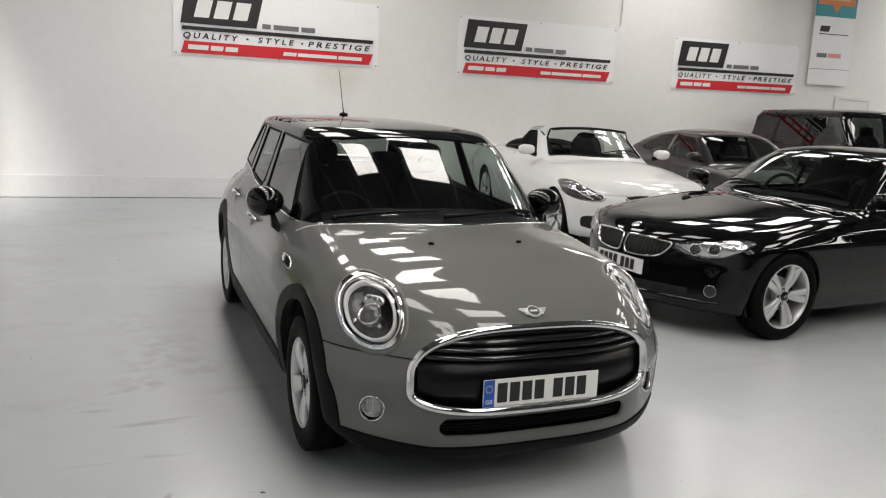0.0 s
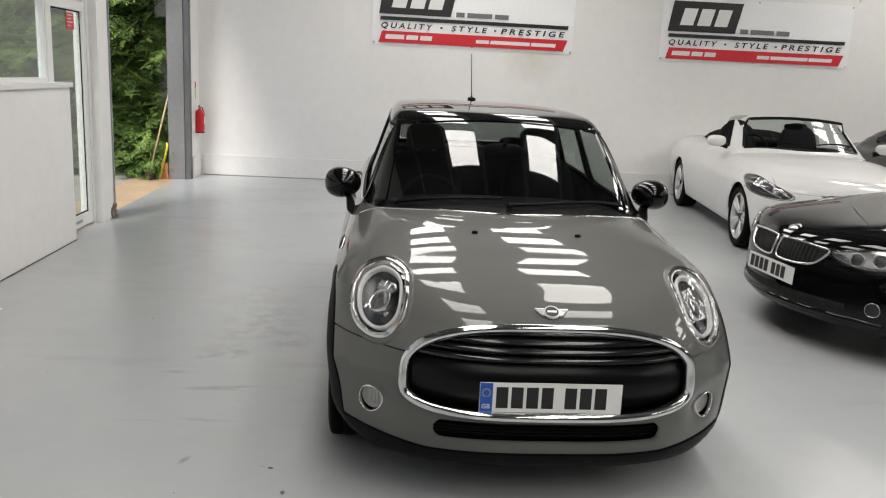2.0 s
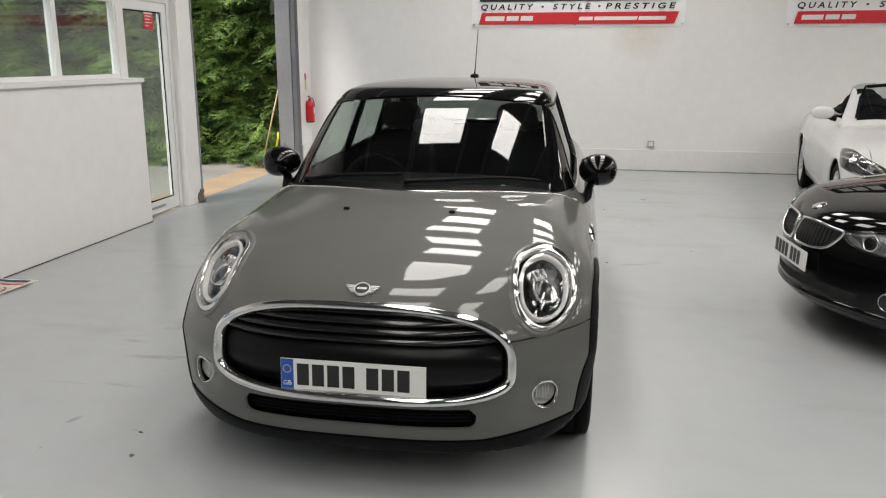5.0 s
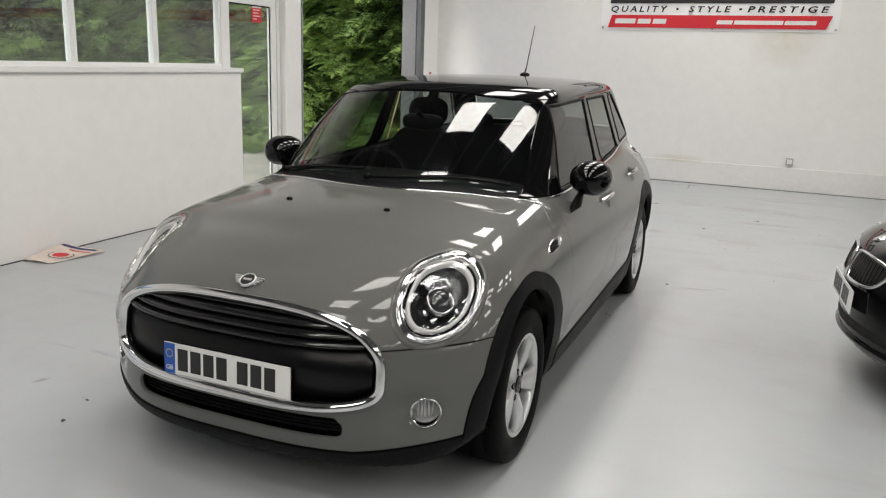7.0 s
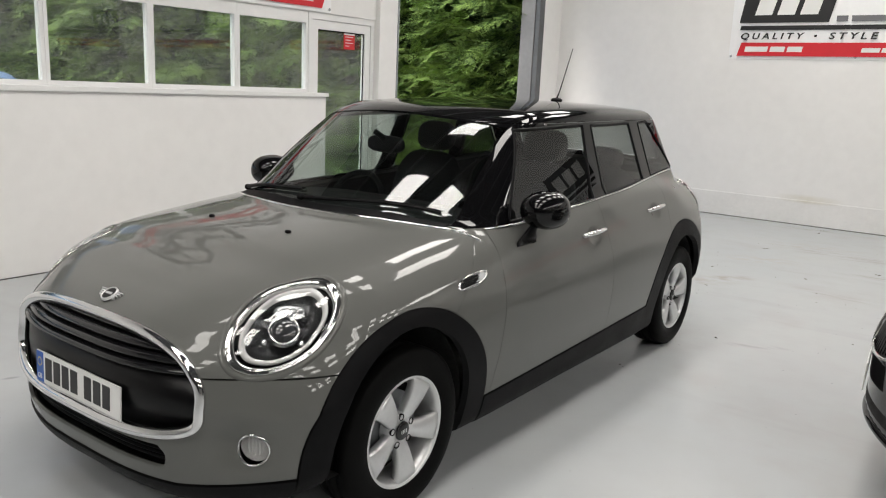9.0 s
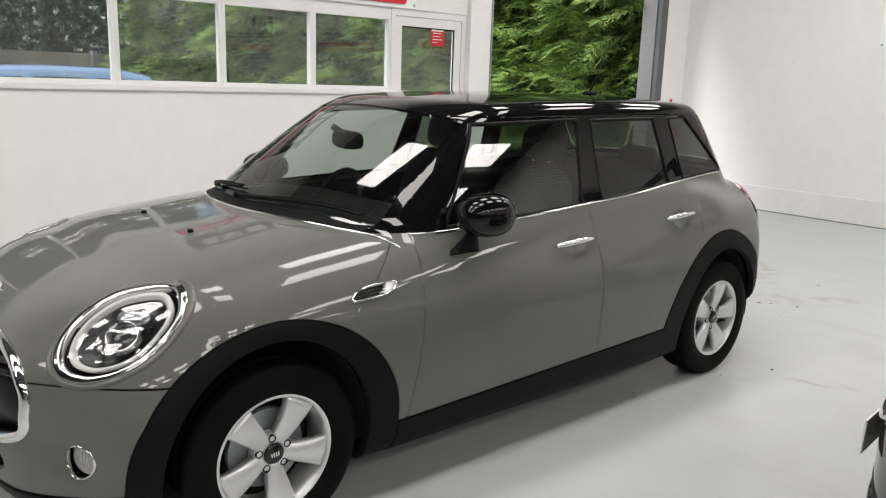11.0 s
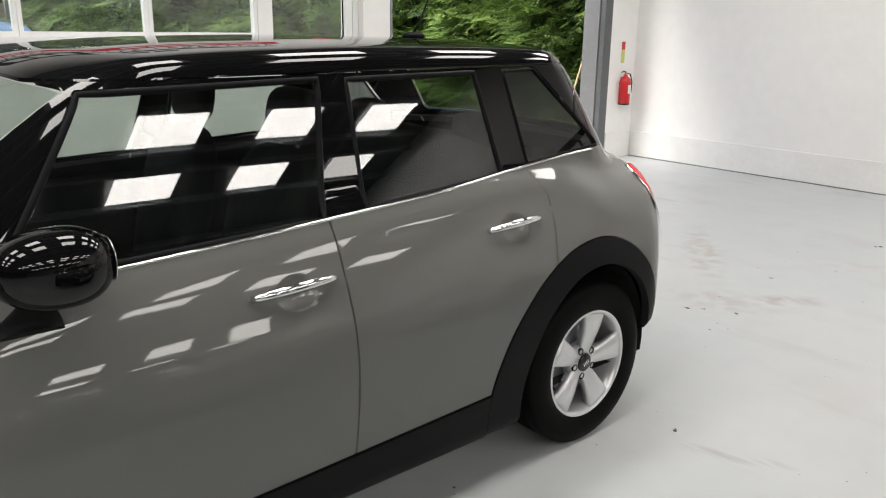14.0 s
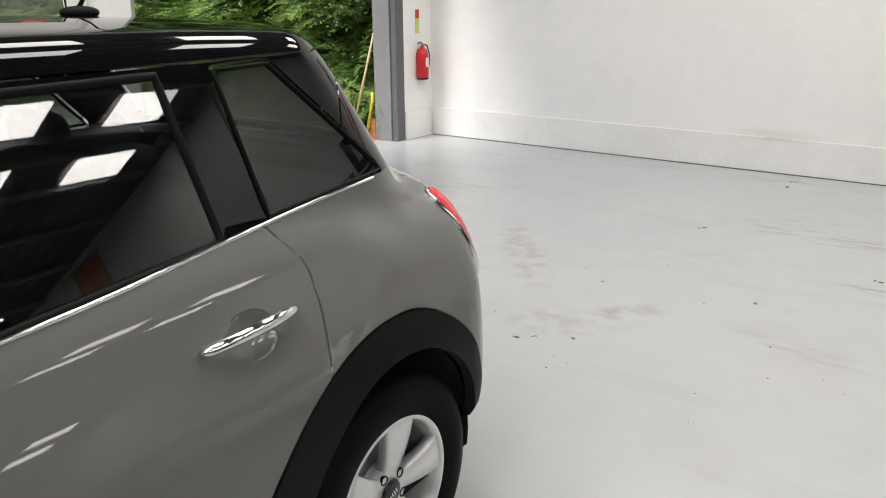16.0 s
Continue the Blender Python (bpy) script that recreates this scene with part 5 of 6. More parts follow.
def parked_car(k, name, label, m, paint, tint=M_CARGLASS, detail=.03, cabin=True, plate_bars=None):
    form = body_form(k)
    car = thing(name, label, "car", m)
    skin = form.skin(detail, int(2.9 / detail))
    r_in, ax, ar, w = k["arch"], k["axle"], k["rear_axle"], k["half"]
    skin = cut_out(skin, lambda P: np.where(np.abs(P[:, 0]) > .45, np.minimum(np.hypot(P[:, 1] - ax, P[:, 2] - k["tyre"]), np.hypot(P[:, 1] - ar, P[:, 2] - k["tyre"])) - r_in, 1))[1]
    for g in k.get("holes", ()):
        skin = cut_out(skin, g)[1]
    zb, b0, b1 = k["belt_z"], k["screen"][0], k["screen"][1]
    def screen(P):
        x = np.abs(P[:, 0])
        g = np.maximum(x - (k["gwide"] - .10 - (P[:, 2] - zb) * (k["lean"] * .75)), P[:, 2] - (k["screen_top"] - .04 * (x / .6) ** 2))
        g = np.maximum(g, b0 + .05 + .45 * x ** 2.2 - P[:, 1])
        return np.where(P[:, 1] < b0 + 1.3, np.maximum(g, zb - .02 - P[:, 2]), 1)
    glass, skin = cut(skin, screen)
    panel("windscreen", form, glass, tint, car, lift=-.004, edge=0)
    for pts in k["windows"]:
        glass, skin = cut(skin, lambda P: np.where(np.abs(P[:, 0]) > .4, poly_field(P[:, 1:], pts, .015), 1))
        for s in by_side(glass):
            panel("side_window", form, s, tint, car, lift=-.004, edge=0)
    if k.get("open"):
        y0, y1 = k["open"]
        skin = cut_out(skin, lambda P: np.maximum(np.maximum(np.abs(P[:, 0]) - .60, zb - .16 - P[:, 2]), np.maximum(y0 - P[:, 1], P[:, 1] - y1)))[1]
        upper, skin = split(skin, np.maximum(zb + .015 - skin[0][:, 2], b0 + .03 + .45 * np.abs(skin[0][:, 0]) ** 2.2 - skin[0][:, 1]))
        upper = split(upper, upper[0][:, 1] - (b0 + (upper[0][:, 2] - zb) * b1 + .75 * np.abs(upper[0][:, 0]) ** 3 + .10))[0]
        pillars, header = split(upper, upper[0][:, 2] - k["screen_top"] + .012)
        panel("windscreen_header", form, header, M_BLACKPLASTIC, car, "black windscreen header", edge=.03)
        top = k["screen_top"]
        def rim(z):
            return k["gwide"] - .10 - (z - zb) * k["lean"] * .75
        xs = np.linspace(-rim(top), rim(top), 40)
        ribbon(form, form.from_front(xs, top - .04 * (xs / .6) ** 2 - .004, 2.0), .05, .012, M_BLACKPLASTIC, "screen_surround", car)
        zs = np.linspace(zb + .03, top - .03, 24)
        for sx in (-1, 1):
            ribbon(form, form.from_front(sx * rim(zs), zs, 2.0), .03, .008, M_BLACKPLASTIC, "screen_surround", car)
        for s in by_side(pillars):
            panel("windscreen_pillar", form, s, paint, car, edge=.03)
    else:
        roof, skin = cut(skin, lambda P: np.maximum(k["drip"] - P[:, 2], k["screen"][0] + .5 - P[:, 1]))
        panel("roof", form, roof, paint, car)
    bonnet, skin = cut(skin, lambda P: np.maximum(np.maximum(k["lamp_z"] - P[:, 2], P[:, 1] - (b0 - .02 + .45 * np.abs(P[:, 0]) ** 2.2)), np.abs(P[:, 0]) - k["bonnet_half"]))
    panel("bonnet", form, bonnet, paint, car)
    bumper, skin = cut(skin, lambda P: np.maximum(P[:, 1] - ax + .12, P[:, 2] - k["lamp_z"]))
    lip, bumper = cut(bumper, lambda P: P[:, 2] - k.get("lip", .235))
    panel("front_lip", form, lip, k.get("lip_mat", M_BLACKPLASTIC), car, edge=.03)
    panel("front_bumper", form, bumper, paint, car)
    y0, y1 = k["door"]
    wing, rest = cut(skin, lambda P: P[:, 1] - y0)
    for s in by_side(wing):
        panel("front_wing", form, s, paint, car)
    door, rest = cut(rest, lambda P: P[:, 1] - y1)
    sill, door = cut(door, lambda P: P[:, 2] - .30)
    for s in by_side(door):
        panel("door", form, s, paint, car)
    panel("sill", form, sill, k.get("sill_mat", paint), car)
    panel("rear_body", form, rest, paint, car)
    low = form.skin(.08, 72)
    low = split(low, low[0][:, 2] - zb + .18)[0]
    low = cut_out(low, lambda P: np.where(np.abs(P[:, 0]) > .45, np.minimum(np.hypot(P[:, 1] - ax, P[:, 2] - k["tyre"]), np.hypot(P[:, 1] - ar, P[:, 2] - k["tyre"])) - r_in - .01, 1))[1]
    panel("body_lining", form, low, M_DARK, car, lift=-.03, edge=0)
    for y in (ax, ar):
        for sx in (-1, 1):
            bm = lathe([(sx * .5, .0), (sx * .5, r_in + .006), (sx * (w - .06), r_in + .006)], 32)
            for v in bm.verts:
                v.co.z = max(v.co.z, -.15)
            ob = part("wheel_well", bm, M_DARK, car, smooth=True)
            ob.location = (0, y, k["tyre"])
            wheel(car, pose(sx * (w - .125), y, k["tyre"], 20 * y, 0, 0 if sx > 0 else 180), k["tyre"], k["rim"], .225, 5, twin=True)
    for sx in (-1, 1):
        mir = part("door_mirror", blob(.105, .07, .062, 2.6, 20, 12), k.get("mirror_mat", paint), car, smooth=True)
        mir.location = (sx * (w + .045), y0 + .26, zb + .085)
        part("mirror_foot", tube([(sx * -.13, .0, -.06), (sx * -.05, 0, -.04)], [.03, .024], 10), M_BLACKPLASTIC, mir, smooth=True)
        ob = part("mirror_glass", blob(.09, .004, .052, 2.6, 18, 8), M_MIRROR, mir, smooth=True)
        ob.location = (0, .064, 0)
    for (xa, ya), (xb, yb) in (((-.05, .09), (.58, .27)), ((-.55, .25), (.02, .10))):
        xs, ys = np.linspace(xa, xb, 10), np.linspace(ya, yb, 10) + b0
        P = form.from_top(xs, ys, .6)
        part("wiper", tube(P + form.normal(P) * .014, .008, 6), M_BLACKPLASTIC, car)
    if cabin:
        y = b0 + 1.05
        for x in (-.38, .38):
            st = part("front_seat", blob(.25, .27, .10, 3, 20, 10, (x, y, zb - .42)), M_LEATHER, car, smooth=True)
            b = part("seat_back", blob(.24, .085, .36, 3, 20, 12), M_LEATHER, st, smooth=True)
            b.matrix_basis = pose(x, y + .30, zb - .09, -16, 0, 0)
            h = part("headrest", blob(.13, .05, .09, 3, 16, 10), M_LEATHER, st, smooth=True)
            h.matrix_basis = pose(x, y + .40, zb + (.20 if k.get('open') else .31), -10, 0, 0)
        part("dashboard", blob(.68, .25, .10, 3, 24, 10, (0, b0 + .42, zb - .07)), M_LEATHER, car, smooth=True)
        part("rear_bench", blob(.62, .2, .30, 3, 24, 10, (0, y + 1.05, zb - .14)), M_LEATHER, car, smooth=True)
        ring = [(.18 * math.cos(t) - .38, b0 + .72 + .06 * math.sin(t), zb - .02 + .17 * math.sin(t)) for t in (2 * math.pi * q / 30 for q in range(30))]
        part("steering_wheel", tube(ring, .016, 8, closed=True), M_LEATHER, car, smooth=True)
        part("rear_view_mirror", blob(.11, .02, .033, 3, 18, 8, (0, b0 + (k["screen_top"] - .10 - zb) * b1 + .09, k["screen_top"] - .10)), M_BLACKPLASTIC, car, smooth=True)
    return car, form


def front_oval(form, car, c, n, ru, rv, name, material, width=.012, proud=.008, p=2.0, label="", count=56):
    n = np.array(n, float)
    return ribbon(form, loop_on(form, c, n / np.linalg.norm(n), ru, rv, count, p), width, proud, material, name, car, label, closed=True)


def surface_patch(form, car, c, n, ru, rv, name, material, lift=.004, p=2.0, label="", shape=None):
    """A smooth patch lying on the skin inside an oval (or a warped one)."""
    n = np.array(n, float) / np.linalg.norm(n)
    bm, rows, cnt = bmesh.new(), [], 44
    for s in (1.0, .75, .5, .25):
        L = loop_on(form, c, n, ru * s, rv * s, cnt, p)
        rows.append([bm.verts.new(q) for q in L + form.normal(L) * (lift * (1.0 if s < 1 else -.5))])
    for a, b in zip(rows, rows[1:]):
        for q in range(cnt):
            bm.faces.new((a[q], a[(q + 1) % cnt], b[(q + 1) % cnt], b[q]))
    bm.faces.new(rows[-1])
    return part(name, bm, material, car, label, smooth=True)


M_LAMPDARK = mat("smoked lamp interior", (.05, .05, .055), .15, .5)

COUPE = dict(length=4.64, half=.912, axle=.80, rear_axle=3.61, tyre=.325, rim=.236, arch=.355, crown=.09, bow=.42, belt_z=.93, lean=.42, gwide=.76,
             top=curve((-.2, .58), (0, .67), (.12, .725), (.4, .80), (.9, .875), (1.4, .93), (2.2, .95), (3.4, .99), (4.2, .99), (4.64, .94)),
             nose=curve((.15, .12), (.22, .03), (.3, 0), (.5, .0), (.64, .03), (.72, .08), (.85, .3), (1.0, .6)),
             tail=curve((.15, 4.5), (.3, 4.6), (.5, 4.64), (.7, 4.62), (.95, 4.56), (1.1, 4.4)),
             wide=curve((0, .84), (.4, .885), (.8, .912), (2, .905), (3.6, .912), (4.3, .87), (4.64, .82)),
             inset=curve((.15, .08), (.25, .05), (.4, .015), (.55, .002), (.66, 0), (.74, .025), (.85, .06), (.95, .11), (1.05, .2)),
             roof=curve((1.6, 1.2), (2.1, 1.325), (2.5, 1.37), (2.8, 1.375), (3.2, 1.335), (3.6, 1.25), (4.0, 1.10), (4.3, .98)),
             screen=(1.42, 1.75), back=(4.25, .9), screen_top=1.315, drip=1.285, lamp_z=.665, bonnet_half=.70, door=(1.42, 2.85),
             windows=([(1.85, .96), (2.28, 1.235), (2.75, 1.265), (2.78, .975)], [(2.86, .98), (2.84, 1.265), (3.2, 1.225), (3.62, 1.03)]), lip_mat=M_BLACK)

# black coupe, standing crosswise with its nose towards the hatchback
coupe, CF = parked_car(COUPE, "coupe_car", "gloss black two-door coupe with twin oval grille", pose(3.66, 4.917, 0, 0, 0, -85), M_BLACK, detail=.025)
for sx in (-1, 1):
    K = skin_loop(CF, ((.024, .04, .645), (.06, .045, .664), (.20, .06, .670), (.34, .09, .660), (.405, .12, .643), (.345, .06, .560), (.24, .03, .532), (.07, .01, .527), (.026, .01, .552)), sx, 7)
    kid = ribbon(CF, K, .018, .012, M_CHROME, "kidney_grille", coupe, "chrome framed kidney grille", closed=True)
    mid = K.mean(0)
    skin_patch(CF, to_skin(CF, mid + (K - mid) * .97), "grille_backing", M_DARK, coupe, .002)
    for q in range(10):
        x = .055 + q * .031
        z0, z1 = .540 + max(0, x - .22) * .22, .656 - max(0, x - .2) * .06
        P = CF.from_front(np.array([sx * x] * 2), np.array([z0, z1]))
        part("grille_bar", tube([P[0] + np.array((0, -.004, 0)), P[1] + np.array((0, -.004, 0))], .003, 5), M_GLOSSBLACK, kid)
    L = skin_loop(CF, ((.41, .115, .647), (.618, .255, .700), (.78, .417, .728), (.842, .470, .714), (.82, .384, .662), (.742, .294, .602), (.618, .204, .580), (.49, .13, .598)), sx)
    lamp = ribbon(CF, L, .010, .004, M_GLOSSBLACK, "headlamp", coupe, "long silver headlamp with twin round projectors", closed=True)
    skin_patch(CF, L, "lamp_housing", M_LAMPSILVER, lamp, .001)
    brow = [(.45, .14, .652), (.56, .21, .682), (.68, .305, .703), (.79, .42, .716)]
    P = to_skin(CF, np.array(brow) * (sx, 1, 1))
    ribbon(CF, P, .012, .008, M_GLOSSBLACK, "lamp_brow", lamp)
    for q in ((.565, .19, .630), (.672, .262, .644)):
        P = to_skin(CF, np.array([q]) * (sx, 1, 1))[0]
        ob = part("projector_ring", lathe([(.002, .046), (.010, .044), (.012, .039), (.006, .036)], 28, axis="z"), M_CHROME, lamp, smooth=True)
        ob.matrix_basis = frame_at(P, CF.normal(P[None])[0])
        ob = part("projector_lens", lathe([(.004, .037), (.012, .026), (.015, .0)], 28, axis="z"), M_GLOSSBLACK, lamp, smooth=True)
        ob.matrix_basis = frame_at(P, CF.normal(P[None])[0])
    P = to_skin(CF, np.array([(.76, .36, .672)]) * (sx, 1, 1))[0]
    ob = part("indicator_bulb", blob(.022, .016, .014, 2.4, 14, 8), M_CHROME, lamp, smooth=True)
    ob.location = P
    skin_patch(CF, L, "lamp_lens", M_CLEAR, lamp, .016)
    c, n = (sx * .683, .26, .352), (sx * .5, -.86, 0)
    fog = front_oval(CF, coupe, c, n, .042, .042, "fog_lamp", M_CHROME, .008, .005, 2, "small round fog lamp", 32)
    surface_patch(CF, coupe, c, n, .040, .040, "fog_lens", M_LAMPDARK, .004)
P = CF.from_top(np.array([0.0]), np.array([.13]))[0]
n = CF.normal(P[None])[0]
ob = part("round_badge", lathe([(-.002, .041), (.004, .039), (.005, .0)], 28, axis="z"), M_CHROME, coupe, "round chrome badge", smooth=True)
ob.matrix_basis = frame_at(P, n)
P = CF.from_front(np.array([0.0]), np.array([.44]))[0]
plate(coupe, Matrix.Translation((0, float(P[1]) - .008, .446)) @ pose(0, 0, 0, 88, 0, 0), "AAAA AAA", euro=False)
xs = np.linspace(-.74, .74, 60)
P = CF.from_front(xs, np.full_like(xs, .262))
ribbon(CF, P, .035, .016, M_BLACK, "bumper_blade", coupe, "gloss black bumper blade")
xs = np.linspace(-.56, .56, 50)
P = CF.from_front(xs, np.full_like(xs, .33))
ribbon(CF, P, .07, .002, M_DARK, "bumper_intake", coupe, "dark lower air intake")
ys = np.linspace(1.55, 3.75, 60)
for sx in (-1, 1):
    ribbon(CF, CF.from_side(ys, .915 + (ys - 1.55) * .03, sx), .014, .005, M_BLACK, "belt_trim", coupe)

# white open-top cabriolet
CABRIO = dict(COUPE, length=4.70, half=.893, axle=.80, rear_axle=3.56, belt_z=.95, gwide=.74, lean=.42, bow=.40, screen=(1.48, 1.62), screen_top=1.325, open=(2.05, 3.35), windows=(),
              top=curve((-.2, .58), (0, .70), (.12, .76), (.4, .83), (.9, .90), (1.4, .95), (2.2, .965), (3.4, .985), (4.2, .97), (4.7, .90)),
              tail=curve((.15, 4.55), (.3, 4.66), (.5, 4.70), (.7, 4.68), (.95, 4.6), (1.1, 4.4)), roof=curve((1.6, 1.3), (2.1, 1.375), (2.3, 1.385), (4.5, 1.385)), back=(2.9, .3),
              lip_mat=M_WHITECAR, door=(1.46, 2.95))
cab, KF = parked_car(CABRIO, "cabriolet_car", "white open-top cabriolet parked by the wall", pose(5.50, 6.85, 0, 0, 0, -8.6), M_WHITECAR, detail=.034)
for sx in (-1, 1):
    L = skin_loop(KF, ((.872, .78, .752), (.84, .68, .778), (.79, .50, .765), (.74, .37, .736), (.63, .245, .680), (.555, .18, .628), (.60, .19, .592), (.70, .25, .588), (.82, .37, .604), (.875, .545, .655)), sx)
    lamp = ribbon(KF, L, .010, .003, M_GLOSSBLACK, "headlamp", cab, "swept angular headlamp with dark housing", closed=True)
    skin_patch(KF, L, "lamp_housing", M_LAMPDARK, lamp, .001)
    for q0, q1 in (((.58, .19, .615), (.84, .60, .745)), ((.66, .23, .605), (.86, .60, .700)), ((.62, .22, .65), (.80, .48, .745))):
        P = to_skin(KF, np.linspace(q0, q1, 16) * (sx, 1, 1))
        ribbon(KF, P, .016, .010, M_CHROME, "lamp_vane", lamp, "bright curved lamp vane")
    for q in ((.70, .29, .655), (.80, .44, .685)):
        P = to_skin(KF, np.array([q]) * (sx, 1, 1))[0]
        ob = part("projector_ring", lathe([(.002, .036), (.010, .034), (.012, .026), (.008, .0)], 24, axis="z"), M_LAMPSILVER, lamp, smooth=True)
        ob.matrix_basis = frame_at(P, KF.normal(P[None])[0])
    skin_patch(KF, L, "lamp_lens", M_CLEAR, lamp, .016)
    c, n = (sx * .62, .25, .36), (sx * .5, -.86, 0)
    surface_patch(KF, cab, c, n, .17, .075, "bumper_intake", M_DARK, .003, 3.0, "black corner air intake")
surface_patch(KF, cab, (0, .05, .60), (0, -1, .1), .40, .09, "grille_backing", M_DARK, .003, 4)
for z in (.57, .63):
    xs = np.linspace(-.36, .36, 30)
    ribbon(KF, KF.from_front(xs, np.full_like(xs, z)), .022, .012, M_CHROME, "grille_bar", cab, "chrome grille bar")
surface_patch(KF, cab, (0, .05, .605), (0, -1, .1), .055, .055, "round_badge", M_CHROME, .016)
for x in (-.36, .36):
    for y in (3.02, ):
        part("rear_headrest", blob(.13, .06, .10, 3, 16, 10, (x, y, 1.03)), M_LEATHER, cab, smooth=True)
part("folded_hood_cover", blob(.62, .30, .05, 3, 24, 10, (0, 3.45, .965)), M_LEATHER, cab, "black folded hood cover", smooth=True)

# dark coupe and tall off-roader beyond
tail_coupe, TF = parked_car(dict(COUPE), "coupe_car", "dark charcoal coupe parked by the wall", pose(8.1, 6.8, 0, 0, 0, -8), M_CHARCOAL, detail=.05)
for sx in (-1, 1):
    c, n = (sx * .60, .22, .635), (sx * .45, -.85, .3)
    front_oval(TF, tail_coupe, c, n, .20, .07, "headlamp", M_LAMPSILVER, .03, .006, 2.4, "silver headlamp")
    surface_patch(TF, tail_coupe, c, n, .19, .06, "lamp_housing", M_LAMPDARK, .002, 2.4)
OFFROAD = dict(COUPE, length=4.85, half=.98, axle=.88, rear_axle=3.76, tyre=.37, rim=.26, arch=.40, clear=.25, lip=.33, belt_z=1.14, gwide=.86, lean=.30, crown=.05, bow=.22, screen=(1.55, 1.05), screen_top=1.72, drip=1.72,
               back=(4.75, .22), lamp_z=.86,
               top=curve((-.2, .9), (0, .98), (.1, 1.03), (.5, 1.09), (1.5, 1.14), (4.85, 1.16)), nose=curve((.25, .10), (.4, .02), (.6, 0), (.9, .03), (1.0, .08), (1.15, .3)),
               tail=curve((.25, 4.75), (.5, 4.85), (1.1, 4.82), (1.3, 4.7)), wide=curve((0, .92), (.8, .98), (4, .98), (4.85, .92)),
               inset=curve((.25, .05), (.5, .01), (.75, 0), (1.0, .04), (1.15, .09), (1.3, .2)),
               roof=curve((1.6, 1.5), (2.2, 1.76), (2.6, 1.80), (3.4, 1.80), (4.4, 1.77), (4.85, 1.74)),
               windows=([(2.0, 1.18), (2.45, 1.65), (2.95, 1.67), (2.95, 1.19)], [(3.05, 1.19), (3.05, 1.67), (3.75, 1.67), (3.75, 1.2)], [(3.85, 1.2), (3.85, 1.66), (4.35, 1.64), (4.45, 1.22)]), door=(1.6, 3.0))
off, OF = parked_car(OFFROAD, "offroad_car", "tall black off-road car parked by the wall", pose(10.9, 6.6, 0, 0, 0, -8), M_BLACK, M_TINT, detail=.055)


# ---- door and goods opening ----
door = thing("door_1", "white plastic framed glazed door, closed", "door", kind="structure")
bm = box(-1.83, -1.755, 6.850, 6.905, 0.0, 2.14)
box(-1.83, -1.755, 7.755, 7.808, 0.0, 2.14, bm)
box(-1.83, -1.755, 6.905, 7.755, 2.075, 2.14, bm)
part("door_frame", bm, M_WHITE, door)
bm = box(-1.82, -1.765, 6.908, 6.985, 0.02, 2.072)
box(-1.82, -1.765, 7.675, 7.752, 0.02, 2.072, bm)
box(-1.82, -1.765, 6.985, 7.675, 1.985, 2.072, bm)
box(-1.82, -1.765, 6.985, 7.675, 0.02, 0.135, bm)
part("door_leaf", bm, M_WHITE, door)
part("pane", box(-1.796, -1.790, 6.985, 7.675, 0.135, 1.985), M_WINDOW, door)
bm = bmesh.new()
for y0, y1, z0, z1 in ((6.985, 6.997, .135, 1.985), (7.663, 7.675, .135, 1.985), (6.997, 7.663, 1.973, 1.985), (6.997, 7.663, .135, .147)):
    box(-1.789, -1.784, y0, y1, z0, z1, bm)
part("glazing_seal", bm, M_RUBBER, door)
h = part("door_handle", tube([(-1.765, 6.945, 1.02), (-1.72, 6.945, 1.02), (-1.715, 7.05, 1.02)], .009, 8), M_STEEL, door, "grey lever handle", smooth=True)
part("letter_slot", box(-1.766, -1.759, 7.2, 7.46, .065, .09), M_STEEL, door)
notice = thing("door_notice", "small red and white notice on the door glass", "sign")
part("notice_sheet", box(-1.7875, -1.785, 7.372, 7.535, 1.815, 1.975), M_RED, notice)
bm = bmesh.new()
for k in range(4):
    box(-1.785, -1.784, 7.392, 7.392 + (.115, .09, .12, .06)[k], 1.935 - .03 * k, 1.942 - .03 * k, bm)
part("notice_lines", bm, M_PLATEW, notice)
part("notice_header", box(-1.785, -1.784, 7.375, 7.532, 1.958, 1.974), M_PLATEW, notice)

bm = box(-1.88, -1.665, 11.0, 11.15, 0.0, 3.7)
structure("steel_column", bm, mat("grey painted steel", (.20, .20, .205), .45, scales=(1.2, 18), vary=.12), "grey steel post at the goods opening", "steel column", bevel=.004)
bm = box(-1.663, -1.598, 11.02, 11.05, 0.0, 3.7)
box(-1.663, -1.650, 11.05, 11.12, 0.0, 3.7, bm)
box(-1.611, -1.598, 11.05, 11.15, 0.0, 3.7, bm)
structure("shutter_guide", bm, mat("dull galvanised steel", (.13, .135, .14), .5, .4, scales=(1.6, 30), vary=.2), "galvanised roller shutter guide channel", "shutter guide")
structure("guide_slot", box(-1.650, -1.611, 11.055, 11.12, 0.0, 3.7), M_DARK, "dark slot of the shutter guide", "shutter guide")
structure("baseboard_west", box(-1.60, -1.582, 11.152, NORTH - .021, 0, .30), M_SKIRT, "scuffed white upstand", "baseboard", bevel=.004)
bm = blob(.028, .05, .055, 2.2, 14, 10, (-1.672, 8.045, .06))
blob(.022, .035, .03, 2.0, 10, 8, (-1.668, 8.08, .12), bm)
blob(.03, .06, .02, 2.0, 10, 8, (-1.66, 8.06, .012), bm)
for v in bm.verts:
    v.co += Vector((.012, .014, .018)) * noise.noise(v.co * 40)
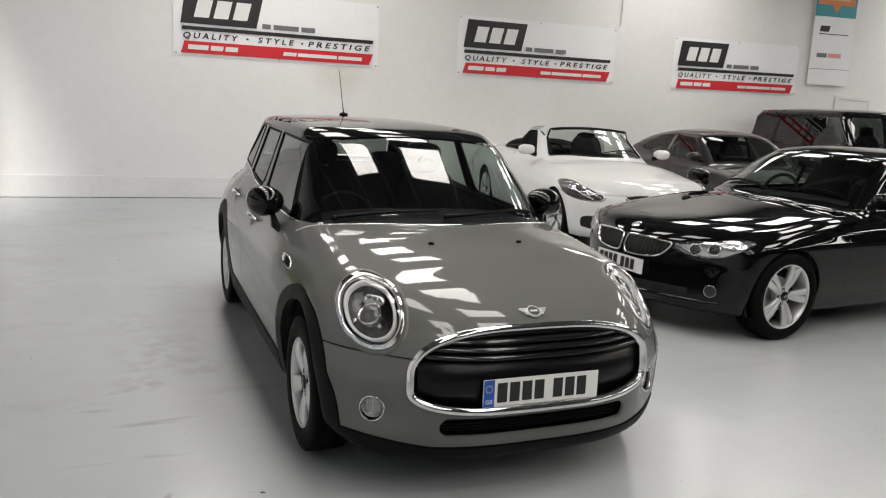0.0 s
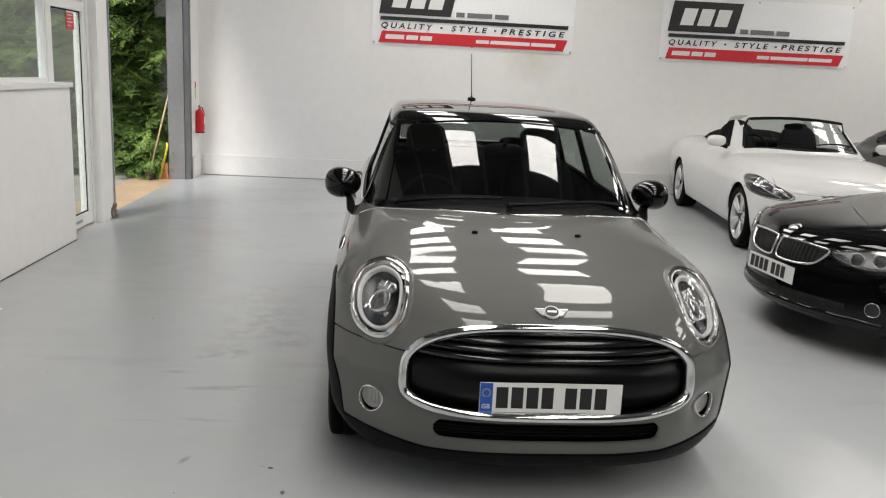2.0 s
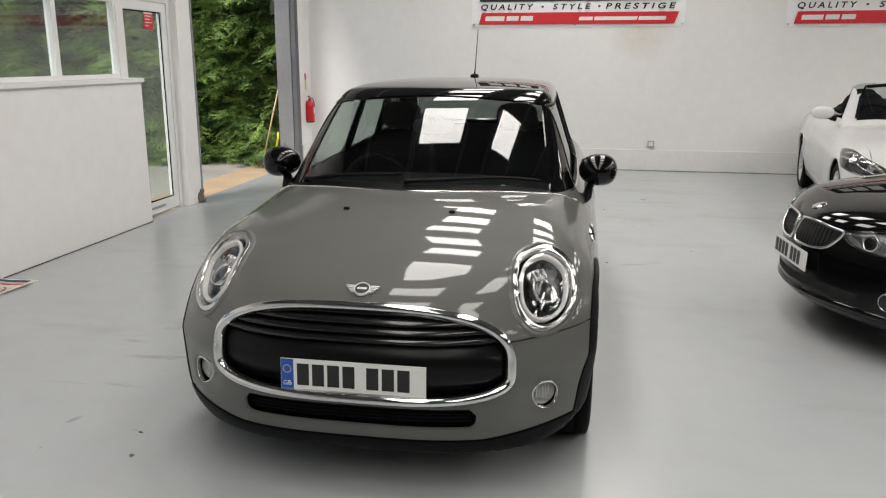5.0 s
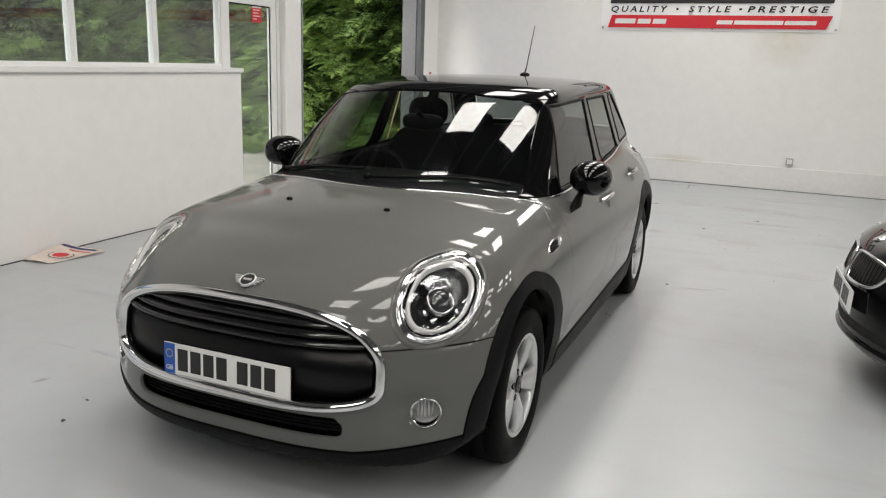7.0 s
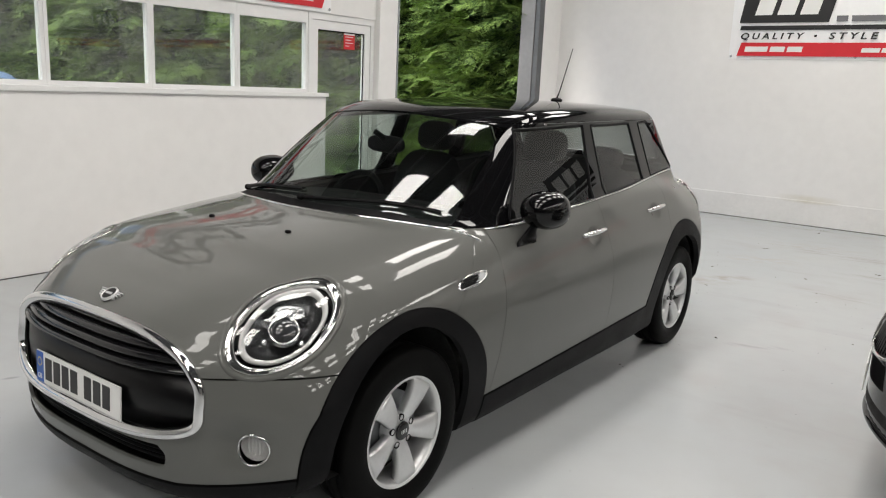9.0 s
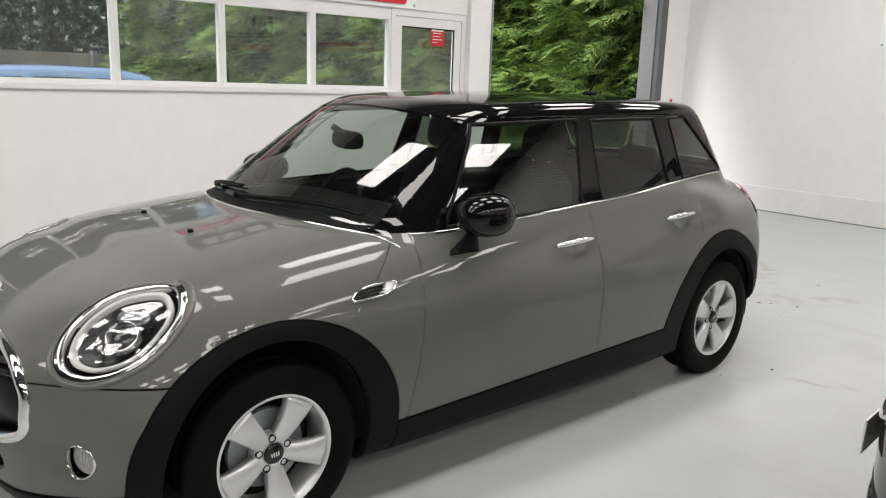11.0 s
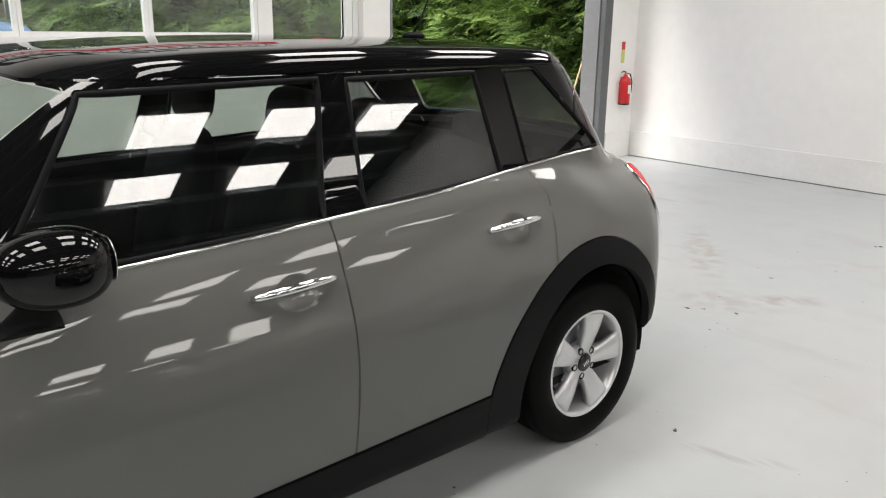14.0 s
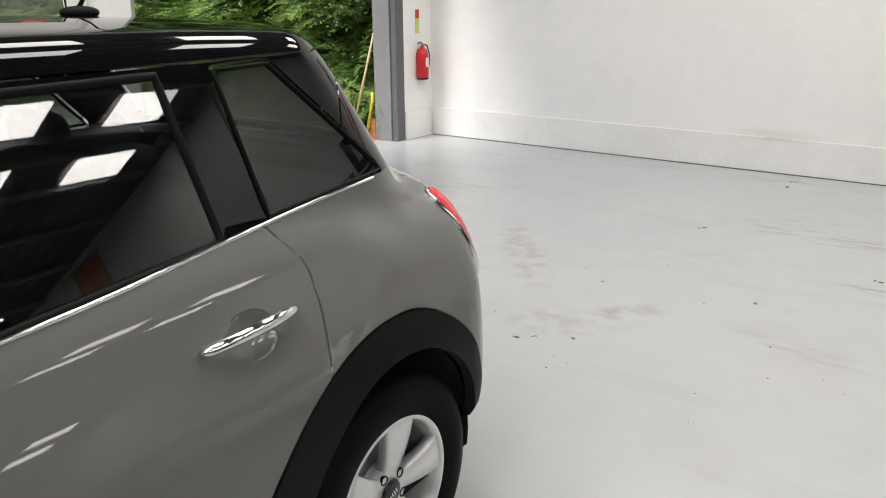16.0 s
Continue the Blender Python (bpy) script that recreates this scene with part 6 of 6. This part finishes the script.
structure("pillar_foot", bm, mat("damaged plaster", (.20, .17, .14), .9, scales=(8, 60), vary=.5, bump=.6, bump_scale=60), "broken dirty plaster at the pillar foot", "pillar foot")
structure("pillar_edge", box(-1.90, -1.664, 8.1, 8.112, 0.0, 3.7), M_STEEL, "steel edging of the pillar", "pillar edge")

ext = thing("fire_extinguisher", "red fire extinguisher hung on the wall by the opening", "fire extinguisher", pose(-1.545, 11.40, .62) @ Matrix.Scale(.87, 4))
part("cylinder", lathe([(0, 0), (0, .066), (.012, .075), (.30, .075), (.345, .062), (.37, .03), (.40, .022), (.40, 0)], 32, axis="z"), M_RED, ext, smooth=True)
part("base_ring", lathe([(-.002, .0), (-.002, .07), (.016, .077), (.018, .075)], 32, axis="z"), M_GLOSSBLACK, ext, "black base ring", smooth=True)
part("valve", tube([(0, 0, .39), (0, 0, .425)], .018, 12), M_STEEL, ext)
part("lever", tube([(0, 0, .425), (.0, -.05, .44), (0, -.09, .425)], .008, 8), M_GLOSSBLACK, ext)
part("hose", tube([(0, .02, .41), (.03, .06, .40), (.055, .07, .30), (.06, .055, .16)], .008, 8), M_RUBBER, ext, "black rubber hose", smooth=True)
part("label", box(.0745, .0765, -.03, .03, .15, .26), M_PLATEW, ext, "white instruction label")
part("wall_hook", box(-.085, -.05, -.02, .02, .32, .36), M_STEEL, ext)
sg = thing("extinguisher_sign", "narrow red and yellow sign above the extinguisher", "sign")
part("sign_top", box(-1.60, -1.596, 11.36, 11.42, 1.24, 1.33), M_RED, sg)
part("sign_bottom", box(-1.60, -1.596, 11.36, 11.42, 1.09, 1.238), mat("sign yellow green", (.52, .56, .16), .4), sg)

# ---- wall banners ----
M_GREYINK = mat("grey print", (.16, .16, .17), .45)


def flat(pts, y=0.0, thick=.0016):
    """A printed shape on the banner, from (across, up) corners."""
    bm = bmesh.new()
    a = [bm.verts.new((u, y, v)) for u, v in pts]
    b = [bm.verts.new((u, y - thick, v)) for u, v in pts]
    bm.faces.new(a[::-1]), bm.faces.new(b)
    for k in range(len(pts)):
        q = (k + 1) % len(pts)
        bm.faces.new((a[k], a[q], b[q], b[k]))
    return bm


def banner(m, x0, width=2.93):
    b = thing("wall_banner", "white vinyl banner with black logo block and red strip", "banner", m, "banners along the wall")
    bm = bmesh.new()
    nx, nz = 30, 10
    g = [[bm.verts.new((width * i / nx, .006 * noise.noise((i * .35 + x0, j * .4, 1)) + (.004 if j in (0, nz) else 0), .92 * j / nz)) for j in range(nz + 1)] for i in range(nx + 1)]
    for i in range(nx):
        for j in range(nz):
            bm.faces.new((g[i][j], g[i + 1][j], g[i + 1][j + 1], g[i][j + 1]))
    part("vinyl_sheet", bm, M_BANNER, b, smooth=True)
    part("red_strip", flat([(.10, .035), (2.79, .035), (2.85, .195), (.145, .195)], -.012), M_BANRED, b, "red strip")
    part("black_rule", flat([(.11, .345), (2.84, .345), (2.85, .395), (.12, .395)], -.012), M_INK, b)
    logo = part("logo_block", flat([(.095, .43), (1.12, .43), (1.21, .86), (.16, .86)], -.012), M_INK, b, "black slanted logo block")
    # the logo's characters as plain slanted strokes
    for u, w in ((.27, .20), (.53, .20), (.79, .20)):
        part("logo_stroke", flat([(u, .52), (u + w, .52), (u + w + .06, .76), (u + .06, .76)], -.014), M_PLATEW, logo)
    for u, w in ((1.20, .12), (1.36, .36), (1.76, .20)):
        part("small_print_bar", flat([(u, .435), (u + w, .435), (u + w, .50), (u, .50)], -.012), M_GREYINK, b)
    for u, w in ((.19, .27), (.49, .17), (.69, .17)):
        part("number_bar", flat([(u, .085), (u + w, .085), (u + w + .01, .148), (u + .01, .148)], -.014), M_PLATEW, b)
    for u, w in ((1.50, .19), (1.71, .58), (2.31, .36)):
        part("address_bar", flat([(u, .085), (u + w, .085), (u + w + .01, .135), (u + .01, .135)], -.014), M_PLATEW, b)
    for text, c, w in (("QUALITY", .50, .74), ("STYLE", 1.40, .52), ("PRESTIGE", 2.33, .94)):
        words(text, .105, M_INK, Matrix.Translation((c, -.013, .268)) @ pose(0, 0, 0, 90, 0, 0), b, wide=w, shear=.2, spacing=1.5, bold=.022)
    for c in (.98, 1.76):
        part("dot", flat([(c, .26), (c + .03, .26), (c + .03, .285), (c, .285)], -.012), M_INK, b)
    for u in (.03, 1.45, 2.90):
        for v in (.03, .89):
            e = part("eyelet", lathe([(-.002, .006), (.002, .011), (-.002, .014)], 14, axis="y"), M_STEEL, b)
            e.location = (u, -.006, v)
    return b


first_banner = banner(pose(.835, NORTH - .012, 1.985, 0, -.2, 0), .835)
for x0, z0, tilt in ((5.07, 1.985, -.5), (9.24, 1.99, -1.0)):
    copy_thing(first_banner, pose(x0, NORTH - .012, z0, 0, tilt, 0))
copy_thing(first_banner, pose(-1.728, 4.195, 2.146, 0, 0, 90))

structure("banner_rail", tube([(12.3, NORTH - .062, 4.52), (12.3, NORTH, 4.52), (12.3, NORTH - .062, 4.52), (13.65, NORTH - .062, 4.55), (13.65, NORTH, 4.55)], .02, 8), M_STEEL, "steel rail that carries the hanging banner", "rail")
flag = thing("hanging_banner", "tall hanging banner, orange and teal over white", "banner", pose(12.40, NORTH - .06, 2.27, 0, -1.5, 0))
part("cloth", flat([(0, 0), (1.06, .0), (1.06, 2.25), (0, 2.25)], 0, .004), M_BANNER, flag)
part("teal_panel", flat([(.0, 1.28), (1.06, 1.28), (1.06, 2.25), (0, 2.25)], -.005), mat("teal print", (.02, .30, .34), .5), flag)
part("orange_panel", flat([(.06, 1.50), (.42, 1.50), (.53, 1.36), (.64, 1.50), (1.0, 1.50), (1.0, 2.21), (.06, 2.21)], -.007), mat("orange print", (.72, .22, .05), .5), flag)
for v, w in ((1.58, .7), (1.70, .62), (1.82, .7)):
    part("print_bar", flat([(.16, v), (.16 + w, v), (.16 + w, v + .05), (.16, v + .05)], -.009), mat("peach print", (.8, .45, .25), .5), flag)
part("logo_block", flat([(.16, 1.0), (.40, 1.0), (.43, 1.11), (.19, 1.11)], -.005), M_INK, flag)
part("black_rule", flat([(.16, .95), (.92, .95), (.92, .965), (.16, .965)], -.005), M_INK, flag)
for u, w, m in ((.16, .26, M_GREYINK), (.45, .34, mat("pink print", (.75, .3, .32), .5))):
    part("logo_bar", flat([(u, .52), (u + w, .52), (u + w, .60), (u, .60)], -.005), m, flag)
part("hem_line", flat([(.0, .30), (1.06, .30), (1.06, .308), (0, .308)], -.005), M_GREYINK, flag)
structure("conduit", tube([(8.06, NORTH - .02, 2.99), (8.06, NORTH - .02, 5.0)], .014, 10), M_WHITE, "white plastic conduit on the wall", "conduit")
door2 = thing("door_2", "plain white flush door in the far wall", "door", kind="structure")
part("door_leaf", box(13.32, 14.15, NORTH - .03, NORTH - .004, .0, 2.03), M_WHITE, door2)
bm = box(13.25, 13.315, NORTH - .04, NORTH, 0, 2.10)
box(14.155, 14.22, NORTH - .04, NORTH, 0, 2.10, bm)
box(13.315, 14.155, NORTH - .04, NORTH, 2.035, 2.10, bm)
part("door_frame", bm, M_WHITE, door2)
part("door_handle", tube([(13.40, NORTH - .03, 1.0), (13.40, NORTH - .08, 1.0), (13.51, NORTH - .08, 1.0)], .009, 8), M_STEEL, door2)
sock = thing("wall_socket", "small grey socket box low on the wall", "socket", pose(3.42, NORTH - .021, .385))
part("box", box(-.045, .045, -.035, 0, -.045, .045), mat("grey socket plastic", (.42, .42, .41), .5, scales=(8, 60), vary=.1), sock, bevel=.004)
part("socket_face", box(-.03, .03, -.040, -.036, -.03, .03), M_WHITE, sock)

# ---- sheet lying on the floor ----
def on_sheet(s, t, lift=0.0):
    """A place on the printed sheet, whose far corner leans up against the wall."""
    a, d, b, c = Vector((-1.622, 4.40, .012)), Vector((-1.398, 4.44, .004)), Vector((-1.628, 4.77, .055)), Vector((-1.318, 4.88, .006))
    p = a * (1 - s) * (1 - t) + d * s * (1 - t) + b * (1 - s) * t + c * s * t
    return p + Vector((0, 0, .010 * math.sin(3 * s + 2 * t) ** 2 + .006 * max(0, noise.noise((s * 4, t * 4, 3))) + lift))


def sheet_print(s0, s1, t0, t1, n=8, lift=.003, round_off=False):
    bm = bmesh.new()
    g = []
    for i in range(n + 1):
        row = []
        for j in range(n + 1):
            u, v = 2 * i / n - 1, 2 * j / n - 1
            if round_off:
                u, v = u * math.sqrt(1 - v * v / 2), v * math.sqrt(1 - u * u / 2)
            row.append(bm.verts.new(on_sheet(s0 + (s1 - s0) * (u + 1) / 2, t0 + (t1 - t0) * (v + 1) / 2, lift)))
        g.append(row)
    for i in range(n):
        for j in range(n):
            bm.faces.new((g[i][j], g[i + 1][j], g[i + 1][j + 1], g[i][j + 1]))
    return bm


sheet = thing("floor_paper", "curled cream printed leaflet with red emblem lying by the wall", "paper")
M_LEAFLET = mat("creased cream paper", (.76, .65, .58), .6, scales=(6, 40), vary=.14, bump=.6, bump_scale=22, bump_dist=.02)
part("sheet", sheet_print(0, 1, 0, 1, 18, 0), M_LEAFLET, sheet, smooth=True)
part("emblem_ring", sheet_print(.30, .86, .25, .62, 10, .003, True), M_INK, sheet, smooth=True)
part("emblem_field", sheet_print(.33, .83, .265, .605, 10, .0045, True), M_LEAFLET, sheet, smooth=True)
part("emblem", sheet_print(.42, .74, .31, .56, 10, .006, True), M_BANRED, sheet, "red emblem", smooth=True)
part("navy_bar", sheet_print(.06, .90, .86, .95), mat("navy print", (.015, .02, .10), .4), sheet, smooth=True)
part("red_line", sheet_print(.40, .92, .74, .78), M_BANRED, sheet, smooth=True)

crumbs = thing("floor_debris", "small dark crumbs of dirt scattered on the floor", "debris", kind="stuff")
rng = np.random.default_rng(11)
bm = bmesh.new()
spots = [(2.06, 9.61, 2), (3.16, 9.13, 2.4), (2.70, 8.44, 1.6), (1.05, 8.74, 1), (1.80, 8.46, 1), (1.95, 8.29, 1.4), (1.93, 7.76, 1.2), (1.85, 7.73, 1), (1.90, 7.42, 1.5), (1.98, 7.49, 1.6), (2.14, 7.55, 1.6),
         (2.17, 7.21, 1.2), (2.89, 7.97, 1), (3.13, 7.76, 1.2), (2.93, 7.68, 1), (2.26, 11.12, 2), (2.25, 11.37, 2.5), (2.64, 6.18, 2), (2.43, 5.28, 1.4), (.67, 2.73, 2.2), (.60, 2.91, 1.8)]
for x, y, s in spots + [(rng.uniform(1.6, 4.2), rng.uniform(5.5, 11.4), rng.uniform(.5, 1.0)) for _ in range(46)] + [(rng.uniform(-1.4, .6), rng.uniform(2.5, 11.4), rng.uniform(.5, 1.0)) for _ in range(30)]:
    for _ in range(2 if s > 1.3 else 1):
        r = .0036 * s * rng.uniform(.6, 1.1)
        blob(r * rng.uniform(.8, 2.4), r * rng.uniform(.7, 1.5), r * .5, 2, 6, 4, (x + rng.normal(0, .012), y + rng.normal(0, .012), r * .4), bm)
part("crumbs", bm, mat("dark grit", (.14, .125, .11), .9, scales=(20, 90), vary=.4), crumbs)

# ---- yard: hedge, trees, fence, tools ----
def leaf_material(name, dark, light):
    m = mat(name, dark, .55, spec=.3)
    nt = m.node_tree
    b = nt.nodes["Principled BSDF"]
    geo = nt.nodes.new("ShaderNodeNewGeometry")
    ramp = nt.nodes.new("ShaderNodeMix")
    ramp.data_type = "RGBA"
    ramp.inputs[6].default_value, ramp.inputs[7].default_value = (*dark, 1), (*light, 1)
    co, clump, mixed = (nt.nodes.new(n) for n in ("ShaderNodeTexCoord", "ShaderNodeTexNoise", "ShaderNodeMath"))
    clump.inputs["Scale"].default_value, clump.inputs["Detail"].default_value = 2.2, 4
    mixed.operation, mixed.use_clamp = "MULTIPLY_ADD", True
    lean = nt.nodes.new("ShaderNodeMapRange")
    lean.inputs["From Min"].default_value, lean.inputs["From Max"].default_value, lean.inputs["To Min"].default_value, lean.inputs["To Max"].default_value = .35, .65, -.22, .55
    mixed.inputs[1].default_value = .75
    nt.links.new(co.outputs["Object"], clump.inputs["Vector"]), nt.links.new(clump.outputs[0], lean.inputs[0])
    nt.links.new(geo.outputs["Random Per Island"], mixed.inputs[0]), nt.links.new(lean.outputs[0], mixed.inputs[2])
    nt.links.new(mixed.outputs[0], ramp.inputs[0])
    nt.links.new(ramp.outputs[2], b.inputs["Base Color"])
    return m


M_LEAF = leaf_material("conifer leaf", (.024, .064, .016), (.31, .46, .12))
# Darker copy of the leaf, with the shade put into its colour.
M_LEAFSHADE = leaf_material("conifer leaf with painted shade", (.012, .026, .010), (.05, .085, .03))
M_BARK = mat("dark bark", (.07, .05, .038), .9, scales=(3, 30), vary=.35, bump=.6, bump_scale=30, bump_dist=.03)


def sprays(centres, size, rng, out):
    """Feathery drooping sprays: each a stem with paired leaflets, as one mesh; out: outward directions."""
    n = len(centres)
    verts, faces = [], []
    d = out + rng.normal(0, .45, (n, 3)) + np.array((0, 0, -.35))
    d /= np.linalg.norm(d, axis=1, keepdims=True)
    side = np.cross(d, rng.normal(0, 1, (n, 3)) * .4 + np.array((0, 0, 1.0)))
    side /= np.linalg.norm(side, axis=1, keepdims=True)
    up = np.cross(side, d)
    s = size * rng.uniform(.6, 1.35, n)
    tmpl = []
    for k in range(4):
        a = k / 4
        w = .30 * (1 - .5 * a)
        tmpl.append([(a, 0, .02), (a + .20, w, -.05 - .06 * a), (a + .36, w * .85, -.10), (a + .11, 0, 0)])
        tmpl.append([(a, 0, .02), (a + .11, 0, 0), (a + .36, -w * .85, -.10), (a + .20, -w, -.05 - .06 * a)])
    T = np.array(tmpl)                                     # 8 leaflets x 4 corners x (along, across, up)
    P = (centres[:, None, None, :] + s[:, None, None, None] * (T[None, ..., 0:1] * d[:, None, None, :] + T[None, ..., 1:2] * side[:, None, None, :] + T[None, ..., 2:3] * up[:, None, None, :]))
    verts = P.reshape(-1, 3)
    faces = np.arange(len(verts)).reshape(-1, 4)
    return verts, faces


rng = np.random.default_rng(7)
hedge = thing("conifer_hedge", "tall dense green conifer hedge along the yard", "hedge", kind="stuff")


def hedge_face(x, z, phase=0.0):
    return 11.35 - .55 * np.maximum(-x - 7.5, 0) + .38 * np.sin(x * 1.7 + phase) * np.cos(z * 1.1) + .22 * np.sin(x * 4.1 + z * 2.3) + .10 * z


def fronds(base, d, length, rng, pairs=9, leaflets=5):
    """Flat drooping conifer fronds: side sprays along a bough, each set with small pointed leaflets, as one mesh."""
    def unit(v):
        return v / np.maximum(np.linalg.norm(v, axis=-1, keepdims=True), 1e-6)
    d = unit(d)
    side = unit(np.cross(d, np.array((0, 0, 1.0)) + rng.normal(0, .35, d.shape)))
    nrm = np.cross(side, d)
    quads = []
    for k in range(pairs):
        for sign in (-1, 1):
            u = (k + .6 + rng.uniform(-.3, .3, len(d))) / pairs
            a = np.radians(55 - 25 * u) + rng.normal(0, .15, len(d))
            root = base + d * (length * u)[:, None] - np.array((0, 0, 1.0)) * (.22 * length * u * u)[:, None]
            way = unit(d * np.cos(a)[:, None] + sign * side * np.sin(a)[:, None] + nrm * rng.normal(-.12, .18, len(d))[:, None])
            size = (length * (.52 - .36 * u) + .03) * rng.uniform(.7, 1.2, len(d))
            across = unit(np.cross(nrm, way))
            for j in range(leaflets):
                v = (j + .5) / leaflets
                c = root + way * (size * v)[:, None] - nrm * (.10 * size * v * v)[:, None]
                for turn in ((-1, 1) if j < leaflets - 1 else (0,)):
                    leaf = unit(way * .8 + across * (.62 * turn) - nrm * .12)
                    wide = unit(np.cross(nrm, leaf))
                    ll = (size * (.40 - .20 * v))[:, None]
                    quads.append(np.stack([c, c + leaf * ll * .45 + wide * ll * .17, c + leaf * ll, c + leaf * ll * .45 - wide * ll * .17], 1))
    V = np.concatenate(quads).reshape(-1, 3)
    return V, np.arange(len(V)).reshape(-1, 4)


n = 3000
bx = -1.95 - 11.3 * rng.random(n) ** 1.25
bz = .05 + 4.5 * rng.random(n) ** 1.2
base = np.stack([bx, hedge_face(bx, bz) + rng.uniform(-.05, .45, n), bz], -1)
d = np.stack([rng.normal(0, .5, n), -np.ones(n), rng.normal(-.05, .28, n)], -1)
reach = rng.uniform(.38, .72, n) * (1 + .03 * np.abs(bx))
keep = base[:, 0] + d[:, 0] * reach < -1.95
v, f = fronds(base[keep], d[keep], reach[keep], rng)
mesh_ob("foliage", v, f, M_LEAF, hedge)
# Dark sheet behind the fronds; the shade between them is in its colour.
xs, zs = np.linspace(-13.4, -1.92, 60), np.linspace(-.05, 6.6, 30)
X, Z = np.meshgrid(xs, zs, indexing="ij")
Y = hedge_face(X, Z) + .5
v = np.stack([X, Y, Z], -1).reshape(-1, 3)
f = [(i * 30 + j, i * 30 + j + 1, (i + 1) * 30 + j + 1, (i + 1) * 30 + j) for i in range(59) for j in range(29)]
mesh_ob("hedge_shade_sheet", v, f, M_LEAFSHADE, hedge, smooth=True)


def conifer(x, y, h, lean, r=.16):
    t = thing("conifer_tree", "tall dark conifer with bare lower trunk", "tree", pose(x, y, -.02), "trees behind the fence")
    pts = [(0, 0, 0), (lean * .3, .05, h * .3), (lean * .7, 0, h * .6), (lean, .05, h)]
    part("trunk", tube(pts, [r, r * .8, r * .55, .03], 10), M_BARK, t, smooth=True)
    for k in range(10):
        z = h * (.18 + .07 * k)
        a = k * 2.4
        part("limb", tube([(lean * z / h, 0, z), (lean * z / h + 1.1 * math.cos(a), 1.1 * math.sin(a), z + .15)], [.035, .012], 6), M_BARK, t)
    m = 4200
    zz = h * (.16 + .82 * rng.random(m) ** .95)
    rad = (1.1 - zz / (h * 1.05)) * 1.9 * np.sqrt(rng.random(m)) + .15
    a = rng.uniform(0, 2 * math.pi, m)
    c = np.stack([lean * zz / h + rad * np.cos(a), rad * np.sin(a), zz], -1)
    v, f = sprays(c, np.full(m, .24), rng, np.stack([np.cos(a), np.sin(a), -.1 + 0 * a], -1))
    # The crown's shade comes from the darker leaf colour.
    mesh_ob("crown", v, f, M_LEAFSHADE, t)
    return t


for x, y, h, lean in ((-17.0, 7.6, 7.5, .4), (-17.8, 6.3, 8.2, -.2), (-17.1, 5.0, 7.8, .3), (-18.0, 3.6, 8.6, .1), (-17.2, 2.2, 7.6, -.3), (-18.2, .6, 8.4, .2), (-17.3, 9.2, 8.0, .0), (-17.6, -1.2, 8, .3)):
    conifer(x, y, h, lean)
fence = thing("timber_fence", "weathered timber panel fence with concrete posts", "fence", kind="structure")
M_FENCE = mat("weathered fence boards", (.46, .38, .28), .85, scales=(1.5, 25), vary=.3, bump=.4, bump_scale=40)
M_POST = mat("concrete post", (.36, .34, .31), .85, scales=(3, 30), vary=.15)
board = None
for k in range(7):
    y = -3.6 + 1.9 * k
    part("post", box(-14.08, -13.96, y - .06, y + .06, -.02, 1.86), M_POST, fence)
    for j in range(12):
        ob = part("board", box(-14.03, -14.01, y + .07, y + 1.83, .10 + .142 * j, .10 + .142 * j + .138), M_FENCE, fence) if board is None else None
        if ob is None:
            ob = bpy.data.objects.new("board", board.data)
            scene.collection.objects.link(ob)
            ob.parent = fence
            ob.location = (.004 * (j % 2), 1.9 * k, .142 * j)
        else:
            board = ob
# Light blue paint carries the sky's reflection on this car.
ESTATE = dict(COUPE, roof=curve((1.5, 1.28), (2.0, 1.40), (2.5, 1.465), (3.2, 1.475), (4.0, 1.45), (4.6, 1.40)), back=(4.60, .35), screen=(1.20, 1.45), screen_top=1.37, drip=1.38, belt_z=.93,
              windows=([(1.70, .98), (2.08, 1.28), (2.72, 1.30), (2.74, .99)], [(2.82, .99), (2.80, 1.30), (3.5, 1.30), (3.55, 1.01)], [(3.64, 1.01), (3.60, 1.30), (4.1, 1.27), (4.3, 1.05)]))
parked_car(ESTATE, "parked_car", "estate car parked in the yard by the fence, sky reflection painted light blue", pose(-7.6, 8.4, .04, 0, 0, 180), mat("sky reflection blue car paint", (.36, .50, .74), .4, coat=1.0, coat_rough=.02, scales=(3, 200), vary=.02, vary_rough=False), detail=.09, cabin=False)

broom = thing("broom", "wooden handled broom leaning by the opening", "broom")
part("handle", tube([(-2.115, 10.90, .09), (-1.87, 11.03, 1.17)], .012, 8), mat("pale broom wood", (.55, .40, .24), .6, scales=(6, 60), vary=.2), broom, smooth=True)
part("brush_head", box(-2.17, -2.07, 10.84, 10.96, -.004, .10), M_BARK, broom, bevel=.012)
bar = thing("yellow_bar", "yellow painted metal bar leaning by the opening", "bar")
part("bar", tube([(-2.01, 10.99, .0), (-1.90, 10.985, .42), (-1.895, 10.98, .50)], .016, 8), mat("yellow paint", (.75, .62, .06), .45, scales=(5, 50), vary=.15), bar, smooth=True)
brick = thing("brick_stack", "orange brick leaning by the steel post", "brick")
part("brick", box(-2.00, -1.895, 11.01, 11.11, -.004, .22), mat("orange brick", (.50, .20, .09), .85, scales=(6, 50), vary=.2, bump=.4), brick, bevel=.006)
